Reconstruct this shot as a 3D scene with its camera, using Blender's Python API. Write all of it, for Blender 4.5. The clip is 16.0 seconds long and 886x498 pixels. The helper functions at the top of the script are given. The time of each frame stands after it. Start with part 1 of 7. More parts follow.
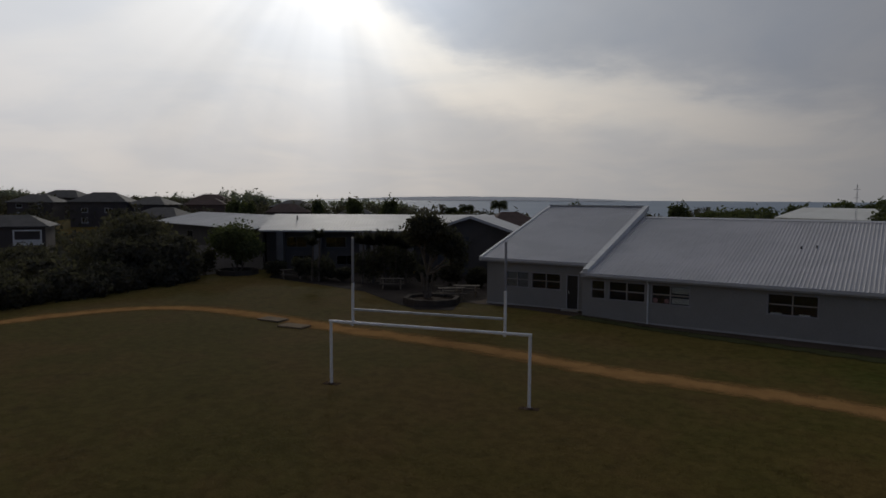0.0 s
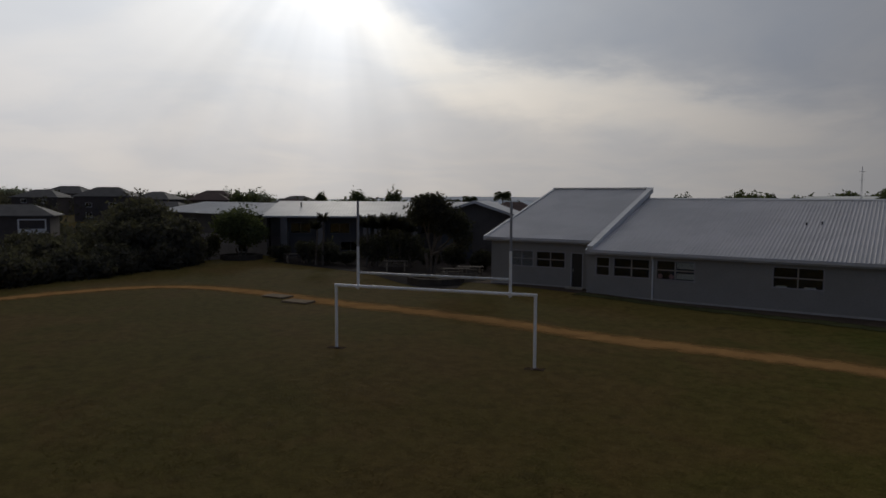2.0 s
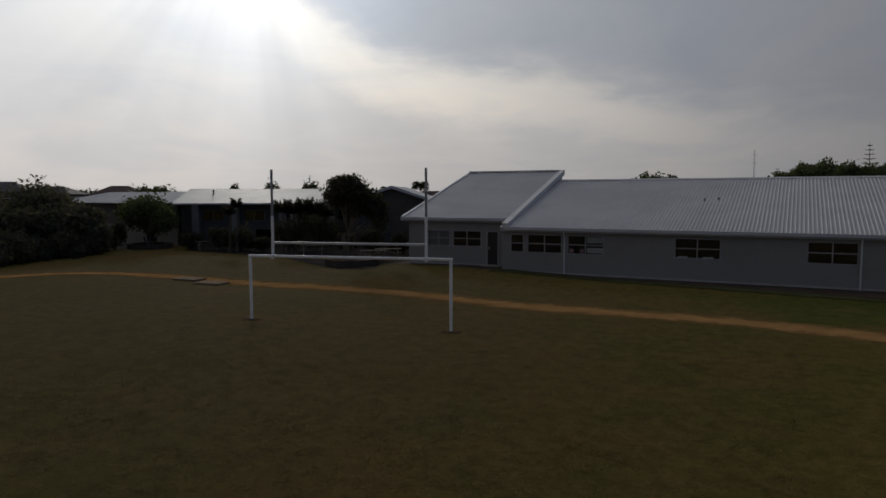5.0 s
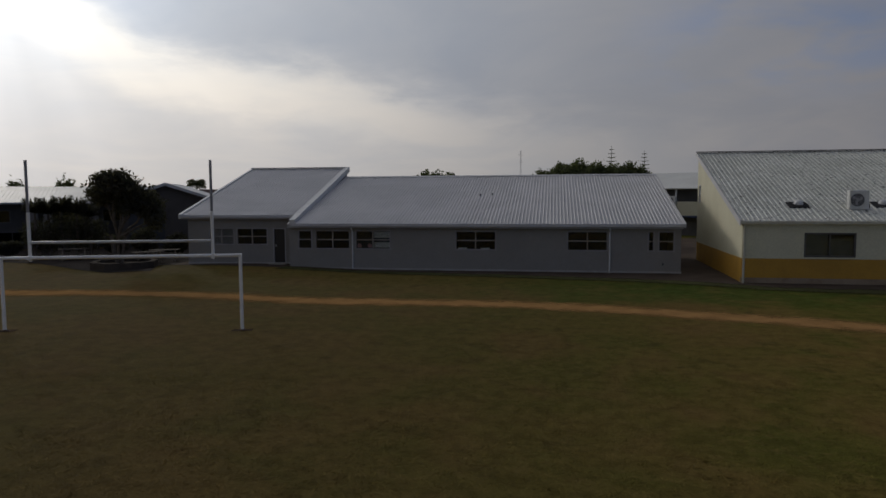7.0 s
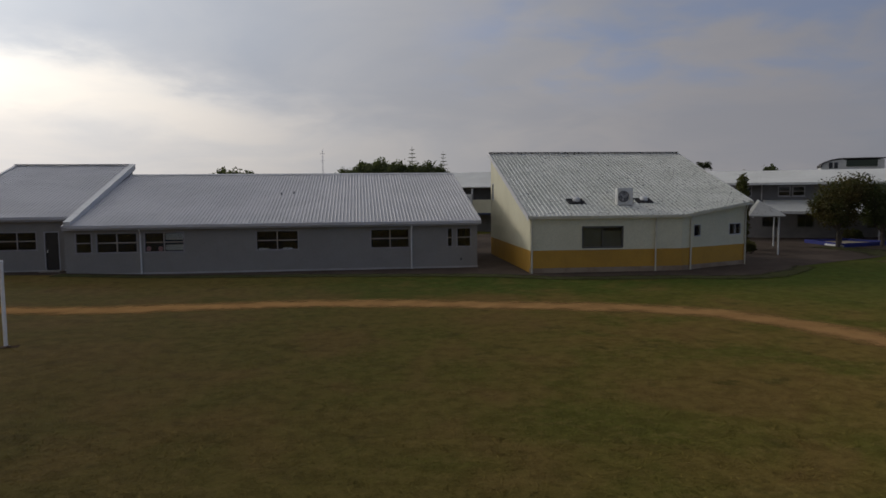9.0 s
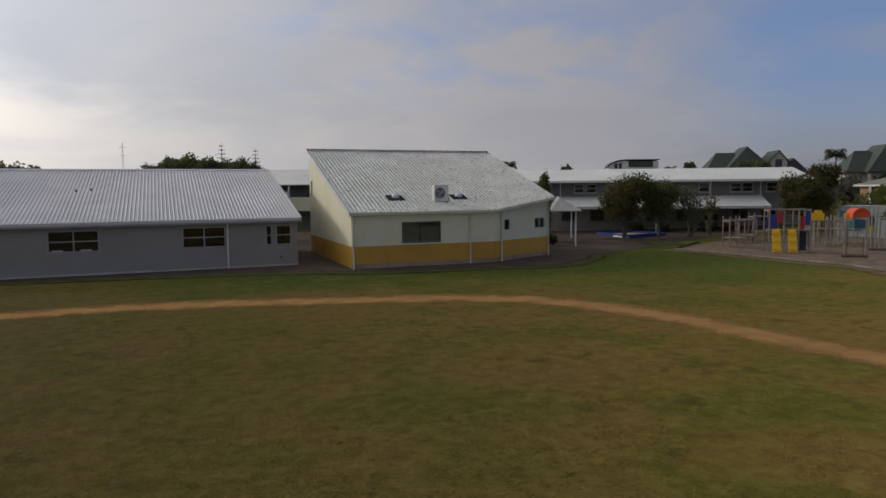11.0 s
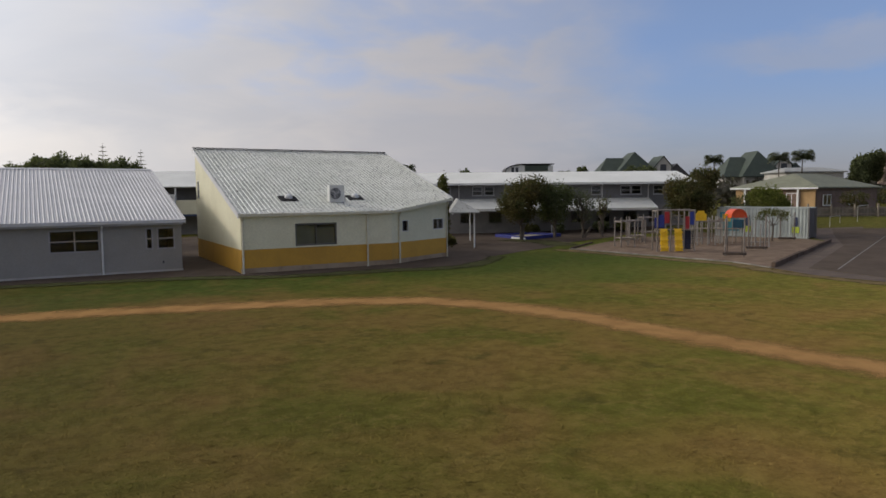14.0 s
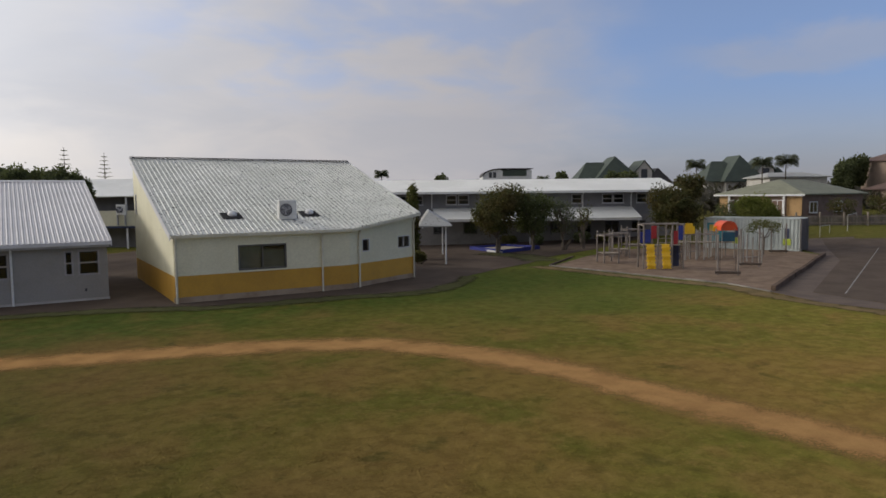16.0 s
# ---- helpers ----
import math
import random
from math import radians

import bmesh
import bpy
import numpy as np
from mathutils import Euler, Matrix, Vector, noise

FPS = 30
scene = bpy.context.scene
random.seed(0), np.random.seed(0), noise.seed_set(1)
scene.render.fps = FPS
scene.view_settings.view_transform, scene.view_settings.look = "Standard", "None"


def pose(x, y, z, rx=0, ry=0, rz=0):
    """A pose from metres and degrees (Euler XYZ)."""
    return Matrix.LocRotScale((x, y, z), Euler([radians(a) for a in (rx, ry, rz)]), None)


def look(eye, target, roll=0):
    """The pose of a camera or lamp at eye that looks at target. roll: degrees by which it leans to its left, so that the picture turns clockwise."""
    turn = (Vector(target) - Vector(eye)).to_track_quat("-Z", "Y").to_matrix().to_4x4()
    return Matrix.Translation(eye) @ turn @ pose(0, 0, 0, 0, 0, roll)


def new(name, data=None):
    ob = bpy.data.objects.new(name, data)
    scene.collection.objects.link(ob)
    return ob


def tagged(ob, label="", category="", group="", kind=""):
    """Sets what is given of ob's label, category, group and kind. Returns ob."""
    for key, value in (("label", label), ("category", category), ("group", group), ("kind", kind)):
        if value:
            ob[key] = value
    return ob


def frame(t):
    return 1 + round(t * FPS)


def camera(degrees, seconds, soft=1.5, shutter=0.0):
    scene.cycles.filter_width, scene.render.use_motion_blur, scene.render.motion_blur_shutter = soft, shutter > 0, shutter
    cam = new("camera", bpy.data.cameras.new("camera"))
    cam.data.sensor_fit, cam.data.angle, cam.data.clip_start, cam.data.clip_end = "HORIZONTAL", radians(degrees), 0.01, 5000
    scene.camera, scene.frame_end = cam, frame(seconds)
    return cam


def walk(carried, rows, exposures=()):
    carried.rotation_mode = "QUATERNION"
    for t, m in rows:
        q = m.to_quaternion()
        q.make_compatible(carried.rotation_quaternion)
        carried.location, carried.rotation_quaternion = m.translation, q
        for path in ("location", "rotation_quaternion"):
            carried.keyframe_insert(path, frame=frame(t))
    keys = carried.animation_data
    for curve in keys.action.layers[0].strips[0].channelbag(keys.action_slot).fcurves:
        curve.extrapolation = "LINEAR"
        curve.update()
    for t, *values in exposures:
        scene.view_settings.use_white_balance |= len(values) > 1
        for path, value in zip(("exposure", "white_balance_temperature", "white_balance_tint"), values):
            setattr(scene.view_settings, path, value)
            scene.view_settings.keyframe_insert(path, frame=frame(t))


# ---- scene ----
cam = camera(66.0, 16.0, soft=1.6)

PATH = [
    (0, (0.270, -0.662, 6.984), (-0.842, 0.993, 6.832), 0.3),
    (0.5, (0.242, -0.770, 6.817), (-0.870, 0.885, 6.665), 0.2),
    (1, (0.273, -0.880, 6.521), (-0.843, 0.772, 6.367), 0.3),
    (1.5, (0.263, -0.881, 6.111), (-0.855, 0.770, 5.956), 0.3),
    (2, (0.265, -0.789, 5.665), (-0.854, 0.861, 5.514), 0.3),
    (2.5, (0.308, -0.744, 5.298), (-0.814, 0.905, 5.149), 0.2),
    (3, (0.347, -0.764, 5.000), (-0.779, 0.883, 4.855), 0.2),
    (4.2, (0.458, -0.913, 4.777), (-0.638, 0.751, 4.623), -0.1),
    (4.8, (0.509, -0.980, 4.675), (-0.475, 0.752, 4.518), -0.1),
    (5.3, (0.549, -1.034, 4.594), (-0.226, 0.802, 4.434), -0.1),
    (5.5, (0.498, -1.108, 4.589), (-0.161, 0.774, 4.430), -0.1),
    (6, (0.369, -1.271, 4.570), (-0.114, 0.663, 4.410), -0.3),
    (6.5, (0.320, -1.381, 4.509), (-0.038, 0.581, 4.349), -0.4),
    (7, (0.363, -1.358, 4.412), (0.041, 0.609, 4.251), -0.3),
    (7.5, (0.509, -1.216, 4.422), (0.221, 0.757, 4.262), -0.3),
    (8, (0.633, -1.181, 4.433), (0.477, 0.806, 4.270), -0.4),
    (8.5, (0.588, -1.215, 4.374), (0.651, 0.777, 4.209), -0.5),
    (9, (0.460, -1.379, 4.338), (0.702, 0.600, 4.172), -0.5),
    (9.5, (0.350, -1.599, 4.324), (0.762, 0.351, 4.156), -0.6),
    (10, (0.223, -1.676, 4.338), (0.761, 0.243, 4.167), -0.7),
    (12.3, (0.043, -1.462, 4.064), (1.000, 0.286, 3.895), -0.5),
    (12.5, (0.014, -1.452, 4.054), (0.987, 0.288, 3.887), -0.6),
    (13, (0.135, -1.390, 4.025), (1.121, 0.342, 3.861), -0.6),
    (13.5, (0.370, -1.186, 4.002), (1.367, 0.541, 3.840), -0.5),
    (14, (0.660, -0.909, 3.990), (1.677, 0.806, 3.827), -0.5),
    (14.5, (1.174, -0.374, 3.971), (2.195, 1.338, 3.808), -0.5),
    (15, (1.785, 0.342, 4.032), (2.824, 2.043, 3.867), -0.4),
    (15.5, (2.530, 1.179, 4.305), (3.595, 2.864, 4.139), -0.4),
    (16, (3.335, 2.118, 4.671), (4.402, 3.803, 4.512), -0.6),
]
STOPS = [(0.0, -1.42, 6500, 10), (3.0, -1.40, 6500, 10), (5.5, -1.34, 6500, 10), (7.0, -1.08, 6500, 10), (8.0, -0.82, 6550, 10), (9.0, -0.58, 6600, 10), (10.0, -0.37, 6650, 10), (12.5, 0.18, 6750, 10), (14.5, 0.26, 6750, 10), (16.0, 0.26, 6750, 10)]
walk(cam, [(t, look(eye, target, roll)) for t, eye, target, roll in PATH], STOPS)

# ---------------------------------------------------------------- sky and sun
SUN_AZ, SUN_EL = radians(43), radians(22)        # azimuth to the left of +y
SUN_DIR = Vector((-math.sin(SUN_AZ) * math.cos(SUN_EL), math.cos(SUN_AZ) * math.cos(SUN_EL), math.sin(SUN_EL)))


def math_node(nt, op, a, b=None, c=None, clamp=False):
    n = nt.nodes.new("ShaderNodeMath")
    n.operation, n.use_clamp = op, clamp
    for i, v in enumerate((a, b, c)):
        if v is None:
            continue
        if isinstance(v, (int, float)):
            n.inputs[i].default_value = v
        else:
            nt.links.new(v, n.inputs[i])
    return n.outputs[0]


def mix_col(nt, fac, a, b, blend="MIX"):
    n = nt.nodes.new("ShaderNodeMix")
    n.data_type, n.blend_type = "RGBA", blend
    for sock, v in ((n.inputs[0], fac), (n.inputs[6], a), (n.inputs[7], b)):
        if isinstance(v, (int, float)):
            sock.default_value = v
        elif isinstance(v, (tuple, list)):
            sock.default_value = (*v[:3], 1)
        else:
            nt.links.new(v, sock)
    return n.outputs[2]


def remap(nt, v, a, b, c=0.0, d=1.0, smooth=True):
    n = nt.nodes.new("ShaderNodeMapRange")
    n.interpolation_type = "SMOOTHSTEP" if smooth else "LINEAR"
    nt.links.new(v, n.inputs[0])
    for i, x in enumerate((a, b, c, d)):
        n.inputs[i + 1].default_value = x
    return n.outputs[0]


def noise_tex(nt, vec, scale, detail=4.0, rough=0.55, dist=0.0):
    n = nt.nodes.new("ShaderNodeTexNoise")
    n.inputs["Scale"].default_value, n.inputs["Detail"].default_value = scale, detail
    n.inputs["Roughness"].default_value, n.inputs["Distortion"].default_value = rough, dist
    if vec is not None:
        nt.links.new(vec, n.inputs["Vector"])
    return n.outputs["Fac"]


def build_world():
    world = bpy.data.worlds.new("sky")
    world.use_nodes = True
    scene.world = world
    nt = world.node_tree
    nt.nodes.clear()
    tc = nt.nodes.new("ShaderNodeTexCoord")
    ray = tc.outputs["Generated"]
    sky = nt.nodes.new("ShaderNodeTexSky")
    sky.sky_type, sky.sun_disc = "NISHITA", False
    sky.sun_elevation, sky.sun_rotation = SUN_EL, -SUN_AZ
    sky.dust_density, sky.air_density = 2.0, 1.0
    sep = nt.nodes.new("ShaderNodeSeparateXYZ")
    nt.links.new(ray, sep.inputs[0])
    up = math_node(nt, "MAXIMUM", sep.outputs[2], 0.0)
    # clouds lie on a flat sheet overhead
    den = math_node(nt, "ADD", up, 0.22)
    comb = nt.nodes.new("ShaderNodeCombineXYZ")
    nt.links.new(math_node(nt, "DIVIDE", sep.outputs[0], den), comb.inputs[0])
    nt.links.new(math_node(nt, "DIVIDE", sep.outputs[1], den), comb.inputs[1])
    big = noise_tex(nt, comb.outputs[0], 0.55, 3.0, 0.45, 0.3)
    fine = noise_tex(nt, comb.outputs[0], 2.1, 5.0, 0.55, 0.5)
    cover = math_node(nt, "ADD", math_node(nt, "MULTIPLY", big, 0.68), math_node(nt, "MULTIPLY", fine, 0.32))
    # angle from the sun
    dot = nt.nodes.new("ShaderNodeVectorMath")
    dot.operation = "DOT_PRODUCT"
    nt.links.new(ray, dot.inputs[0])
    dot.inputs[1].default_value = SUN_DIR
    c = math_node(nt, "MAXIMUM", dot.outputs["Value"], 0.0)
    near = math_node(nt, "POWER", c, 48.0)
    wide = math_node(nt, "POWER", c, 5.0)
    side = math_node(nt, "POWER", c, 2.0)
    level = math_node(nt, "ADD", 0.37, math_node(nt, "MULTIPLY", side, 0.33))
    level = math_node(nt, "ADD", level, math_node(nt, "MULTIPLY", wide, 0.86))
    level = math_node(nt, "ADD", level, math_node(nt, "MULTIPLY", near, 1.7))
    # thinner, brighter cloud over the west
    west_dot = nt.nodes.new("ShaderNodeVectorMath")
    west_dot.operation = "DOT_PRODUCT"
    nt.links.new(ray, west_dot.inputs[0])
    west_dot.inputs[1].default_value = (-0.92, 0.27, 0.28)
    level = math_node(nt, "ADD", level, math_node(nt, "MULTIPLY", math_node(nt, "POWER", math_node(nt, "MAXIMUM", west_dot.outputs["Value"], 0.0), 10.0), 0.75))
    # soft beams fanning out from the sun
    flat = []
    axis_u = SUN_DIR.cross(Vector((0, 0, 1))).normalized()
    for axis in (axis_u, SUN_DIR.cross(axis_u)):
        n = nt.nodes.new("ShaderNodeVectorMath")
        n.operation = "DOT_PRODUCT"
        nt.links.new(ray, n.inputs[0])
        n.inputs[1].default_value = axis
        flat.append(n.outputs["Value"])
    fan = nt.nodes.new("ShaderNodeCombineXYZ")
    nt.links.new(flat[0], fan.inputs[0])
    nt.links.new(flat[1], fan.inputs[1])
    unit = nt.nodes.new("ShaderNodeVectorMath")
    unit.operation = "NORMALIZE"
    nt.links.new(fan.outputs[0], unit.inputs[0])
    beam = noise_tex(nt, unit.outputs[0], 1.9, 3.0, 0.55)
    beam = math_node(nt, "MULTIPLY", math_node(nt, "SUBTRACT", beam, 0.5), math_node(nt, "MULTIPLY", math_node(nt, "POWER", c, 11.0), 0.72))
    level = math_node(nt, "MULTIPLY", level, math_node(nt, "ADD", beam, 1.0))
    # veil of thin bright cloud: warm towards the sun, lilac away from it, cream near the horizon
    tint = mix_col(nt, math_node(nt, "MULTIPLY", side, 1.05, clamp=True), (0.955, 0.955, 1.055), (0.985, 0.988, 0.992))
    low = remap(nt, up, 0.0, 0.22, 1.0, 0.0)
    tint = mix_col(nt, math_node(nt, "MULTIPLY", math_node(nt, "MULTIPLY", low, side), 1.1, clamp=True), tint, (1.04, 0.985, 0.94))
    gray = nt.nodes.new("ShaderNodeCombineColor")
    for i in range(3):
        nt.links.new(level, gray.inputs[i])
    veil = mix_col(nt, 1.0, gray.outputs[0], tint, "MULTIPLY")
    # faint folds in the thin cloud
    fold = noise_tex(nt, comb.outputs[0], 1.3, 5.0, 0.55, 0.6)
    veil = mix_col(nt, 1.0, veil, mix_col(nt, remap(nt, fold, 0.36, 0.64), (0.945, 0.962, 0.985), (1.045, 1.035, 1.02)), "MULTIPLY")
    # bearing (right of north) and elevation, in degrees, roughened by the cloud noise
    az = math_node(nt, "MULTIPLY", math_node(nt, "ARCTAN2", sep.outputs[0], sep.outputs[1]), 57.296)
    el = math_node(nt, "MULTIPLY", math_node(nt, "ARCSINE", sep.outputs[2]), 57.296)
    puff = noise_tex(nt, comb.outputs[0], 4.2, 6.0, 0.6, 0.3)
    rough_el = math_node(nt, "ADD", math_node(nt, "MULTIPLY", math_node(nt, "SUBTRACT", cover, 0.5), 9.0), math_node(nt, "MULTIPLY", math_node(nt, "SUBTRACT", puff, 0.5), 3.0))
    # a heavier blue-grey bank to the north, whose lower edge sinks from west to east
    rim = nt.nodes.new("ShaderNodeValToRGB")
    nt.links.new(remap(nt, az, -45.0, 15.0, smooth=False), rim.inputs[0])
    stops = rim.color_ramp.elements
    stops[0].position, stops[0].color = 0.0, (1, 1, 1, 1)
    stops[1].position, stops[1].color = 1.0, (0.20, 0.20, 0.20, 1)
    for p, v in ((0.133, 0.70), (0.20, 0.56), (0.317, 0.50), (0.45, 0.46), (0.60, 0.375), (0.75, 0.275)):
        stops.new(p).color = (v, v, v, 1)
    over = math_node(nt, "SUBTRACT", el, math_node(nt, "MULTIPLY", rim.outputs[0], 20.0))
    over = math_node(nt, "ADD", over, rough_el)
    heavy = math_node(nt, "MULTIPLY", remap(nt, over, -1.4, 3.0), remap(nt, az, -14.0, 20.0, 0.82, 0.12))
    heavy = math_node(nt, "MULTIPLY", heavy, remap(nt, el, 18.0, 32.0, 1.0, 0.12))
    streak = remap(nt, cover, 0.44, 0.66)
    heavy = math_node(nt, "ADD", heavy, math_node(nt, "MULTIPLY", streak, 0.16), clamp=True)
    # bright warm gap just below the bank
    gap = math_node(nt, "MULTIPLY", remap(nt, over, -6.0, -2.2), remap(nt, over, -1.2, 1.4, 1.0, 0.0))
    gap = math_node(nt, "MULTIPLY", gap, math_node(nt, "MULTIPLY", remap(nt, az, 2.0, -24.0), remap(nt, az, -48.0, -34.0)))
    veil = mix_col(nt, math_node(nt, "MULTIPLY", gap, 0.9), veil, mix_col(nt, 1.0, veil, (1.34, 1.28, 1.18), "MULTIPLY"))
    cloud = mix_col(nt, heavy, veil, mix_col(nt, 1.0, veil, (0.66, 0.71, 0.79), "MULTIPLY"))
    # clear blue to the east beyond the edge of the veil, a few gaps before it and a thin streak across it
    clear = mix_col(nt, 1.0, sky.outputs[0], mix_col(nt, remap(nt, up, 0.0, 0.3), (0.062, 0.078, 0.135), (0.088, 0.098, 0.131)), "MULTIPLY")
    open_east = remap(nt, math_node(nt, "ADD", az, math_node(nt, "MULTIPLY", rough_el, 2.6)), 32.0, 51.0)
    wisp = noise_tex(nt, comb.outputs[0], 2.6, 4.0, 0.5, 0.2)
    holes = math_node(nt, "MULTIPLY", remap(nt, wisp, 0.40, 0.66), math_node(nt, "MULTIPLY", remap(nt, az, 2.0, 16.0), remap(nt, el, 5.0, 11.0, 0.0, 0.60)))
    band = math_node(nt, "MULTIPLY", remap(nt, math_node(nt, "ADD", el, rough_el), 8.2, 10.2), remap(nt, math_node(nt, "ADD", el, rough_el), 10.6, 12.6, 1.0, 0.0))
    band = math_node(nt, "MULTIPLY", band, math_node(nt, "MULTIPLY", remap(nt, az, 48.0, 57.0), 0.45))
    open_sky = math_node(nt, "MULTIPLY", math_node(nt, "MAXIMUM", open_east, holes), math_node(nt, "SUBTRACT", 1.0, band))
    open_sky = math_node(nt, "MULTIPLY", open_sky, remap(nt, el, 0.5, 9.0, 0.50, 1.0))
    open_sky = math_node(nt, "MULTIPLY", open_sky, remap(nt, el, 18.0, 42.0, 1.0, 0.40))
    col = mix_col(nt, math_node(nt, "MULTIPLY", open_sky, 0.92), cloud, clear)
    bg = nt.nodes.new("ShaderNodeBackground")
    nt.links.new(col, bg.inputs[0])
    bg.inputs[1].default_value = 1.0
    out = nt.nodes.new("ShaderNodeOutputWorld")
    nt.links.new(bg.outputs[0], out.inputs[0])


build_world()
sun_data = bpy.data.lights.new("sun", "SUN")
sun_data.energy, sun_data.angle, sun_data.color = 1.1, radians(6), (1.0, 0.93, 0.82)
sun = new("sun", sun_data)
sun.matrix_world = look(SUN_DIR * 100, (0, 0, 0))

# ---------------------------------------------------------------- materials
MATS = {}


def mat(name, col, col2=None, rough=0.6, metal=0.0, scale=1.0, fine=18.0, bump=0.15, spots=None, spot_scale=3.0, spot_level=0.62, spec=0.4, vary=0.0, mixrange=(0.35, 0.65)):
    """A surface with blotches between two colours, fine grain, relief and, if asked for, spots of a third colour."""
    if name in MATS:
        return MATS[name]
    m = bpy.data.materials.new(name)
    m.use_nodes = True
    nt = m.node_tree
    b = nt.nodes["Principled BSDF"]
    geo = nt.nodes.new("ShaderNodeNewGeometry")
    pos = geo.outputs["Position"]
    col2 = col2 or tuple(c * 0.82 for c in col)
    big = noise_tex(nt, pos, scale, 5.0, 0.6, 0.4)
    grain = noise_tex(nt, pos, fine, 4.0, 0.65)
    c = mix_col(nt, remap(nt, big, *mixrange), col, col2)
    c = mix_col(nt, 1.0, c, mix_col(nt, grain, (0.78, 0.78, 0.78), (1.2, 1.2, 1.2)), "MULTIPLY")
    if spots:
        sp = noise_tex(nt, pos, spot_scale, 3.0, 0.7)
        c = mix_col(nt, remap(nt, sp, spot_level, spot_level + 0.06), c, spots)
    if vary:
        info = nt.nodes.new("ShaderNodeObjectInfo")
        c = mix_col(nt, 1.0, c, mix_col(nt, info.outputs["Random"], (1 - vary,) * 3, (1 + vary,) * 3), "MULTIPLY")
    nt.links.new(c, b.inputs["Base Color"])
    b.inputs["Metallic"].default_value = metal
    b.inputs["Specular IOR Level"].default_value = spec
    nt.links.new(remap(nt, grain, 0.2, 0.8, max(0.02, rough - 0.1), min(1, rough + 0.1)), b.inputs["Roughness"])
    if bump:
        bn = nt.nodes.new("ShaderNodeBump")
        bn.inputs["Strength"].default_value, bn.inputs["Distance"].default_value = bump, 0.02
        nt.links.new(grain, bn.inputs["Height"])
        nt.links.new(bn.outputs[0], b.inputs["Normal"])
    MATS[name] = m
    return m


def leaf_mat(name, col, col2):
    if name in MATS:
        return MATS[name]
    m = bpy.data.materials.new(name)
    m.use_nodes = True
    nt = m.node_tree
    b = nt.nodes["Principled BSDF"]
    geo = nt.nodes.new("ShaderNodeNewGeometry")
    n = noise_tex(nt, geo.outputs["Position"], 0.9, 3.0)
    c = mix_col(nt, remap(nt, n, 0.35, 0.65), col, col2)
    c = mix_col(nt, 1.0, c, mix_col(nt, geo.outputs["Random Per Island"], (0.68, 0.70, 0.68), (1.32, 1.30, 1.24)), "MULTIPLY")
    nt.links.new(c, b.inputs["Base Color"])
    b.inputs["Roughness"].default_value = 0.8
    b.inputs["Specular IOR Level"].default_value = 0.12
    tl = nt.nodes.new("ShaderNodeBsdfTranslucent")
    nt.links.new(mix_col(nt, 1.0, c, (1.15, 1.2, 0.7), "MULTIPLY"), tl.inputs[0])
    mx = nt.nodes.new("ShaderNodeMixShader")
    mx.inputs[0].default_value = 0.45
    nt.links.new(b.outputs[0], mx.inputs[1])
    nt.links.new(tl.outputs[0], mx.inputs[2])
    nt.links.new(mx.outputs[0], nt.nodes["Material Output"].inputs[0])
    MATS[name] = m
    return m


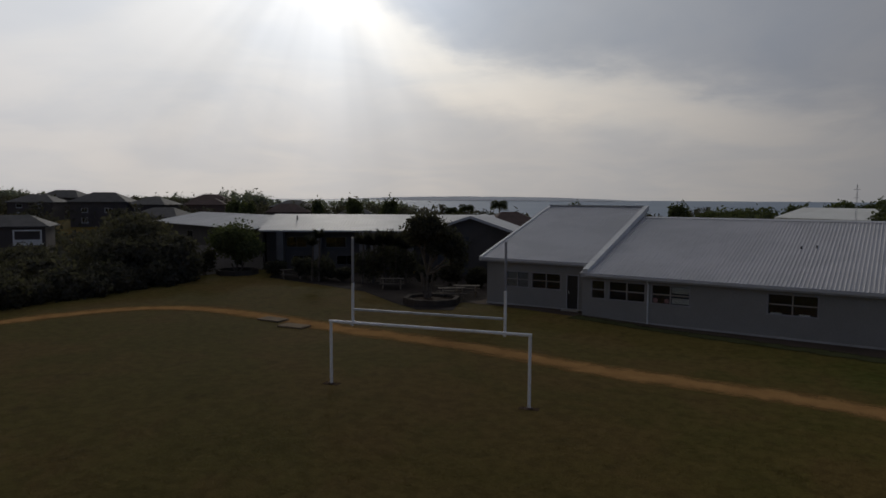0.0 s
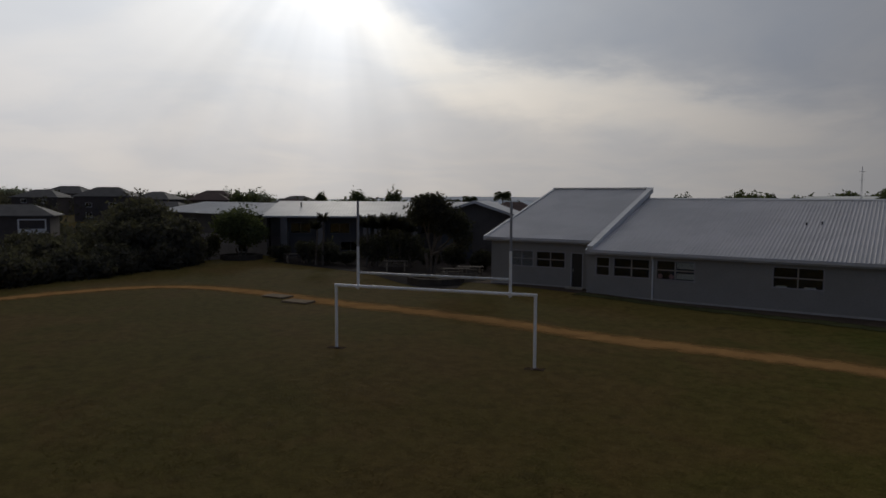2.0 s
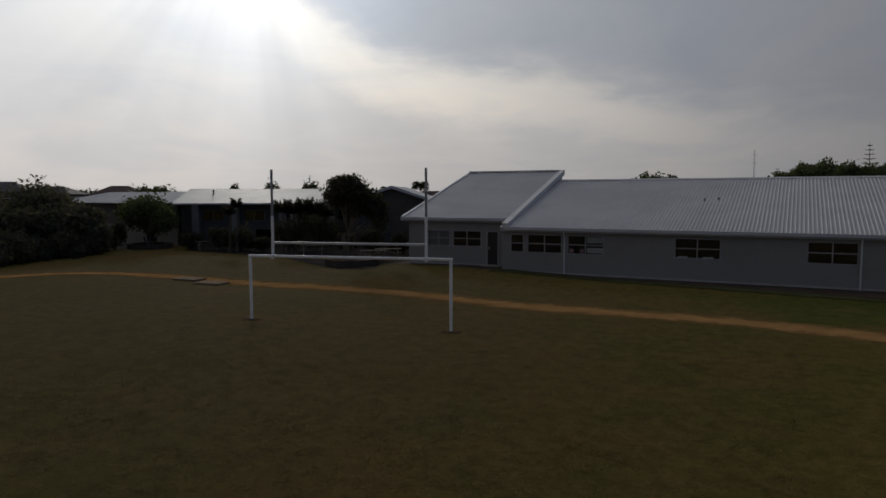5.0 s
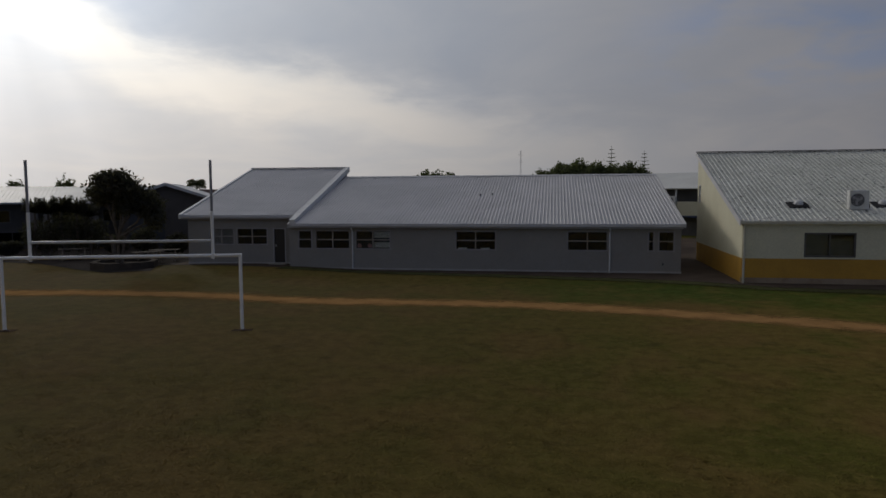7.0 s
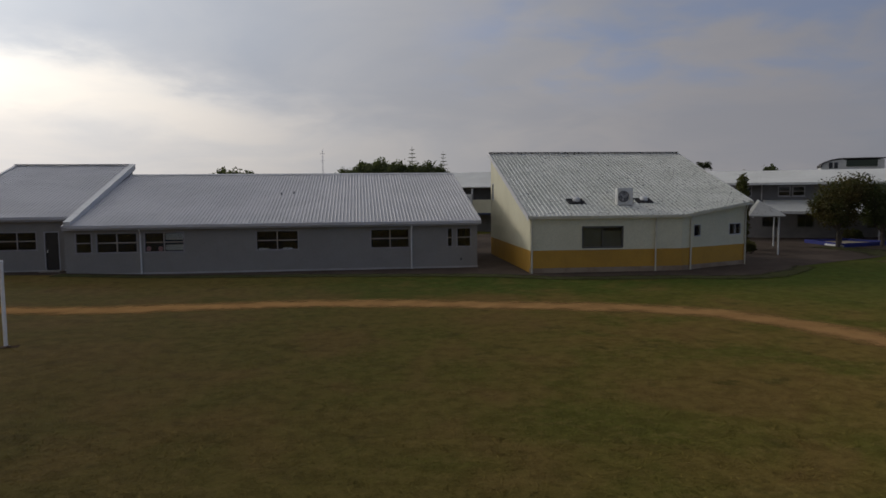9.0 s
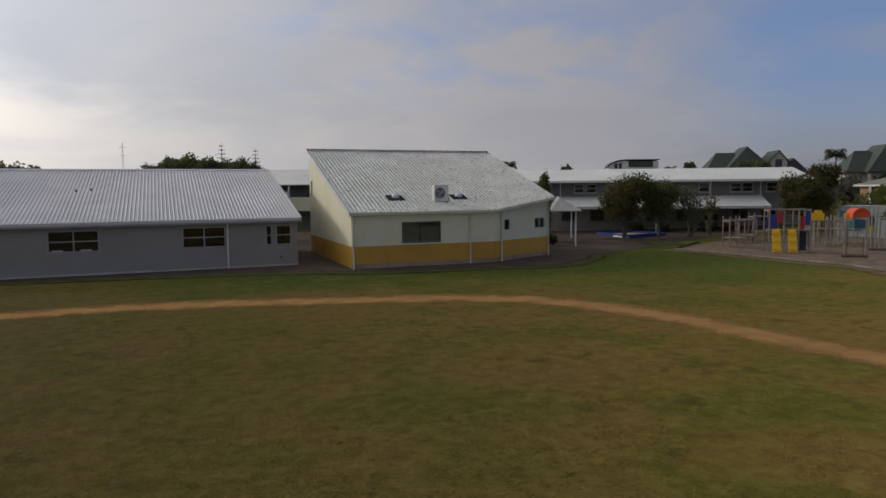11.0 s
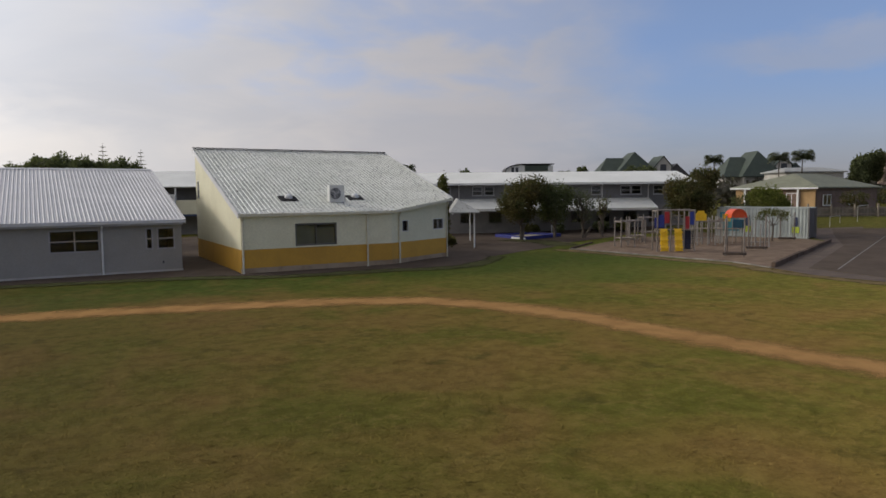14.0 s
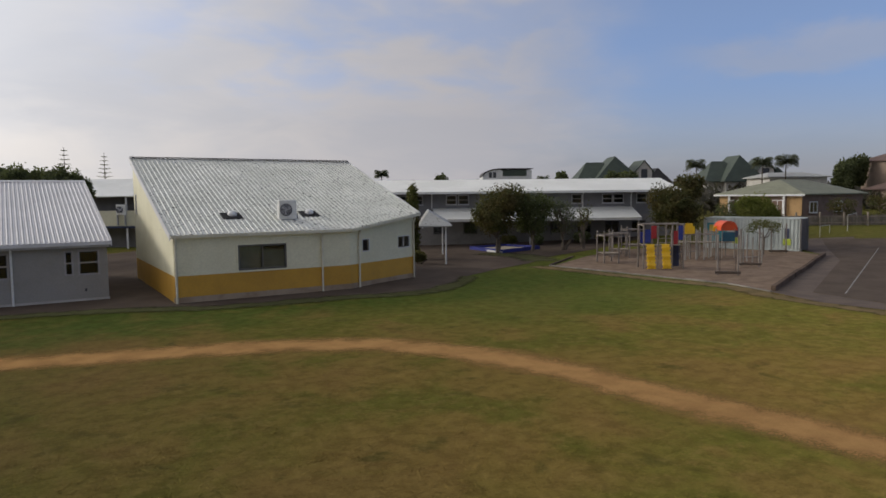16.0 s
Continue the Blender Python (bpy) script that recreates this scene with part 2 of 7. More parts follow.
def grass_mat(blades=False):
    """Turf; the loose blades on it have its colours."""
    m = bpy.data.materials.new("grass_blade" if blades else "grass")
    m.use_nodes = True
    nt = m.node_tree
    b = nt.nodes["Principled BSDF"]
    geo = nt.nodes.new("ShaderNodeNewGeometry")
    pos = geo.outputs["Position"]
    huge = noise_tex(nt, pos, 0.085, 3.0, 0.5, 0.5)
    mid = noise_tex(nt, pos, 0.30, 4.0, 0.55, 0.5)
    small = noise_tex(nt, pos, 1.3, 6.0, 0.66, 0.4)
    tuft = noise_tex(nt, pos, 0.75, 4.0, 0.60, 0.3)
    straw = noise_tex(nt, pos, 3.4, 5.0, 0.72, 0.2)
    blade = noise_tex(nt, pos, 15.0, 5.0, 0.8)
    # browned-off and greener areas, with soft patches of bare thatch between them
    c = mix_col(nt, remap(nt, huge, 0.38, 0.60), (0.164, 0.126, 0.047), (0.118, 0.119, 0.033))
    c = mix_col(nt, remap(nt, mid, 0.48, 0.66, 0.0, 0.85), c, (0.096, 0.106, 0.027))
    c = mix_col(nt, remap(nt, mid, 0.49, 0.34, 0.0, 0.65), c, (0.168, 0.118, 0.052))
    # coarse dark clumps and thin straw
    c = mix_col(nt, remap(nt, tuft, 0.57, 0.72, 0.0, 0.75), c, (0.066, 0.066, 0.024))
    c = mix_col(nt, remap(nt, math_node(nt, "ADD", math_node(nt, "MULTIPLY", straw, 0.6), math_node(nt, "MULTIPLY", small, 0.4)), 0.475, 0.64, 0.0, 0.38), c, (0.225, 0.174, 0.078))
    # the turf colour turns browner towards the western end of the field
    sep = nt.nodes.new("ShaderNodeSeparateXYZ")
    nt.links.new(pos, sep.inputs[0])
    dry = remap(nt, math_node(nt, "ADD", sep.outputs[0], math_node(nt, "MULTIPLY", mid, 9.0)), 16.0, -4.0)
    c = mix_col(nt, math_node(nt, "MULTIPLY", dry, 0.5), c, (0.162, 0.115, 0.054))
    # lusher grass between the running track and the buildings, and before the playground
    d = math_node(nt, "ADD", sep.outputs[1], math_node(nt, "MULTIPLY", mid, 4.0))
    lush = math_node(nt, "MULTIPLY", remap(nt, d, 27.0, 31.0), math_node(nt, "MULTIPLY", remap(nt, sep.outputs[0], -8.0, 6.0), remap(nt, d, 33.0, 37.0, 1.0, 0.45)))
    lush = math_node(nt, "MULTIPLY", lush, remap(nt, tuft, 0.34, 0.58, 0.45, 1.0))
    c = mix_col(nt, math_node(nt, "MULTIPLY", lush, 0.9), c, (0.064, 0.100, 0.025))
    green = math_node(nt, "MULTIPLY", math_node(nt, "MULTIPLY", remap(nt, sep.outputs[0], 12.0, 24.0), remap(nt, sep.outputs[0], 36.0, 50.0, 1.0, 0.3)), remap(nt, d, 20.0, 26.0))
    c = mix_col(nt, math_node(nt, "MULTIPLY", green, 0.72), c, (0.070, 0.100, 0.028))
    c = mix_col(nt, remap(nt, sep.outputs[0], 44.0, 58.0, 0.0, 0.65), c, (0.078, 0.078, 0.032))
    mott = noise_tex(nt, pos, 2.2, 7.0, 0.70, 0.1)
    c = mix_col(nt, 1.0, c, mix_col(nt, remap(nt, mott, 0.38, 0.60), (0.83, 0.80, 0.78), (1.08, 1.05, 1.04)), "MULTIPLY")
    c = mix_col(nt, 1.0, c, mix_col(nt, blade, (0.71, 0.655, 0.50), (1.58, 1.47, 1.07)), "MULTIPLY")
    if blades:
        c = mix_col(nt, 1.0, c, (1.12, 1.12, 1.10), "MULTIPLY")
    nt.links.new(c, b.inputs["Base Color"])
    b.inputs["Roughness"].default_value = 0.9
    b.inputs["Diffuse Roughness"].default_value = 1.0
    b.inputs["Specular IOR Level"].default_value = 0.02
    bn = nt.nodes.new("ShaderNodeBump")
    bn.inputs["Strength"].default_value, bn.inputs["Distance"].default_value = 0.5, 0.04
    nt.links.new(math_node(nt, "ADD", blade, math_node(nt, "MULTIPLY", small, 1.5)), bn.inputs["Height"])
    if not blades:
        nt.links.new(bn.outputs[0], b.inputs["Normal"])
    return m


def ragged_mat(name, col, col2, scale, wave=1.3, inner=0.38):
    """Bare ground whose edge breaks up into the turf: the attribute 'edge' runs from 0 in the middle to 1 at the rim."""
    m = bpy.data.materials.new(name)
    m.use_nodes = True
    nt = m.node_tree
    b = nt.nodes["Principled BSDF"]
    geo = nt.nodes.new("ShaderNodeNewGeometry")
    pos = geo.outputs["Position"]
    att = nt.nodes.new("ShaderNodeAttribute")
    att.attribute_name = "edge"
    n1, n2 = noise_tex(nt, pos, scale, 5.0, 0.65), noise_tex(nt, pos, 22.0, 3.0, 0.7)
    c = mix_col(nt, remap(nt, n1, 0.35, 0.65), col, col2)
    c = mix_col(nt, 1.0, c, mix_col(nt, n2, (0.75, 0.75, 0.75), (1.25, 1.25, 1.25)), "MULTIPLY")
    nt.links.new(c, b.inputs["Base Color"])
    b.inputs["Roughness"].default_value = 0.95
    b.inputs["Specular IOR Level"].default_value = 0.0
    e = math_node(nt, "ADD", att.outputs["Fac"], math_node(nt, "MULTIPLY", math_node(nt, "SUBTRACT", n1, 0.5), wave))
    e = math_node(nt, "ADD", e, math_node(nt, "MULTIPLY", math_node(nt, "SUBTRACT", n2, 0.5), 1.1))
    keep = remap(nt, e, inner, 1.0, 1.0, 0.0)
    tr = nt.nodes.new("ShaderNodeBsdfTransparent")
    mx = nt.nodes.new("ShaderNodeMixShader")
    nt.links.new(keep, mx.inputs[0])
    nt.links.new(tr.outputs[0], mx.inputs[1])
    nt.links.new(b.outputs[0], mx.inputs[2])
    nt.links.new(mx.outputs[0], nt.nodes["Material Output"].inputs[0])
    return m


def glass_mat():
    m = bpy.data.materials.new("window_glass")
    m.use_nodes = True
    nt = m.node_tree
    nt.nodes.remove(nt.nodes["Principled BSDF"])
    tr, gl = nt.nodes.new("ShaderNodeBsdfTransparent"), nt.nodes.new("ShaderNodeBsdfGlossy")
    tr.inputs[0].default_value = (0.80, 0.82, 0.82, 1)
    gl.inputs[0].default_value, gl.inputs["Roughness"].default_value = (0.9, 0.92, 0.95, 1), 0.03
    lw = nt.nodes.new("ShaderNodeLayerWeight")
    lw.inputs[0].default_value = 0.5
    gloss = math_node(nt, "ADD", 0.035, math_node(nt, "MULTIPLY", math_node(nt, "POWER", lw.outputs["Facing"], 4.0), 0.4))
    mx = nt.nodes.new("ShaderNodeMixShader")
    nt.links.new(gloss, mx.inputs[0])
    nt.links.new(tr.outputs[0], mx.inputs[1])
    nt.links.new(gl.outputs[0], mx.inputs[2])
    nt.links.new(mx.outputs[0], nt.nodes["Material Output"].inputs[0])
    return m


GRASS, BLADE, GLASS = grass_mat(), grass_mat(True), glass_mat()
DIRT = ragged_mat("dirt_track", (0.342, 0.196, 0.078), (0.272, 0.154, 0.062), 1.1, 0.75, 0.22)
SOIL = ragged_mat("trodden_soil", (0.085, 0.058, 0.040), (0.060, 0.042, 0.030), 1.6)
THIN = ragged_mat("thin_turf", (0.085, 0.088, 0.040), (0.070, 0.064, 0.036), 1.2)
TURF_EDGE = ragged_mat("turf_edge", (0.088, 0.090, 0.040), (0.072, 0.072, 0.034), 1.3)
WORN = ragged_mat("bare_turf", (0.17, 0.125, 0.065), (0.12, 0.095, 0.05), 1.4)
ASPHALT = mat("asphalt", (0.082, 0.063, 0.050), (0.104, 0.081, 0.064), 0.97, scale=0.5, fine=40, bump=0.3, spec=0.03)
BARK = mat("bark_chips", (0.215, 0.156, 0.113), (0.15, 0.107, 0.077), 0.95, scale=1.2, fine=30, bump=0.6, spec=0.05)
WHITE_LINE = mat("white_line_paint", (0.28, 0.265, 0.24), (0.16, 0.15, 0.14), 0.8, scale=3, spec=0.1)
ROOF_GREY = mat("grey_roof_paint", (0.49, 0.48, 0.49), (0.42, 0.415, 0.425), 0.5, 0.0, scale=0.35, fine=9, bump=0.03, spec=0.5)
ROOF_PALE = mat("pale_roof_lichen", (0.64, 0.64, 0.585), (0.53, 0.535, 0.48), 0.7, scale=0.5, fine=7, bump=0.05, spots=(0.040, 0.040, 0.036), spot_scale=7.0, spot_level=0.572, spec=0.25)
ROOF_WHITE = mat("white_roof_paint", (0.74, 0.735, 0.68), (0.66, 0.655, 0.60), 0.5, scale=0.3, fine=8, bump=0.03)
WALL_GREY = mat("grey_wall_paint", (0.268, 0.254, 0.234), (0.244, 0.231, 0.213), 0.7, scale=0.6, fine=14, bump=0.05)
WALL_CREAM = mat("cream_wall_paint", (0.64, 0.61, 0.45), (0.58, 0.55, 0.395), 0.65, scale=0.5, fine=12, bump=0.04)
WALL_OCHRE = mat("ochre_wall_paint", (0.49, 0.27, 0.036), (0.42, 0.23, 0.032), 0.65, scale=0.6, fine=12, bump=0.04)
# western wall grey, darkened to carry its backlit shade
WALL_DARK = mat("shade_dark_grey", (0.078, 0.070, 0.066), (0.062, 0.056, 0.053), 0.75, scale=0.6, fine=12, bump=0.05)
TRIM_WHITE = mat("white_trim_paint", (0.66, 0.66, 0.65), (0.58, 0.58, 0.57), 0.45, scale=1.2, fine=15, bump=0.03)
CONCRETE = mat("concrete", (0.36, 0.325, 0.275), (0.28, 0.25, 0.21), 0.85, scale=0.9, fine=20, bump=0.25)
PLINTH_PALE = mat("pale_plinth_paint", (0.43, 0.41, 0.385), (0.34, 0.32, 0.295), 0.8, scale=0.9, fine=18, bump=0.15)
METAL_WHITE = mat("white_painted_steel", (0.82, 0.82, 0.81), (0.74, 0.74, 0.72), 0.4, scale=2.0, fine=20, bump=0.05)
# the darkness of unlit rooms is put into this colour
DARK_ROOM = mat("shade_dark_interior", (0.062, 0.066, 0.076), (0.047, 0.050, 0.058), 0.9, scale=1.0)
# blue in this colour offsets yellow light bounced from the grass
ROOM_WALL = mat("blue_offset_partition", (0.105, 0.125, 0.175), (0.080, 0.096, 0.135), 0.9, scale=0.7)
FRAME_DARK = mat("bronze_window_frame", (0.10, 0.095, 0.09), (0.08, 0.075, 0.07), 0.5, scale=2.0)
TIMBER = mat("weathered_timber", (0.26, 0.215, 0.165), (0.19, 0.155, 0.12), 0.85, scale=2.0, fine=25, bump=0.3, vary=0.15)
TRUNK = mat("tree_bark", (0.13, 0.105, 0.08), (0.085, 0.07, 0.055), 0.95, scale=3.0, fine=20, bump=0.6)
LEAF_DARK = leaf_mat("dark_leaves", (0.085, 0.098, 0.050), (0.105, 0.118, 0.062))
LEAF_OLIVE = leaf_mat("olive_leaves", (0.085, 0.095, 0.035), (0.130, 0.115, 0.050))
LEAF_RUSSET = leaf_mat("russet_leaves", (0.074, 0.078, 0.034), (0.100, 0.080, 0.038))
LEAF_LIME = leaf_mat("yellow_green_leaves", (0.105, 0.122, 0.030), (0.135, 0.140, 0.042))
LEAF_BANK = leaf_mat("dull_bank_leaves", (0.086, 0.080, 0.068), (0.106, 0.098, 0.082))
# leaves by the western block, their shade mixed into the colour
LEAF_SHADE = leaf_mat("shade_dark_leaves", (0.054, 0.052, 0.042), (0.072, 0.068, 0.054))
# distance haze is mixed into this dull leaf tone
LEAF_FAR = leaf_mat("far_hazed_leaves", (0.070, 0.066, 0.060), (0.092, 0.086, 0.076))
LEAF_GREY = leaf_mat("grey_green_leaves", (0.10, 0.115, 0.085), (0.13, 0.135, 0.10))


# ---------------------------------------------------------------- mesh helpers
def smooth(a, b, v):
    t = min(1.0, max(0.0, (v - a) / (b - a)))
    return t * t * (3 - 2 * t)


VIEW_E = Vector((0.5123, 0.8588))      # the way in which the far eastern block faces
ORIGIN_E = Vector((1.17, -0.37))


def ground_z(x, y):
    z = 0.17 * smooth(27, 34, y) * (1 - smooth(20, 30, x)) + 0.16 * smooth(-9, -16, x) * (1 - smooth(-18, -26, x))
    z -= 2.6 * smooth(-49.0, -60.0, x) * (1 - smooth(60, 90, y) * 0.3)
    far_w = math.hypot(min(0.0, x + 40), y - 20) if x < -40 else 0.0
    z += 2.6 * smooth(60, 190, far_w) * (1 - smooth(40, 160, y - 20 + 0.35 * (x + 40)))
    d = (x - ORIGIN_E.x) * VIEW_E.x + (y - ORIGIN_E.y) * VIEW_E.y
    z += (1.5 * smooth(58, 74, d) + 1.6 * smooth(85, 125, d)) * smooth(35, 62, x)
    z -= 14.0 * smooth(150, 420, y) * (1 - smooth(60, 260, x))
    return z


def part(name, bm, material, parent=None, label=""):
    """Links a bmesh as one mesh object under its thing."""
    me = bpy.data.meshes.new(name)
    bmesh.ops.recalc_face_normals(bm, faces=bm.faces)
    bm.to_mesh(me)
    bm.free()
    me.materials.append(material)
    ob = new(name, me)
    ob.parent = parent
    if label:
        ob["label"] = label
    return ob


def mesh_part(name, verts, faces, material, parent=None, label=""):
    me = bpy.data.meshes.new(name)
    me.from_pydata(verts, [], faces)
    me.update()
    me.materials.append(material)
    ob = new(name, me)
    ob.parent = parent
    if label:
        ob["label"] = label
    return ob


def thing(name, x=0.0, y=0.0, z=0.0, rz=0.0, label="", category="", group="", kind=""):
    e = new(name)
    e.empty_display_size = 0.2
    e.matrix_world = pose(x, y, z, 0, 0, rz)
    return tagged(e, label, category, group, kind)


def box(bm, x0, y0, z0, x1, y1, z1, bevel=0.0):
    vs = [bm.verts.new(p) for p in ((x0, y0, z0), (x1, y0, z0), (x1, y1, z0), (x0, y1, z0), (x0, y0, z1), (x1, y0, z1), (x1, y1, z1), (x0, y1, z1))]
    fs = [bm.faces.new([vs[i] for i in f]) for f in ((0, 3, 2, 1), (4, 5, 6, 7), (0, 1, 5, 4), (1, 2, 6, 5), (2, 3, 7, 6), (3, 0, 4, 7))]
    if bevel:
        bmesh.ops.bevel(bm, geom=list({e for f in fs for e in f.edges}), offset=bevel, segments=1, affect="EDGES")
    return bm


def boxes(*bs, bevel=0.0):
    bm = bmesh.new()
    for b in bs:
        box(bm, *b, bevel=bevel)
    return bm


def prism(pts, vec, bm=None):
    """A solid: the polygon pts pushed along vec."""
    bm = bm or bmesh.new()
    a = [bm.verts.new(p) for p in pts]
    b = [bm.verts.new(Vector(p) + Vector(vec)) for p in pts]
    bm.faces.new(a)
    bm.faces.new(b[::-1])
    for i in range(len(a)):
        j = (i + 1) % len(a)
        bm.faces.new((a[i], b[i], b[j], a[j]))
    return bm


def tube(bm, p0, p1, r0, r1=None, seg=10, cap=True):
    r1 = r0 if r1 is None else r1
    p0, p1 = Vector(p0), Vector(p1)
    q = (p1 - p0).to_track_quat("Z", "Y")
    rings = []
    for p, r in ((p0, r0), (p1, r1)):
        rings.append([bm.verts.new(p + q @ Vector((r * math.cos(2 * math.pi * i / seg), r * math.sin(2 * math.pi * i / seg), 0))) for i in range(seg)])
    for i in range(seg):
        j = (i + 1) % seg
        bm.faces.new((rings[0][i], rings[0][j], rings[1][j], rings[1][i]))
    if cap:
        bm.faces.new(rings[0][::-1])
        bm.faces.new(rings[1])
    return bm


def bent_tube(bm, pts, r, seg=8):
    for a, b in zip(pts, pts[1:]):
        tube(bm, a, b, r, seg=seg)
    return bm


def wall_panels(length, z0, z1, thick, openings):
    """A straight wall along local x with its face at y = 0, going back to y = thick; openings (x0, x1, za, zb) go right through. One closed mesh."""
    bm = bmesh.new()
    xs = sorted({0.0, length, *[round(o[0], 4) for o in openings], *[round(o[1], 4) for o in openings]})
    zs = sorted({z0, z1, *[round(o[2], 4) for o in openings], *[round(o[3], 4) for o in openings]})
    nx, nz = len(xs) - 1, len(zs) - 1

    def solid(i, k):
        if not (0 <= i < nx and 0 <= k < nz):
            return False
        x, z = (xs[i] + xs[i + 1]) / 2, (zs[k] + zs[k + 1]) / 2
        return not any(a < x < b and c < z < d for a, b, c, d in openings)
    made = {}

    def vert(i, k, side):
        if (i, k, side) not in made:
            made[i, k, side] = bm.verts.new((xs[i], thick * side, zs[k]))
        return made[i, k, side]
    for i in range(nx):
        for k in range(nz):
            if not solid(i, k):
                continue
            ring = ((i, k), (i + 1, k), (i + 1, k + 1), (i, k + 1))
            bm.faces.new([vert(*p, 0) for p in ring])
            bm.faces.new([vert(*p, 1) for p in ring[::-1]])
            for (p, q), (di, dk) in zip(zip(ring, ring[1:] + ring[:1]), ((0, -1), (1, 0), (0, 1), (-1, 0))):
                if not solid(i + di, k + dk):
                    bm.faces.new((vert(*q, 0), vert(*p, 0), vert(*p, 1), vert(*q, 1)))
    return bm


def ribbed_roof(name, u0, u1, v_low, v_high, height, parent, material, pitch=0.25, rib=0.035, thick=0.06, label=""):
    """Sheets of trapezoid ribs running up the slope. height(v) is the surface; v_low may depend on u."""
    verts, faces = [], []
    n = int(round((u1 - u0) / pitch))
    p = (u1 - u0) / n
    prof = []
    for i in range(n):
        s = u0 + i * p
        prof += [(s, 0.0), (s + p * 0.60, 0.0), (s + p * 0.70, rib), (s + p * 0.90, rib)]
    prof.append((u1, 0.0))
    low = v_low if callable(v_low) else (lambda u: v_low)
    for u, h in prof:
        a = low(u)
        verts += [(u, a, height(a) + h), (u, v_high, height(v_high) + h), (u, a, height(a) - thick), (u, v_high, height(v_high) - thick)]
    for i in range(len(prof) - 1):
        k = 4 * i
        faces += [(k, k + 4, k + 5, k + 1), (k + 2, k + 3, k + 7, k + 6), (k, k + 2, k + 6, k + 4), (k + 1, k + 5, k + 7, k + 3)]
    k = 4 * (len(prof) - 1)
    faces += [(0, 1, 3, 2), (k, k + 2, k + 3, k + 1)]
    return mesh_part(name, verts, faces, material, parent, label)


def window(parent, x0, x1, z0, z1, y, frame_mat, columns, rows=1, bar=0.06, depth=0.10, sill=True, split=0.5):
    """A framed window in a wall whose face is at local y; panes lie a little behind the face."""
    bs = [(x0, y - 0.015, z0, x0 + bar, y + depth, z1), (x1 - bar, y - 0.015, z0, x1, y + depth, z1),
          (x0 + bar, y - 0.015, z0, x1 - bar, y + depth, z0 + bar), (x0 + bar, y - 0.015, z1 - bar, x1 - bar, y + depth, z1)]
    xs = [x0 + bar + (x1 - x0 - 2 * bar) * f for f in columns]
    zs = [z0 + bar + (z1 - z0 - 2 * bar) * f for f in ((0, 1) if rows == 1 else (0, split, 1))]
    h = bar * 0.42
    for x in xs[1:-1]:
        bs.append((x - h, y - 0.012, z0 + bar, x + h, y + depth, z1 - bar))
    for z in zs[1:-1]:
        edges = [x0 + bar] + [v for x in xs[1:-1] for v in (x - h, x + h)] + [x1 - bar]
        for a, b in zip(edges[::2], edges[1::2]):
            bs.append((a, y - 0.009, z - h, b, y + depth, z + h))
    w = part("window", boxes(*bs), frame_mat, parent)
    for a, b in zip(xs, xs[1:]):
        for c, d in zip(zs, zs[1:]):
            pane = part("pane", boxes((a + h * 0.9, y + 0.03, c + h * 0.9, b - h * 0.9, y + 0.036, d - h * 0.9)), GLASS, w)
            pane.visible_shadow = False
    if sill:
        part("sill", boxes((x0 - 0.05, y - 0.07, z0 - 0.05, x1 + 0.05, y - 0.017, z0 - 0.004)), frame_mat, w)
    return w


def downpipe(parent, x, y, z0, z1, r=0.045, kick=0.22, material=None):
    bm = bmesh.new()
    bent_tube(bm, [(x, y - kick, z1), (x, y - kick * 0.9, z1 - 0.08), (x, y, z1 - 0.28), (x, y, z0)], r)
    return part("downpipe", bm, material or TRIM_WHITE, parent, "cream painted downpipe" if material else "white painted downpipe")


def gutter(parent, pts, material=None, w=0.12, h=0.11):
    """An open gutter that follows the eave points; its trough opens upwards."""
    bm = bmesh.new()
    for a, b in zip(pts, pts[1:]):
        a, b = Vector(a), Vector(b)
        d = (b - a).normalized()
        side = Vector((d.y, -d.x, 0)).normalized()
        prof = [(0, 0), (w, 0), (w, h), (w - 0.012, h), (w - 0.012, 0.012), (0, 0.012)]
        prism([a + side * s + Vector((0, 0, t - h)) for s, t in prof], b - a, bm)
    return part("gutter", bm, material or TRIM_WHITE, parent, "painted metal gutter")


# ---------------------------------------------------------------- ground
def build_ground():
    def axis(lo, hi, fine_lo, fine_hi, step):
        v = list(np.arange(fine_lo, fine_hi + 0.01, step))
        s, a = step, fine_hi
        while a < hi:
            s *= 1.22
            a += s
            v.append(a)
        s, a = step, fine_lo
        while a > lo:
            s *= 1.22
            a -= s
            v.insert(0, a)
        return v
    xs, ys = axis(-3600, 3600, -70, 115, 1.6), axis(-3600, 4200, -30, 110, 1.6)
    verts = [(x, y, ground_z(x, y)) for y in ys for x in xs]
    nx = len(xs)
    faces = [(j * nx + i, j * nx + i + 1, (j + 1) * nx + i + 1, (j + 1) * nx + i) for j in range(len(ys) - 1) for i in range(nx - 1)]
    ob = mesh_part("ground", verts, faces, GRASS)
    for f in ob.data.polygons:
        f.use_smooth = True
    tagged(ob, "playing field of patchy dry and green grass", "grass", kind="structure")


def catmull(pts, per):
    out = []
    p = [Vector(q) for q in pts]
    p = [2 * p[0] - p[1]] + p + [2 * p[-1] - p[-2]]
    for i in range(1, len(p) - 2):
        for k in range(per):
            t = k / per
            a, b, c, d = p[i - 1], p[i], p[i + 1], p[i + 2]
            out.append(0.5 * ((2 * b) + (c - a) * t + (2 * a - 5 * b + 4 * c - d) * t * t + (3 * b - 3 * c + d - a) * t ** 3))
    out.append(p[-2])
    return out


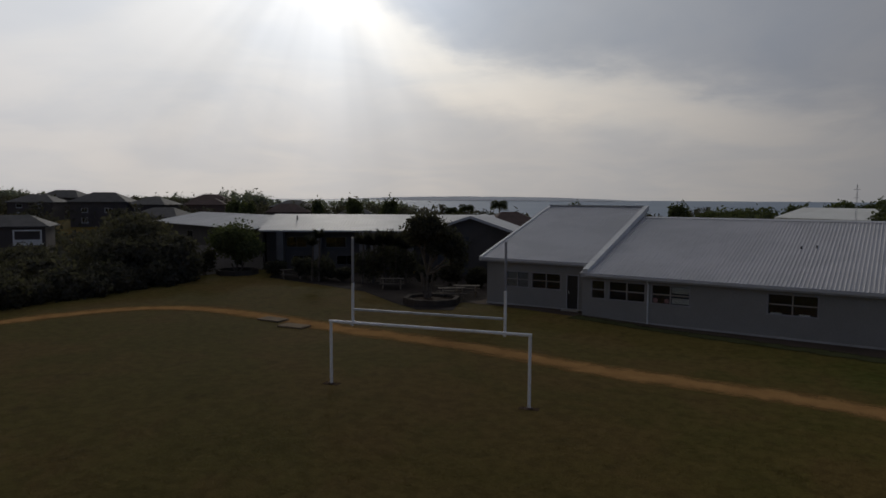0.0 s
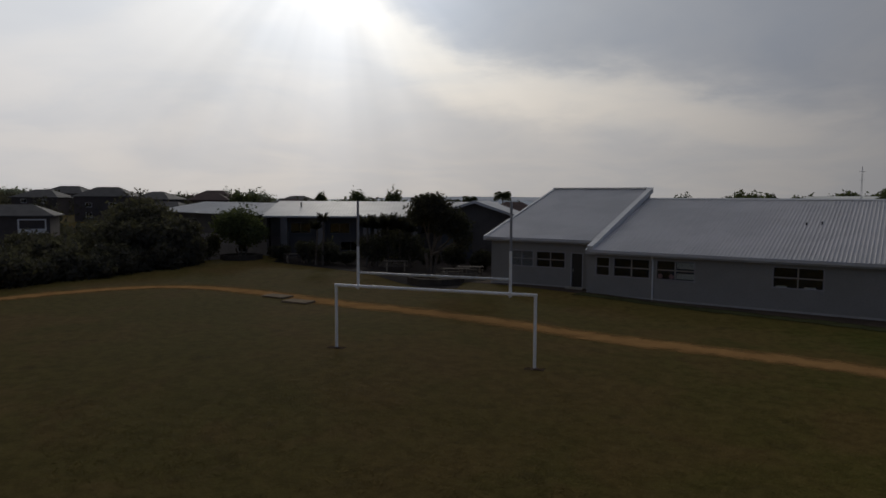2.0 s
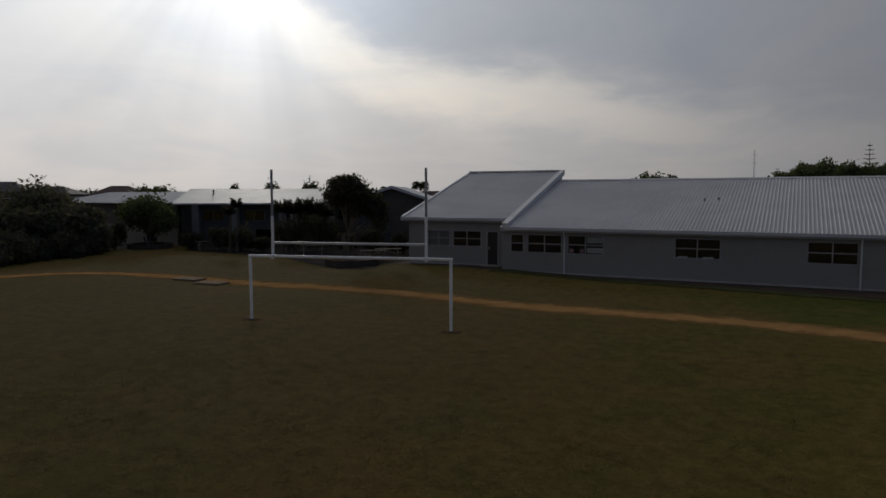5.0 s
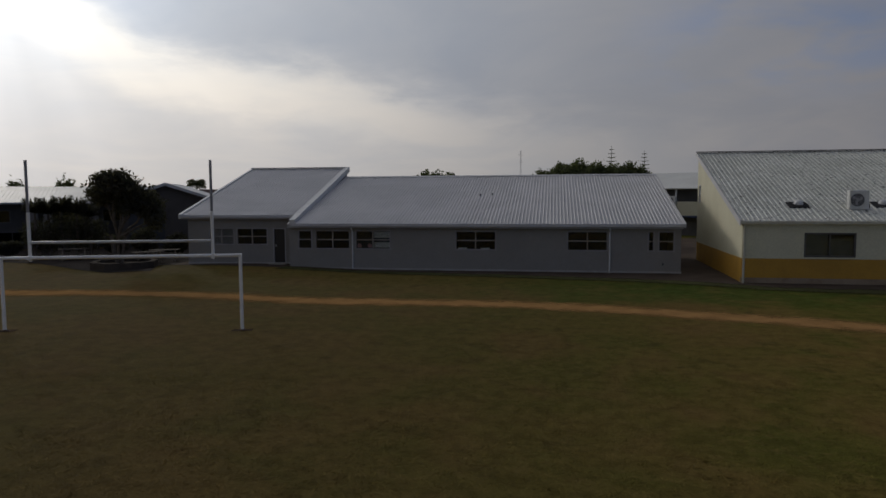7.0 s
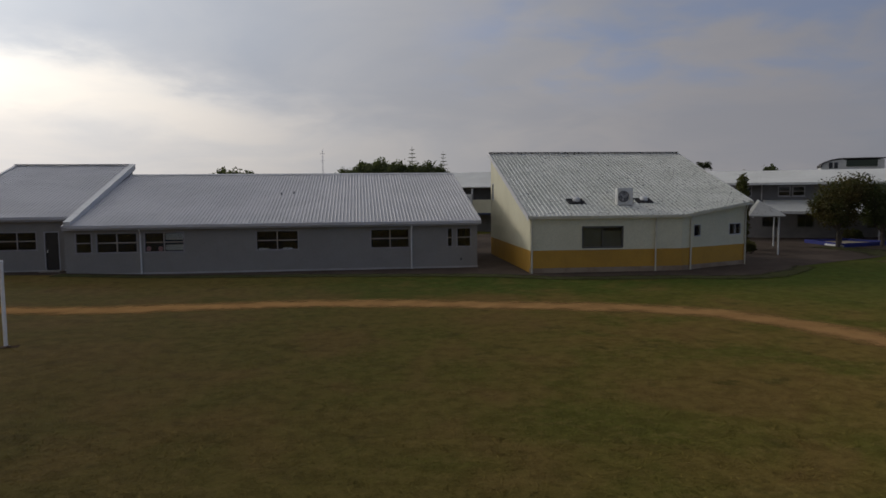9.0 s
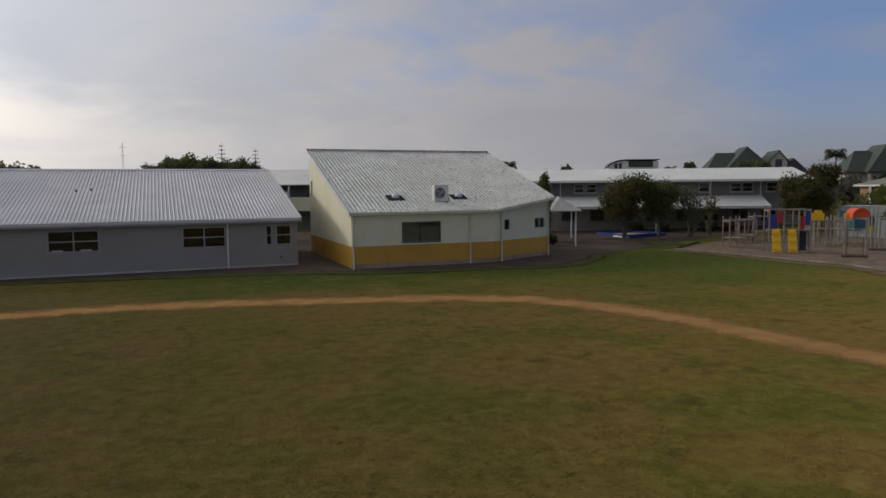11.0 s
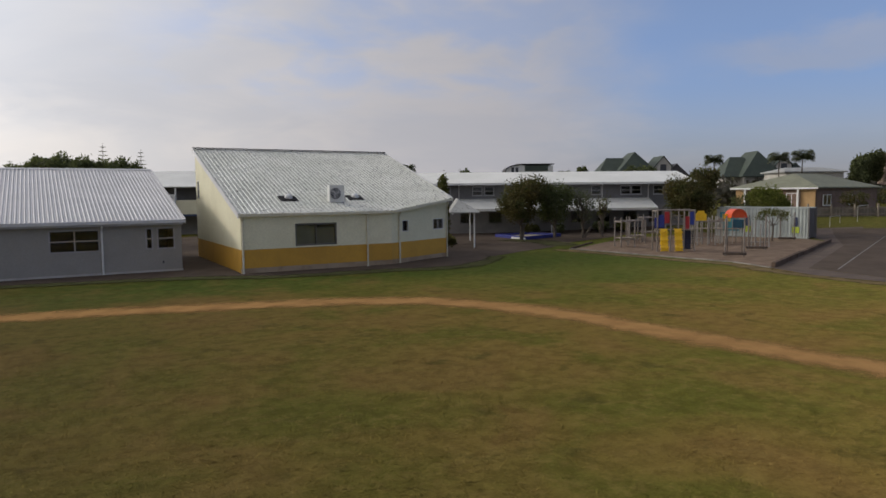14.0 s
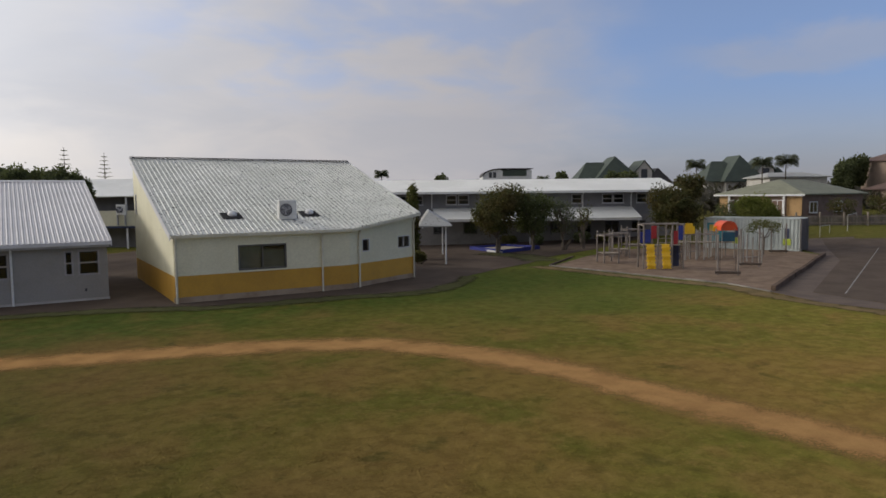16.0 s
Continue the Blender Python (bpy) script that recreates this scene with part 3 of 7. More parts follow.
def ribbon(name, pts, width, material, lift, per=14):
    line = catmull(pts, per)
    verts, faces, edge = [], [], []
    cols = (-1.0, -0.6, 0.0, 0.6, 1.0)
    for i, c in enumerate(line):
        d = (line[min(i + 1, len(line) - 1)] - line[max(i - 1, 0)]).normalized()
        side = Vector((-d.y, d.x))
        w = width * (0.95 + 0.22 * noise.noise(Vector((c.x * 0.3, c.y * 0.3, 3.0))))
        for s in cols:
            q = c + side * s * w
            verts.append((q.x, q.y, ground_z(q.x, q.y) + lift))
            edge.append(abs(s))
    m = len(cols)
    for i in range(len(line) - 1):
        for j in range(m - 1):
            a = i * m + j
            faces.append((a, a + 1, a + m + 1, a + m))
    ob = mesh_part(name, verts, faces, material)
    at = ob.data.attributes.new("edge", "FLOAT", "POINT")
    at.data.foreach_set("value", edge)
    return ob


def flat_patch(name, outline, material, lift, step=1.6):
    """A paved area: the outline filled with a grid that follows the ground."""
    bm = bmesh.new()
    vs = [bm.verts.new((x, y, 0)) for x, y in outline]
    bm.faces.new(vs)
    xs, ys = [p[0] for p in outline], [p[1] for p in outline]
    for lo, hi, n in ((min(xs), max(xs), (1, 0, 0)), (min(ys), max(ys), (0, 1, 0))):
        c = lo + step
        while c < hi:
            co = (c, 0, 0) if n[0] else (0, c, 0)
            bmesh.ops.bisect_plane(bm, geom=bm.verts[:] + bm.edges[:] + bm.faces[:], plane_co=co, plane_no=n)
            c += step
    for v in bm.verts:
        v.co.z = ground_z(v.co.x, v.co.y) + lift
    for f in bm.faces:
        if f.normal.z < 0:
            f.normal_flip()
    me = bpy.data.meshes.new(name)
    bm.to_mesh(me)
    bm.free()
    me.materials.append(material)
    return new(name, me)


build_ground()
TRACK = [(-37.0, -6.0), (-38.6, 6.0), (-40.4, 15.2), (-39.6, 21.6), (-36.5, 25.3), (-29.9, 26.2), (-20.0, 25.6), (-9.9, 25.5), (-0.9, 25.6), (5.2, 24.2), (10.6, 22.5), (13.4, 20.4), (15.2, 16.7), (15.8, 12.5), (16.4, 8.6), (17.3, 2.0), (17.6, -8.0)]
tagged(ribbon("dirt_track", TRACK, 1.3, DIRT, 0.012), "worn orange dirt running track looping through the grass", "dirt track", kind="structure")
APRON = [(-23.0, 38.5), (-23.2, 36.2), (-15.2, 35.0), (-7.9, 34.4), (0.1, 33.3), (6.2, 32.3), (10.2, 30.9), (15.8, 30.3), (19.9, 29.9), (22.5, 31.3), (24.8, 33.5), (28.8, 36.0), (32.5, 37.5), (37.4, 40.6), (49.4, 45.0), (56.5, 44.9), (49.5, 50.3), (35.3, 59.1), (14.0, 66.0), (6.0, 60.0), (6.2, 46.0), (6.2, 36.4), (-15.0, 37.2)]
tagged(flat_patch("pavement", APRON, ASPHALT, 0.02), "dark asphalt pavement along the school buildings", "pavement", kind="structure")
COURT = [(34.3, 19.3), (33.1, 13.8), (33.0, 2.0), (74.0, 2.0), (90.0, 20.5), (64.4, 35.3), (49.9, 26.2)]
tagged(flat_patch("court", COURT, ASPHALT, 0.024), "dark asphalt playing court with white painted lines", "court", kind="structure")
YARD = [(32.8, 35.3), (33.5, 28.4), (34.0, 23.5), (33.1, 20.6), (52.6, 28.8), (56.1, 33.9), (53.1, 40.9), (46.0, 41.2), (39.5, 39.0)]
tagged(flat_patch("play_area", YARD, BARK, 0.03), "brown bark chip surface of the playground", "playground surface", kind="structure")


WALKWAY = [(32.9, 20.4), (31.8, 17.5), (32.0, 12.7), (32.4, 2.0), (33.0, 2.0), (33.1, 13.8), (34.3, 19.3), (49.9, 26.2), (67.9, 34.3), (61.3, 37.1), (56.5, 32.6), (52.6, 28.7)]
tagged(flat_patch("path", WALKWAY, mat("dusty_paving", (0.135, 0.105, 0.085), (0.105, 0.083, 0.07), 0.95, scale=0.8, fine=25, bump=0.3, spec=0.05), 0.018), "dusty brown paving between playground and court", "path", kind="structure")


def court_lines():
    bm = bmesh.new()
    for (ax, ay), (bx, by) in (((35.0, 18.2), (62.3, 29.6)),):
        a, b = Vector((ax, ay)), Vector((bx, by))
        s = Vector((-(b - a).y, (b - a).x)).normalized() * 0.03
        n = 12
        for i in range(n):
            p, q = a.lerp(b, i / n), a.lerp(b, (i + 1) / n)
            bm.faces.new([bm.verts.new((v.x, v.y, ground_z(v.x, v.y) + 0.032)) for v in (p - s, q - s, q + s, p + s)])
    tagged(part("court_line", bm, WHITE_LINE), "white painted court boundary line", "court line", kind="structure")


court_lines()
WATER = mat("sea_water", (0.27, 0.33, 0.40), (0.24, 0.30, 0.37), 0.6, scale=0.004, fine=0.05, bump=0.05, spec=0.1)
tagged(part("water", prism([(-3500, 420, -9.6), (300, 420, -9.6), (300, 4150, -9.6), (-3500, 4150, -9.6)], (0, 0, -0.3)), WATER), "pale grey sea on the horizon", "sea", kind="structure")


# ---------------------------------------------------------------- goal
def build_goal():
    a, b = Vector((-16.745, 17.40)), Vector((-9.68, 19.305))
    d = (b - a).normalized()
    rz = math.degrees(math.atan2(d.y, d.x))
    z0, z1 = ground_z(a.x, a.y), ground_z(b.x, b.y)
    g = thing("goal", a.x, a.y, 0, rz, "white steel football goal with tall rugby uprights on its crossbar", "goal")
    w = (b - a).length
    for x, z in ((0.0, z0), (w, z1)):
        bm = bmesh.new()
        tube(bm, (x, 0, z - 0.1), (x, 0, 2.47), 0.055, seg=14)
        part("post", bm, METAL_WHITE, g)
        bm = bmesh.new()
        tube(bm, (x, 0, z - 0.02), (x, 0, z + 0.05), 0.15, 0.11, seg=14)
        part("footing", bm, mat("brown_soil", (0.12, 0.075, 0.045), (0.08, 0.05, 0.03), 0.95, scale=3), g, "bare brown soil at the foot")
    bm = bmesh.new()
    tube(bm, (-0.055, 0, 2.47), (w + 0.055, 0, 2.47), 0.055, seg=14)
    part("crossbar", bm, METAL_WHITE, g)
    up = mat("grey_upright_paint", (0.55, 0.56, 0.56), (0.42, 0.43, 0.43), 0.45, scale=2)
    dark = mat("dark_pole_tip", (0.30, 0.30, 0.31), (0.23, 0.23, 0.24), 0.5)
    for x in (0.86, w - 0.86):
        bm = bmesh.new()
        tube(bm, (x, 0.04, 2.36), (x, 0.04, 3.9), 0.05, seg=12)
        part("upright", bm, METAL_WHITE, g)
        bm = bmesh.new()
        tube(bm, (x, 0.04, 3.9), (x, 0.04, 5.53), 0.044, seg=12)
        part("upright_extension", bm, dark, g, "grey unpainted upper pole")
        bm = bmesh.new()
        box(bm, x - 0.062, -0.065, 2.40, x + 0.062, 0.095, 2.53, bevel=0.01)
        part("bracket", bm, METAL_WHITE, g)
    bm = bmesh.new()
    tube(bm, (0.86, 0.04, 2.95), (w - 0.86, 0.04, 2.95), 0.045, seg=12)
    part("rugby_bar", bm, up, g, "pale grey rugby crossbar")
    for i, (x, y) in enumerate(((a.x, a.y), (b.x, b.y))):
        r = ribbon("bare_patch", [(x - 0.32, y - 0.08), (x, y), (x + 0.32, y + 0.08)], 0.26, SOIL, 0.009, 6)
        tagged(r, "bare worn earth round a goal post", "bare earth", kind="structure")


build_goal()


# ---------------------------------------------------------------- grey classroom block and its taller end
def slope_wall(name, parent, x, t, y1, z_low, z_high, material, z0=0.0):
    pts = [(x, 0, z0), (x, y1, z0), (x, y1, z_high), (x, 0, z_low)]
    return part(name, prism(pts, (t, 0, 0)), material, parent)


def barge(parent, x, v0, v1, height, w=0.16, up=0.07, down=0.20, material=None):
    """A barge board with a capping along a sloping roof edge."""
    pts = [(x, v0, height(v0) - down), (x, v1, height(v1) - down), (x, v1, height(v1) + up), (x, v0, height(v0) + up)]
    return part("barge_board", prism(pts, (w, 0, 0)), material or TRIM_WHITE, parent, "white painted barge flashing")


def build_grey():
    b = thing("classroom_block", -14.6, 35.70, 0, 0, "long grey painted classroom block under a ribbed grey metal roof", "school building")
    b.scale.z = 0.98
    L, D = 21.5, 10.85
    roof_z = lambda v: 2.84 + 0.2597 * (v + 0.34)
    wins = [(0.50, 1.36, 1), (1.52, 3.61, 2), (3.88, 5.95, 2), (9.57, 11.84, 2), (15.62, 17.78, 2), (19.80, 20.16, 1), (20.33, 21.18, 1)]
    part("wall", wall_panels(L, 0, 2.80, 0.15, [(a, c, 1.34, 2.46) for a, c, n in wins]), WALL_GREY, b)
    slope_wall("side_wall", b, 0, 0.15, D, 2.80, roof_z(D) - 0.07, WALL_GREY).location.y = 0.152
    slope_wall("side_wall", b, L - 0.15, 0.15, D, 2.80, roof_z(D) - 0.07, WALL_GREY).location.y = 0.152
    part("back_wall", boxes((0.153, D - 0.15, 0, L - 0.153, D, roof_z(D) - 0.08)), WALL_GREY, b)
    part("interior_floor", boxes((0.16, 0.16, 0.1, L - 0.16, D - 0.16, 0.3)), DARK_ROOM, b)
    # unseen ceiling and partition, added to keep the panes dark
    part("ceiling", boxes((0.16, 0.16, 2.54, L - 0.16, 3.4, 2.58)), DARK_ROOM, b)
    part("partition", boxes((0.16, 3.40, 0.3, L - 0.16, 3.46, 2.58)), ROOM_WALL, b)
    part("plinth", boxes((-0.02, -0.05, 0, L + 0.03, -0.003, 0.29)), PLINTH_PALE, b, "pale concrete foundation ledge")
    for a, c, n in wins:
        window(b, a, c, 1.34, 2.46, 0.0, WIN_GREY, [i / n for i in range(n + 1)], 2, bar=0.07, sill=False)
    # pinned paper and blinds behind the glass
    part("blind", boxes((4.98, 0.042, 2.02, 5.86, 0.05, 2.36)), PAPER, b, "white paper pinned inside the window")
    part("blind", boxes((4.98, 0.042, 1.46, 5.86, 0.05, 1.76)), PAPER, b, "white paper pinned inside the window")
    for x in (4.02, 4.62):
        bm = bmesh.new()
        bmesh.ops.create_circle(bm, cap_ends=True, segments=14, radius=0.13, matrix=pose(x + 0.1, 0.045, 1.56, 90, 0, 0))
        part("paper_flower", bm, PAPER_PINK, b, "pink paper cut-out inside the window")
    for x in (9.74, 10.98):
        part("sheet", boxes((x, 0.042, 1.40, x + 0.5, 0.05, 1.50)), PAPER, b, "papers leaning on the window")
    ribbed_roof("roof", -0.02, L + 0.12, -0.34, D + 0.1, roof_z, b, ROOF_GREY, pitch=0.19, rib=0.026)
    part("fascia", boxes((0.0, -0.30, roof_z(-0.3) - 0.26, L + 0.06, -0.27, roof_z(-0.3) - 0.062)), TRIM_GREY, b)
    part("soffit", boxes((0.0, -0.268, 2.64, L, -0.003, 2.66)), TRIM_GREY, b)
    gutter(b, [(0.28, -0.30, 2.805), (L + 0.12, -0.30, 2.805)], TRIM_PALE)
    barge(b, L + 0.122, -0.36, D + 0.1, roof_z, w=0.05, up=0.05, material=TRIM_PALE)
    part("ridge_cap", prism([(-0.0, D - 0.22, roof_z(D - 0.22) + 0.045), (0.0, D + 0.12, roof_z(D + 0.12) + 0.05), (0.0, D + 0.14, roof_z(D) - 0.12), (0.0, D + 0.11, roof_z(D) - 0.12),
                            (0.0, D + 0.10, roof_z(D + 0.1) + 0.037), (0.0, D - 0.22, roof_z(D - 0.22) + 0.037)], (L + 0.1, 0, 0)), TRIM_PALE, b)
    downpipe(b, 3.745, -0.05, 0.15, 2.64)
    downpipe(b, 17.86, -0.05, 0.1, 2.64)
    for x, y in ((10.39, 5.38), (11.12, 5.63)):
        bm = bmesh.new()
        z = roof_z(y)
        tube(bm, (x, y, z - 0.02), (x, y, z + 0.13), 0.045, seg=10)
        tube(bm, (x, y, z + 0.13), (x, y, z + 0.17), 0.075, 0.03, seg=10)
        part("roof_vent", bm, mat("dark_vent", (0.05, 0.05, 0.055), None, 0.5), b, "small dark roof vent pipe")
    # tap and cover plates on the wall
    part("cover_plate", boxes((6.9, -0.02, 1.05, 7.6, -0.003, 1.9)), WALL_GREY, b)
    part("tap", boxes((20.55, -0.06, 0.62, 20.63, -0.003, 0.74)), mat("dark_vent", (0.05, 0.05, 0.055), None, 0.5), b, "dark outdoor tap")


def build_annex():
    b = thing("classroom_annex", -14.44 - 6.9 * math.cos(radians(2.6)), 36.85 - 6.9 * math.sin(radians(2.6)), 0.14, 2.6, "grey classroom annex with a taller sloping metal roof", "school building")
    b.scale.z = 0.98
    L, D = 6.9, 10.95
    roof_z = lambda v: 3.15 + 0.28 * (v + 0.35)
    wins = [(1.30, 2.90, 2), (3.02, 4.96, 2)]
    part("wall", wall_panels(L, 0, 3.16, 0.15, [(a, c, 1.33, 2.38) for a, c, n in wins] + [(5.29, 6.05, 0.28, 2.36)]), WALL_GREY, b)
    slope_wall("side_wall", b, 0, 0.15, D, 3.16, roof_z(D) - 0.07, WALL_GREY).location.y = 0.152
    part("side_wall", prism([(L - 0.15, -1.05, 0), (L - 0.15, D, 0), (L - 0.15, D, roof_z(D) - 0.07), (L - 0.15, 0.0, 3.16), (L - 0.15, -1.05, 2.84)], (0.12, 0, 0)), WALL_GREY, b).location.x = 0.1
    part("back_wall", boxes((0.153, D - 0.15, 0, L - 0.153, D, roof_z(D) - 0.08)), WALL_GREY, b)
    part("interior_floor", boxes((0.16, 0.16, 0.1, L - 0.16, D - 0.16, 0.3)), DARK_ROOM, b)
    # unseen slabs added behind the windows to darken the room
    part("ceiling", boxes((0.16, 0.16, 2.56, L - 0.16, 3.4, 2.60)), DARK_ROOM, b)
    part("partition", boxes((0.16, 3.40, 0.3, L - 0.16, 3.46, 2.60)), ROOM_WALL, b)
    part("plinth", boxes((-0.02, -0.05, -0.2, L - 0.06, -0.003, 0.28)), PLINTH_PALE, b, "pale concrete foundation ledge")
    for a, c, n in wins:
        window(b, a, c, 1.33, 2.38, 0.0, WIN_GREY, [i / n for i in range(n + 1)], 2, bar=0.07, sill=False)
    door = part("door", boxes((5.35, 0.05, 0.30, 5.99, 0.09, 2.30)), DOOR_DARK, b, "dark glazed door")
    part("door_frame", boxes((5.29, -0.02, 0.28, 5.347, 0.12, 2.36), (5.993, -0.02, 0.28, 6.05, 0.12, 2.36), (5.347, -0.02, 2.303, 5.993, 0.12, 2.36)), TRIM_GREY, door)
    part("handle", boxes((5.41, 0.01, 1.22, 5.44, 0.047, 1.36)), METAL_WHITE, door, "metal handle")
    part("step", boxes((5.15, -0.55, 0.0, 6.20, -0.055, 0.26)), CONCRETE, b, "concrete door step")
    part("blind", boxes((1.40, 0.10, 1.42, 2.82, 0.115, 2.28)), mat("grey_blind", (0.35, 0.35, 0.36), None, 0.8), b, "grey roller blind")
    ribbed_roof("roof", -0.25, L - 0.12, -0.35, D + 0.15, roof_z, b, ROOF_GREY, pitch=0.19, rib=0.026)
    part("fascia", boxes((-0.2, -0.31, roof_z(-0.31) - 0.26, L - 0.15, -0.28, roof_z(-0.31) - 0.062)), TRIM_GREY, b)
    part("soffit", boxes((-0.2, -0.278, 2.96, L - 0.16, -0.003, 2.98)), TRIM_GREY, b)
    gutter(b, [(-0.25, -0.31, 3.115), (L - 0.2, -0.31, 3.115)], TRIM_PALE)
    barge(b, -0.38, -0.40, D + 0.15, roof_z, w=0.165, material=TRIM_WHITE)
    # the wide white flashing between the two roofs, carried down to the lower eave
    low = lambda v: 2.84 + 0.2597 * (v + 0.34 + 1.10)
    pts = [(L - 0.118, D + 0.15, roof_z(D + 0.15) - 0.3), (L - 0.118, D + 0.15, roof_z(D + 0.15) + 0.08), (L - 0.118, 0.0, roof_z(0.0) + 0.08), (L - 0.118, -0.02, low(-0.02) + 0.09),
           (L - 0.118, -1.48, low(-1.48) + 0.09), (L - 0.118, -1.48, low(-1.48) - 0.22)]
    part("barge_board", prism(pts, (0.34, 0, 0)), TRIM_WHITE, b, "wide white flashing between the two roofs")
    part("ridge_cap", boxes((-0.4, D - 0.1, roof_z(D) + 0.06, L - 0.13, D + 0.2, roof_z(D) + 0.115)), TRIM_PALE, b)


WIN_GREY = mat("grey_window_frame", (0.31, 0.295, 0.295), (0.27, 0.255, 0.255), 0.5, scale=1.5)
DOOR_DARK = mat("dark_door", (0.03, 0.028, 0.027), None, 0.35)
TRIM_GREY = mat("pale_grey_trim", (0.40, 0.40, 0.41), (0.34, 0.34, 0.35), 0.5, scale=1.5)
TRIM_PALE = mat("pale_metal_trim", (0.56, 0.56, 0.57), (0.48, 0.48, 0.49), 0.45, scale=1.0)
PIPE_CREAM = mat("cream_pipe_paint", (0.60, 0.57, 0.46), (0.50, 0.47, 0.37), 0.55, scale=1.2, fine=15, bump=0.05)
PAPER = mat("white_paper", (0.72, 0.72, 0.70), None, 0.8)
PAPER_PINK = mat("pink_paper", (0.62, 0.36, 0.42), None, 0.8)
build_grey()
build_annex()


# ---------------------------------------------------------------- cream and ochre hall
def build_hall():
    b = thing("school_hall", 9.07, 32.45, 0, -0.8, "cream hall with an ochre band and lichen-spotted metal roof", "school building")
    b.scale.z = 0.985
    K, E, S, D = 8.08, 12.83, 2.20, 11.2              # kink, end and setback of the front wall, depth
    roof_z = lambda v: 3.13 + 0.339 * (v + 0.1)
    band = 1.34
    for name, z0, z1, m in (("lower_wall", 0.42, band, WALL_OCHRE), ("wall", band, 3.09, WALL_CREAM)):
        ops = [(2.70, 4.91, 1.42, 2.57)] if name == "wall" else []
        part(name, wall_panels(K, z0, z1, 0.15, ops), m, b)
    ang = math.degrees(math.atan2(S, E - K))
    W = math.hypot(S, E - K)
    turn = pose(K, 0, 0, 0, 0, ang)
    small = [(0.90, 1.46, 1.92, 2.56), (3.80, 4.84, 1.90, 2.54)]
    o = part("lower_wall", wall_panels(W, 0.42, band, 0.15, []), WALL_OCHRE, b)
    o.matrix_basis = turn
    o = part("wall", wall_panels(W, band, 3.09, 0.15, small), WALL_CREAM, b)
    o.matrix_basis = turn
    o = part("wall_top", prism([(0.0, 0, 3.092), (W, 0, 3.092), (W, 0, roof_z(S) - 0.08), (0.0, 0, 3.105)], (0, 0.15, 0)), WALL_CREAM, b)
    o.matrix_basis = turn
    for z0, z1, m, nm in ((0.0, 0.418, mat("stained_plinth", (0.34, 0.265, 0.19), (0.26, 0.19, 0.13), 0.9, scale=1.2, fine=16, bump=0.2, spec=0.1), "plinth"),):
        part(nm, boxes((-0.02, -0.02, z0, K, 0.15, z1)), m, b, "stained pinkish concrete foundation")
        o = part(nm, boxes((0.0, -0.02, z0, W, 0.15, z1)), m, b, "stained pinkish concrete foundation")
        o.matrix_basis = turn
    # side walls, the western one with a narrow high window
    ya, yb, za, zb = 10.15, 10.70, 3.85, 4.95
    for x, keep in ((0.0, True), (E - 0.15, False)):
        y0 = 0.152 if keep else S + 0.16
        bm = prism([(x, y0, 0.0), (x, D, 0.0), (x, D, band), (x, y0, band)], (0.15, 0, 0))
        part("lower_wall", bm, WALL_OCHRE, b)
        if keep:
            bm = prism([(x, y0, band + 0.002), (x, ya, band + 0.002), (x, ya, roof_z(ya) - 0.08), (x, y0, roof_z(y0) - 0.08)], (0.15, 0, 0))
            prism([(x, ya, band + 0.002), (x, yb, band + 0.002), (x, yb, za), (x, ya, za)], (0.15, 0, 0), bm)
            prism([(x, ya, zb), (x, yb, zb), (x, yb, roof_z(yb) - 0.08), (x, ya, roof_z(ya) - 0.08)], (0.15, 0, 0), bm)
            prism([(x, yb, band + 0.002), (x, D, band + 0.002), (x, D, roof_z(D) - 0.08), (x, yb, roof_z(yb) - 0.08)], (0.15, 0, 0), bm)
        else:
            bm = prism([(x, y0, band + 0.002), (x, D, band + 0.002), (x, D, roof_z(D) - 0.08), (x, y0, roof_z(y0) - 0.08)], (0.15, 0, 0))
        part("side_wall", bm, WALL_CREAM, b)
        for z in (2.2, 3.2, 4.2, 5.2):
            if keep:
                v = max(0.16, (z - 3.13) / 0.339 + 0.2)
                part("cover_strip", boxes((-0.012, v, z, -0.002, ya - 0.1 if za - 0.1 < z < zb + 0.1 else D, z + 0.045)), WALL_CREAM, b)
    part("back_wall", boxes((0.153, D - 0.15, 0, E - 0.153, D, roof_z(D) - 0.09)), WALL_CREAM, b)
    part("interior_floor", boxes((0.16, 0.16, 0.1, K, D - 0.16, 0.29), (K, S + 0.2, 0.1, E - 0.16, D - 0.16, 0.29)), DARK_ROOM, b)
    # unseen ceiling and partition added so that the hall windows stay dark
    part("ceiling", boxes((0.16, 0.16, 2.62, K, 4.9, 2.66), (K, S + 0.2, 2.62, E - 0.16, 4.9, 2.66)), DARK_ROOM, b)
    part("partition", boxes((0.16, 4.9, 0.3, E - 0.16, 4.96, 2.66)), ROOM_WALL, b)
    w = window(b, 0, yb - ya, za, zb, 0.0, TRIM_WHITE, [0, 1], 2, bar=0.06, sill=False)
    w.matrix_basis = pose(0, yb, 0, 0, 0, -90)
    window(b, 2.70, 4.91, 1.42, 2.57, 0.0, FRAME_DARK, [0, 0.5, 1], 1, bar=0.07, sill=False)
    for x0, x1, z0, z1 in ((2.62, 2.698, 1.345, 2.64), (4.912, 4.99, 1.345, 2.64), (2.698, 4.912, 2.572, 2.64), (2.698, 4.912, 1.345, 1.418)):
        part("architrave", boxes((x0, -0.03, z0, x1, -0.002, z1)), WALL_CREAM, b)
    for a, c, z0, z1 in small:
        w = window(b, a, c, z0, z1, 0.0, TRIM_PALE, [0, 1] if c - a < 0.8 else [0, 0.5, 1], 1, bar=0.035, sill=False)
        w.matrix_basis = turn
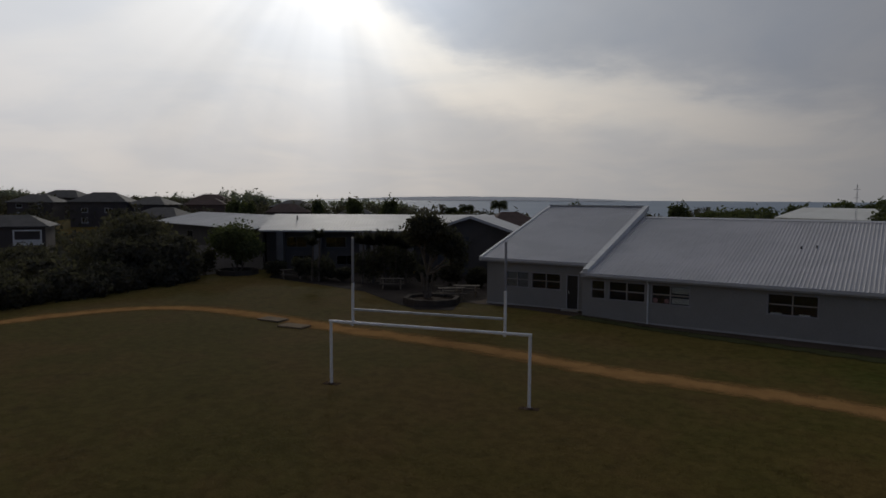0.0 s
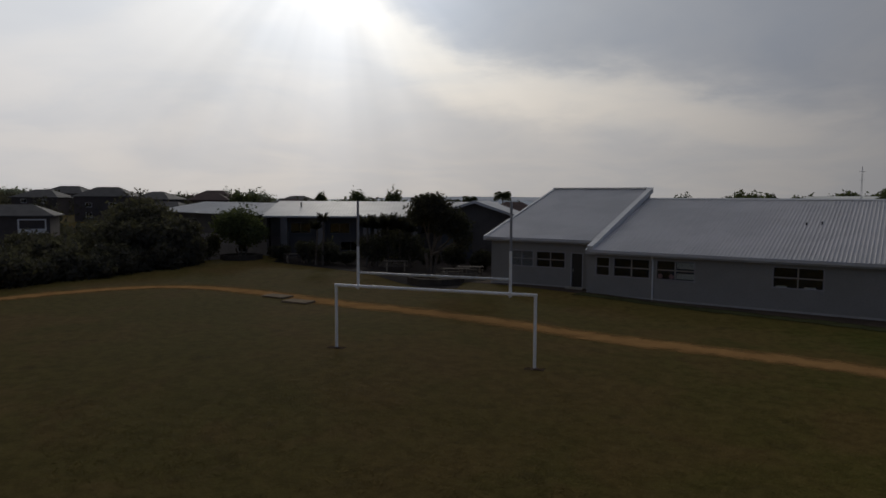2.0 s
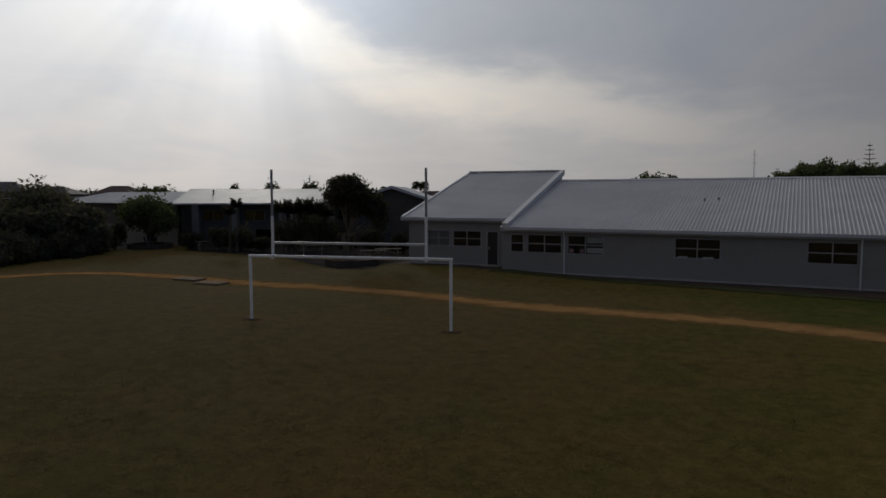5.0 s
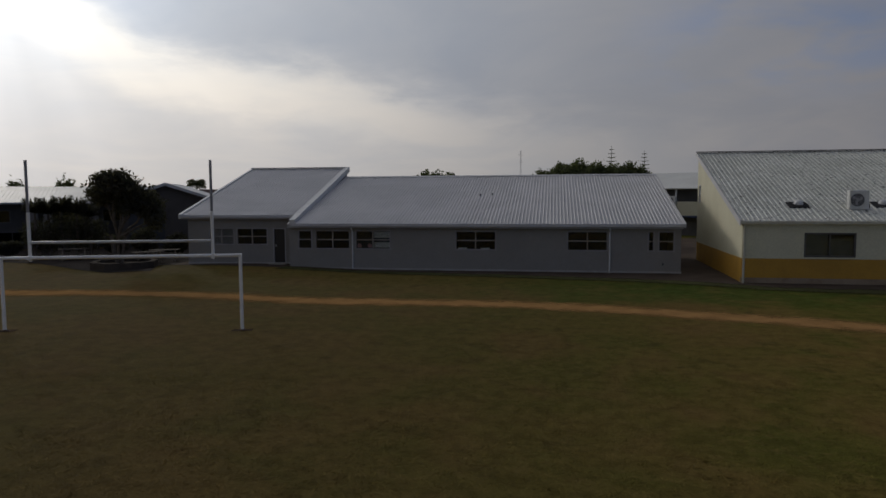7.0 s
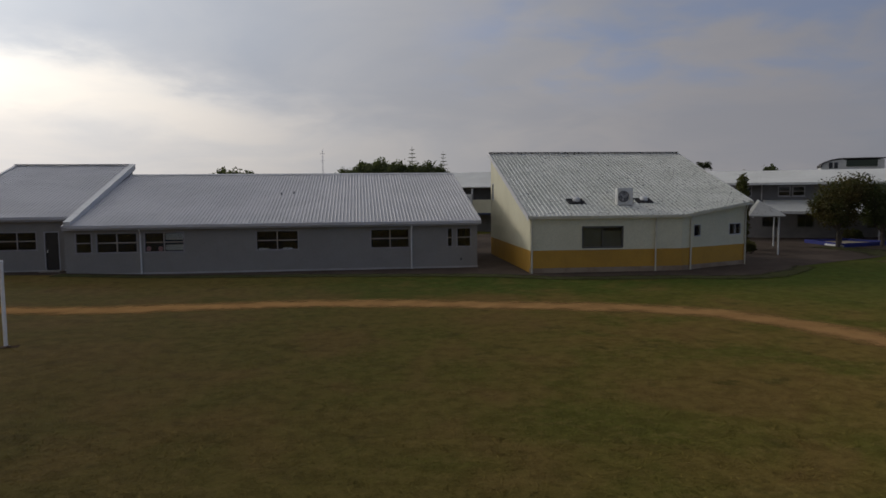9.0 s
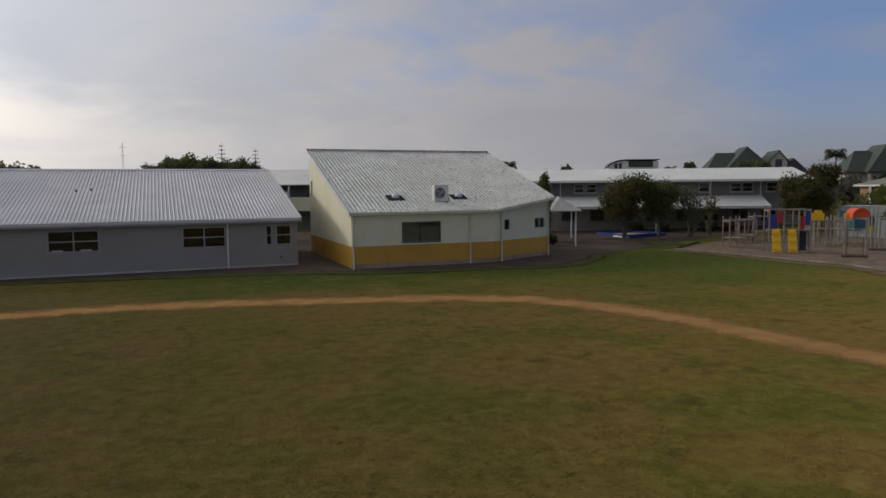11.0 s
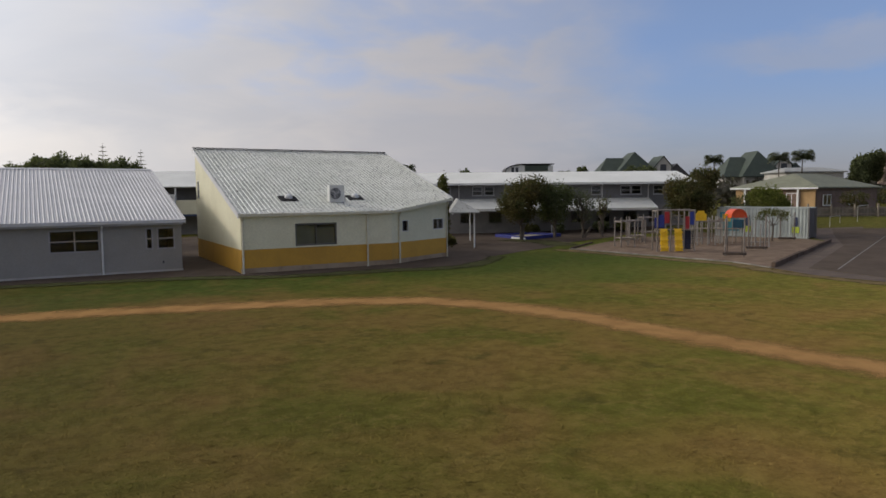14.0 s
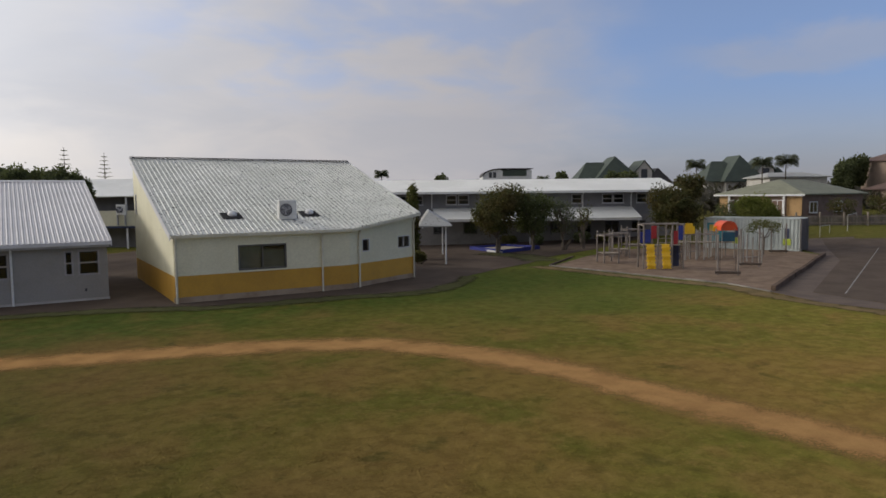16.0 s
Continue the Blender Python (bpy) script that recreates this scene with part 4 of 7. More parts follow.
    # grey panels added in place of the sky reflected in these panes
    curtain = mat("reflection_grey_green", (0.20, 0.20, 0.17), (0.15, 0.15, 0.13), 0.9, scale=2.0)
    part("curtain", boxes((2.78, 0.10, 1.48, 3.74, 0.13, 2.51)), curtain, b, "grey panel behind the glass for reflected sky")
    part("curtain", boxes((3.86, 0.10, 1.48, 4.83, 0.13, 2.30)), curtain, b, "grey panel behind the glass for reflected sky")
    v_low = lambda u: -0.12 + max(0.0, u - K) * (1.84 / (E - K))
    ribbed_roof("roof", -0.12, E + 0.12, v_low, D + 0.1, roof_z, b, ROOF_PALE, pitch=0.23, rib=0.030)
    gutter(b, [(-0.12, -0.10, roof_z(-0.1) - 0.01), (K, -0.10, roof_z(-0.1) - 0.01), (E + 0.1, v_low(E + 0.1) + 0.02, roof_z(v_low(E + 0.1)) - 0.01)], PIPE_CREAM, w=0.13, h=0.13)
    barge(b, -0.15, -0.14, D + 0.1, roof_z, w=0.03, up=0.05, down=0.24, material=TRIM_PALE)
    barge(b, E + 0.122, v_low(E), D + 0.1, roof_z, w=0.03, up=0.05, down=0.2, material=TRIM_PALE)
    part("ridge_cap", boxes((-0.13, D - 0.12, roof_z(D) + 0.06, E + 0.13, D + 0.14, roof_z(D) + 0.10)), FRAME_DARK, b, "dark ridge flashing")
    downpipe(b, 0.07, -0.06, 0.12, 3.02, 0.05, kick=0.10, material=PIPE_CREAM)
    downpipe(b, 6.63, -0.06, 0.12, 3.02, 0.045, kick=0.10, material=PIPE_CREAM)
    o = downpipe(b, 0.62, -0.06, 0.12, 3.10, 0.045, kick=0.10, material=PIPE_CREAM)
    o.matrix_basis = turn
    o = downpipe(b, W - 0.08, -0.06, 0.1, 3.5, 0.045, kick=0.10, material=PIPE_CREAM)
    o.matrix_basis = turn
    return lambda v: 0.985 * roof_z(v)


HALL_ROOF = build_hall()


def build_ac(name, x, y, z, rz, stand, label):
    """An outdoor air-conditioning unit: casing, round grille with its fan, and feet or a bracket."""
    u = thing(name, x, y, z, rz, label, "air conditioner")
    W, H, D = 0.86, 0.92, 0.34
    casing = mat("ac_casing", (0.66, 0.66, 0.63), (0.58, 0.58, 0.55), 0.45, scale=2)
    part("casing", box(bmesh.new(), -W / 2, 0, stand, W / 2, D, stand + H, bevel=0.03), casing, u)
    bm = bmesh.new()
    cx, cz, R = -0.10, stand + H * 0.5, 0.30
    for r in (0.06, 0.12, 0.18, 0.24, 0.30):
        n = 28
        pts = [(cx + r * math.cos(2 * math.pi * i / n), -0.03, cz + r * math.sin(2 * math.pi * i / n)) for i in range(n + 1)]
        bent_tube(bm, pts, 0.007, 4)
    for i in range(8):
        a = math.pi * i / 8
        tube(bm, (cx - R * math.cos(a), -0.03, cz - R * math.sin(a)), (cx + R * math.cos(a), -0.03, cz + R * math.sin(a)), 0.006, seg=4)
    part("grille", bm, TRIM_GREY, u, "wire fan grille")
    # dark disc painted in for the shaded hollow behind the grille
    bm = bmesh.new()
    tube(bm, (cx, -0.004, cz), (cx, -0.016, cz), R, seg=28)
    part("fan_opening", bm, DARK_ROOM, u, "dark disc in place of the shaded fan hollow")
    bm = bmesh.new()
    tube(bm, (cx, -0.017, cz), (cx, -0.026, cz), 0.08, seg=16)
    for k in range(3):
        a = 2 * math.pi * k / 3
        pts = [(cx + 0.07 * math.cos(a + o) if i < 2 else cx + 0.26 * math.cos(a + o), -0.018, cz + (0.07 if i < 2 else 0.26) * math.sin(a + o)) for i, o in enumerate((-0.3, 0.3, 0.75, 0.15))]
        prism(pts, (0, -0.004, 0), bm)
    part("fan", bm, TRIM_GREY, u)
    for x0 in (-W / 2 + 0.06, W / 2 - 0.14):
        part("foot", boxes((x0, -0.05, -0.35, x0 + 0.08, D + 0.25, stand - 0.002)), TRIM_GREY, u)
    bm = bmesh.new()
    bent_tube(bm, [(W / 2 + 0.02, D * 0.6, stand + 0.3), (W / 2 + 0.10, D * 0.6, stand + 0.25), (W / 2 + 0.10, D * 0.6, -0.1)], 0.02, 6)
    part("pipe", bm, WALL_DARK, u, "black insulated pipe")
    return u


build_ac("ac_unit", 14.55, 33.62, HALL_ROOF(33.62 - 32.45), 0, 0.06, "white outdoor air-conditioning unit on the hall roof")


def roof_dome(x, y):
    u = thing("skylight", x, y, HALL_ROOF(y - 32.45), 0, "white domed skylight with a dark flashing on the roof", "skylight", "roof skylights")
    tilt = Matrix.Rotation(math.atan(0.345), 4, "X")
    bm = boxes((-0.45, -0.42, -0.03, 0.45, 0.35, 0.075))
    bm.transform(tilt)
    part("flashing", bm, mat("dark_flashing", (0.025, 0.025, 0.026), (0.035, 0.035, 0.035), 0.85, spec=0.1), u, "dark lead flashing")
    bm = bmesh.new()
    bmesh.ops.create_uvsphere(bm, u_segments=20, v_segments=10, radius=0.20)
    bmesh.ops.delete(bm, geom=[v for v in bm.verts if v.co.z < -0.01], context="VERTS")
    bmesh.ops.scale(bm, vec=(1, 1, 0.75), verts=bm.verts)
    bm.transform(tilt @ Matrix.Translation((0.05, 0.05, 0.12)))
    part("dome", bm, TRIM_WHITE, u)
    bm = bmesh.new()
    tube(bm, (0.05, 0.05, 0.07), (0.05, 0.05, 0.115), 0.22, seg=20)
    bm.transform(tilt)
    part("collar", bm, TRIM_PALE, u)


roof_dome(12.05, 34.35)
roof_dome(15.85, 34.35)


# ---------------------------------------------------------------- plan frames of the two side blocks
def east(d, lat):
    d, lat = d * 1.052, lat * 1.004
    return ORIGIN_E.x + VIEW_E.x * d + VIEW_E.y * lat, ORIGIN_E.y + VIEW_E.y * d - VIEW_E.x * lat


def west(d, lat):
    return 0.27 - 0.5577 * d * 1.042 + 0.830 * lat, -0.66 + 0.830 * d * 1.042 + 0.5577 * lat


TURN_E, TURN_W = -30.8, 33.9


# ---------------------------------------------------------------- two-storey block with a verandah canopy
def build_two_storey():
    x, y = east(63, -32)
    b = thing("two_storey_block", x, y, 0, TURN_E, "long two-storey school block with a white roof and a canopy", "school building")
    L = 55.6
    base = 0.0
    ups = [2.70, 3.85, 10.9, 14.35, 17.2, 18.25, 20.4]
    wins = []
    for a in [-8, -6.9, -1.5, -0.4] + ups:
        wins.append((a + 32, a + 32 + 1.0, 3.72, 4.6))
    part("upper_wall", wall_panels(L, 2.7, 4.95, 0.2, wins), WALL_GREY2, b, "mid-grey upper wall")
    lows = [(a + 32, a + 33.3, 1.0, 2.1) for a in (-8, -5, 1.5, 4.3, 7.0, 9.6, 12.4, 14.9, 17.5, 20.0)]
    part("lower_wall", wall_panels(L, base, 2.70, 0.2, lows), WALL_LIGHT, b, "pale lower wall")
    for a, c, z0, z1 in wins:
        window(b, a, c, z0, z1, 0.0, TRIM_GREY, [0, 1], 2, bar=0.07)
    for a, c, z0, z1 in lows:
        window(b, a, c, z0, z1, 0.0, FRAME_DARK, [0, 0.5, 1], 1, bar=0.06, sill=False)
    for x0 in (0.0, L - 0.2):
        part("end_wall", prism([(x0, 0.202, 0), (x0, 8.4, 0), (x0, 8.4, 4.9), (x0, 4.2, 6.1), (x0, 0.202, 4.95)], (0.2, 0, 0)), WALL_GREY2, b)
    part("back_wall", boxes((0.203, 8.2, 0, L - 0.203, 8.4, 4.95)), WALL_GREY2, b)
    part("floor", boxes((0.2, 0.203, 2.55, L - 0.2, 8.19, 2.7), (0.2, 0.203, 0.1, L - 0.2, 8.19, 0.2)), DARK_ROOM, b)
    zf = lambda v: 4.93 + 0.205 * (v + 1.5)
    ribbed_roof("roof", -0.3, L + 0.5, -1.5, 4.2, zf, b, ROOF_WHITE, pitch=0.3, rib=0.006, thick=0.08)
    o = ribbed_roof("roof", -0.5, L + 0.3, -1.5, 4.2, zf, b, ROOF_WHITE, pitch=0.3, rib=0.006, thick=0.08)
    o.matrix_basis = pose(L, 8.42, 0, 0, 0, 180)
    part("fascia", boxes((-0.3, -1.5, 4.72, L + 0.5, -1.46, 4.845)), TRIM_WHITE, b)
    part("soffit", boxes((-0.3, -1.458, 4.74, L + 0.4, -0.003, 4.77)), TRIM_GREY, b)
    zc = lambda v: 2.50 + 0.30 * (v + 3.0)
    ribbed_roof("canopy_roof", 33.5, 52.0, -3.0, -0.01, zc, b, ROOF_WHITE, pitch=0.3, rib=0.006, label="white verandah canopy roof")
    part("canopy_beam", boxes((33.5, -2.95, 2.27, 52.0, -2.83, 2.43)), TRIM_WHITE, b)
    for px in (42.0, 51.7):
        part("verandah_post", boxes((px, -2.93, -0.1, px + 0.10, -2.83, 2.27)), TRIM_GREY, b)
    for px in (33.4, 43.6, 47.4, 51.9):
        downpipe(b, px, -0.06, 3.35, 4.75, 0.05, kick=0.25)
    # open upper gallery at the western end, under a steeper roof
    ribbed_roof("gallery_roof", -0.4, 24.6, -2.1, 4.25, lambda v: 4.99 + 0.262 * (v + 1.5), b, ROOF_WHITE, pitch=0.3, rib=0.02, thick=0.05, label="white ribbed gallery roof")
    part("gallery_floor", boxes((0.3, -2.0, 2.4, 24.5, -0.003, 2.6)), CONCRETE, b)
    part("balustrade", boxes((0.3, -2.05, 2.2, 24.5, -1.95, 3.55)), WALL_CREAM, b, "solid cream balustrade")
    for i in range(9):
        part("gallery_post", boxes((0.4 + i * 2.95, -1.94, 0, 0.54 + i * 2.95, -1.82, 4.72)), TRIM_WHITE, b)
    part("lower_beam", boxes((0.3, -2.05, 2.02, 24.5, -1.9, 2.19)), mat("navy_fascia", (0.05, 0.07, 0.14), None, 0.5), b, "navy painted beam")


WALL_GREY2 = mat("mid_grey_wall", (0.17, 0.17, 0.175), (0.14, 0.14, 0.145), 0.7, scale=0.7)
WALL_LIGHT = mat("pale_grey_wall", (0.21, 0.198, 0.188), (0.165, 0.157, 0.15), 0.7, scale=0.7)
build_two_storey()
gx, gy = east(60.9, -26.0)
build_ac("ac_unit", gx, gy, 2.62, TURN_E, 0.55, "white outdoor air-conditioning unit on the gallery")


def build_walkway():
    x, y = east(47.0, 1.3)
    b = thing("covered_walkway", x, y, 0, TURN_E, "small weathered hipped walkway roof on white posts beside the hall", "walkway")
    bm = bmesh.new()
    pts = [(-1.1, -1.2, 2.62), (1.12, -1.2, 2.62), (1.12, 9.0, 2.62), (-1.1, 9.0, 2.62), (-0.45, 0.35, 3.55), (-0.45, 9.0, 3.55)]
    v = [bm.verts.new(p) for p in pts]
    u = [bm.verts.new((p[0], p[1], p[2] - 0.08)) for p in pts]
    for f in ((0, 1, 4), (1, 2, 5, 4), (3, 0, 4, 5)):
        bm.faces.new([v[k] for k in f])
        bm.faces.new([u[k] for k in f[::-1]])
    for k, m in ((0, 1), (1, 2), (2, 5), (5, 3), (3, 0)):
        bm.faces.new((v[k], u[k], u[m], v[m]))
    part("roof", bm, mat("weathered_roof_sheet", (0.36, 0.36, 0.34), (0.28, 0.28, 0.265), 0.6, scale=0.8, spots=(0.14, 0.14, 0.12), spot_scale=5.0, spot_level=0.6), b, "weathered grey sheet roof")
    part("beam", boxes((-0.92, -1.0, 2.46, -0.8, 7.6, 2.60)), TRIM_WHITE, b)
    part("beam", boxes((0.62, -1.0, 2.46, 0.74, 7.6, 2.60)), TRIM_WHITE, b)
    for xx, yy in ((0.68, -0.9), (0.68, 7.0)):
        bm = bmesh.new()
        tube(bm, (xx, yy, -0.1), (xx, yy, 2.47), 0.055, seg=10)
        part("post", bm, TRIM_WHITE, b)


build_walkway()


# ---------------------------------------------------------------- western block
def build_west_block():
    x, y = west(60.0, -16.2)
    b = thing("west_classroom_block", x, y, 0, TURN_W, "dark two-storey school block with a pale roof beyond the goal", "school building")
    L, D = 21.0, 11.0
    zr = lambda v: 3.92 + 0.20 * (v + 1.0)
    ups = [(a, a + 1.9, 2.3, 3.3) for a in (1.8, 5.4, 9.9, 13.8, 17.3)]
    lows = [(a, a + 1.9, 0.7, 1.6) for a in (2.4, 6.4, 11.5, 15.6)]
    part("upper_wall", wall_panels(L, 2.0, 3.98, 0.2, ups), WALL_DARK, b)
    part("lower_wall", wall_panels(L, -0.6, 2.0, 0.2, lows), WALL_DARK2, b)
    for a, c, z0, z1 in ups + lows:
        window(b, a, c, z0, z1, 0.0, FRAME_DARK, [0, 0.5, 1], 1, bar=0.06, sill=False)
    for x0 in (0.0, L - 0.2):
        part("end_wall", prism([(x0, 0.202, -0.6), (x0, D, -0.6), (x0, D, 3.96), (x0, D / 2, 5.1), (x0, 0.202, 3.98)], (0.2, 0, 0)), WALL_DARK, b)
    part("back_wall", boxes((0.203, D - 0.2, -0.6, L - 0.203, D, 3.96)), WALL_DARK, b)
    part("floor", boxes((0.2, 0.203, 1.85, L - 0.2, D - 0.21, 2.0), (0.2, 0.203, 0.0, L - 0.2, D - 0.21, 0.2)), DARK_ROOM, b)
    ribbed_roof("roof", -0.5, L + 0.3, -1.0, D / 2, zr, b, ROOF_PALE2, pitch=0.3, rib=0.014)
    o = ribbed_roof("roof", -0.3, L + 0.5, -1.0, D / 2, zr, b, ROOF_PALE2, pitch=0.4, rib=0.03)
    o.matrix_basis = pose(L, D + 0.02, 0, 0, 0, 180)
    gutter(b, [(-0.5, -0.98, 3.89), (L + 0.3, -0.98, 3.89)], TRIM_GREY)
    for i, px in enumerate((1.1, 4.5, 8.6, 9.6, 12.9, 16.4, 19.7)):
        part("column", boxes((px, -0.85, -0.5, px + 0.6, -0.003, 3.80)), WALL_PALE, b, "pale projecting wall fin")
    # gabled wing at its end, facing the field
    x2, y2 = west(56.0, 2.4)
    c = thing("west_gable_wing", x2, y2, 0, TURN_W - 12, "dark gable-ended school wing behind the tree", "school building")
    W = 7.1
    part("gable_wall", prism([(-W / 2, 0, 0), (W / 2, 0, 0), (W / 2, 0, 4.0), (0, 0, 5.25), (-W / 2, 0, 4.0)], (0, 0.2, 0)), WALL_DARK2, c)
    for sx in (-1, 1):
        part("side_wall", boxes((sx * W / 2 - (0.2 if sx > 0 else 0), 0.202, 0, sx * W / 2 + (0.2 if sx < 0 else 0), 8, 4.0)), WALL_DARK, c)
        pts = [(0, -0.5, 5.38), (sx * (W / 2 + 0.6), -0.5, 3.98), (sx * (W / 2 + 0.6), -0.5, 3.88), (0, -0.5, 5.28)]
        part("roof", prism(pts, (0, 8.5, 0)), ROOF_PALE2, c)
        pts = [(0, -0.55, 5.42), (sx * (W / 2 + 0.65), -0.55, 4.0), (sx * (W / 2 + 0.65), -0.55, 3.78), (0, -0.55, 5.18)]
        part("barge_board", prism(pts, (0, 0.045, 0)), TRIM_PALE, c)
    part("panel", boxes((-2.9, -0.04, 0.4, -0.2, -0.003, 3.6)), DARK_ROOM, c, "dark glazed stair panel")
    # the far wing that turns away to the west
    x3, y3 = west(60.5, -16.7)
    d = thing("west_far_wing", x3, y3, 0, TURN_W - 47, "far wing of the western school block with a pale roof", "school building")
    d.matrix_world = pose(x3, y3, 0, 0, 0, TURN_W - 48)
    L2 = 26.0
    zr2 = lambda v: 3.90 + 0.175 * (v + 1.0)
    wins = [(-L2 + a, -L2 + a + 1.7, 0.2, 1.2) for a in (1.5, 8.0, 14.0, 20.0)] + [(-L2 + a, -L2 + a + 1.7, 2.3, 3.2) for a in (1.5, 8.0, 14.0, 20.0)]
    bm = wall_panels(L2, -3.0, 1.7, 0.2, [(a + L2, c2 + L2, z0, z1) for a, c2, z0, z1 in wins[:4]])
    bmesh.ops.translate(bm, vec=(-L2, 0, 0), verts=bm.verts)
    part("wall", bm, WALL_PALE, d)
    bm = wall_panels(L2, 1.702, 3.95, 0.2, [(a + L2, c2 + L2, z0, z1) for a, c2, z0, z1 in wins[4:]])
    bmesh.ops.translate(bm, vec=(-L2, 0, 0), verts=bm.verts)
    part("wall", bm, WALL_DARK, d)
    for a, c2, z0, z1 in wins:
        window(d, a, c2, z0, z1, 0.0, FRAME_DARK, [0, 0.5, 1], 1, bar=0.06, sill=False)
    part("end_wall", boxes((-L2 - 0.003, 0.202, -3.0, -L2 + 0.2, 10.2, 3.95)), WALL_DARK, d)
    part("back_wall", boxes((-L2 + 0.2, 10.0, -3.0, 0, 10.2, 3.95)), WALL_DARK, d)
    ribbed_roof("roof", -L2 - 0.5, -0.4, -1.0, 5.2, zr2, d, ROOF_PALE2, pitch=0.3, rib=0.014)
    o = ribbed_roof("roof", 0.4, L2 + 0.5, -1.0, 5.2, zr2, d, ROOF_PALE2, pitch=0.3, rib=0.014)
    o.matrix_basis = pose(0, 10.42, 0, 0, 0, 180)
    bm = bmesh.new()
    tube(bm, (2.2, 3.0, 4.6), (2.2, 3.0, 5.12), 0.075, seg=8)
    part("flue", bm, FRAME_DARK, b, "dark roof flue")


# the shade of the backlit western fronts is put into these wall colours
WALL_DARK2 = mat("shade_grey_wall", (0.088, 0.078, 0.073), (0.070, 0.062, 0.058), 0.75, scale=0.7)
WALL_PALE = mat("pale_rendered_wall", (0.19, 0.174, 0.165), (0.15, 0.138, 0.13), 0.75, scale=0.8)
ROOF_PALE2 = mat("pale_west_roof", (0.55, 0.55, 0.54), (0.48, 0.48, 0.47), 0.55, scale=0.4, fine=8, bump=0.03)
build_west_block()


# ---------------------------------------------------------------- trees
def blob_leaves(n, blobs, size, rng, shell=0.55):
    """Leaf cards spread through ellipsoids, thickest towards their skins; every card is an island of its own."""
    vols = np.array([b[3] * b[4] * b[5] for b in blobs]) ** 0.75
    which = rng.choice(len(blobs), n, p=vols / vols.sum())
    B = np.array(blobs)[which]
    d = rng.normal(size=(n, 3))
    d /= np.linalg.norm(d, axis=1)[:, None]
    r = shell + (1 - shell) * rng.random(n) ** 0.6
    lump = 1 + 0.22 * np.sin(d[:, 0] * 5 + B[:, 0] * 3) * np.cos(d[:, 2] * 6 + B[:, 1]) + 0.12 * rng.normal(size=n)
    c = B[:, :3] + d * B[:, 3:6] * (r * lump)[:, None]
    u = rng.normal(size=(n, 3))
    u /= np.linalg.norm(u, axis=1)[:, None]
    v = np.cross(u, d + 0.4 * rng.normal(size=(n, 3)))
    v /= np.linalg.norm(v, axis=1)[:, None] + 1e-6
    s = size * (0.6 + 0.8 * rng.random(n))[:, None]
    a, b = u * s, v * s * 0.55
    verts = np.stack([c - a, c + b * 0.9, c + a, c - b * 0.9], 1).reshape(-1, 3)
    faces = np.arange(4 * n).reshape(-1, 4)
    return verts.tolist(), faces.tolist()


def limb(bm, p0, p1, r0, r1, rng, n=4, wob=0.12):
    p0, p1 = Vector(p0), Vector(p1)
    pts = [p0.lerp(p1, i / n) for i in range(n + 1)]
    ln = (p1 - p0).length
    for q in pts[1:-1]:
        q += Vector(rng.normal(size=3)) * wob * ln / n
    for i in range(n):
        tube(bm, pts[i], pts[i + 1], r0 + (r1 - r0) * i / n, r0 + (r1 - r0) * (i + 1) / n, seg=7, cap=i == n - 1)


def tree(x, y, blobs, n, size, leaf, seed, label, trunk_r=0.14, stems=1, group="", name="tree", shell=0.5, base=None):
    """A tree at (x, y): blobs (dx, dy, z, rx, ry, rz) above its foot hold the crown; a limb runs into each of them."""
    rng = np.random.default_rng(seed)
    z = ground_z(x, y) if base is None else base
    t = thing(name, x, y, z, 0, label, "tree", group)
    bm = bmesh.new()
    low = min(b[2] - b[5] for b in blobs)
    fork = max(0.35, low * 0.85)
    for s in range(stems):
        off = Vector((rng.uniform(-0.25, 0.25), rng.uniform(-0.25, 0.25), 0)) * (s > 0)
        limb(bm, Vector((off.x * 0.15, off.y * 0.15, -0.15)), Vector((off.x * 2.2, off.y * 2.2, fork)), trunk_r * 1.25 / stems ** 0.5, trunk_r / stems ** 0.5, rng, 4, 0.08)
    for b in blobs:
        limb(bm, (0, 0, fork * 0.96), (b[0], b[1], b[2]), trunk_r * 0.6, trunk_r * 0.15, rng, 4)
        for k in range(4):
            d = rng.normal(size=3)
            d /= np.linalg.norm(d)
            limb(bm, (b[0] * 0.7, b[1] * 0.7, fork + (b[2] - fork) * 0.7), (b[0] + d[0] * b[3] * 0.75, b[1] + d[1] * b[4] * 0.75, b[2] + abs(d[2]) * b[5] * 0.7), trunk_r * 0.22, trunk_r * 0.05, rng, 3)
    part("trunk", bm, TRUNK, t)
    v, f = blob_leaves(n, blobs, size, rng, shell)
    mesh_part("crown", v, f, leaf, t)
    return t


def crown(rx, z0, z1, k, seed, flat=1.0):
    """k lumps that together fill a crown of half-width rx between the heights z0 and z1."""
    rng = np.random.default_rng(seed)
    out = [(0, 0, (z0 + z1) / 2, rx * 0.72, rx * 0.72, (z1 - z0) * 0.46)]
    for i in range(k):
        a = 2 * math.pi * (i + rng.uniform(-0.3, 0.3)) / k
        r = rx * rng.uniform(0.45, 0.62)
        s = rng.uniform(0.34, 0.5)
        out.append((r * math.cos(a), r * math.sin(a), z0 + (z1 - z0) * rng.uniform(0.3, 0.75), rx * s, rx * s, (z1 - z0) * s * 0.62 * flat))
    return out


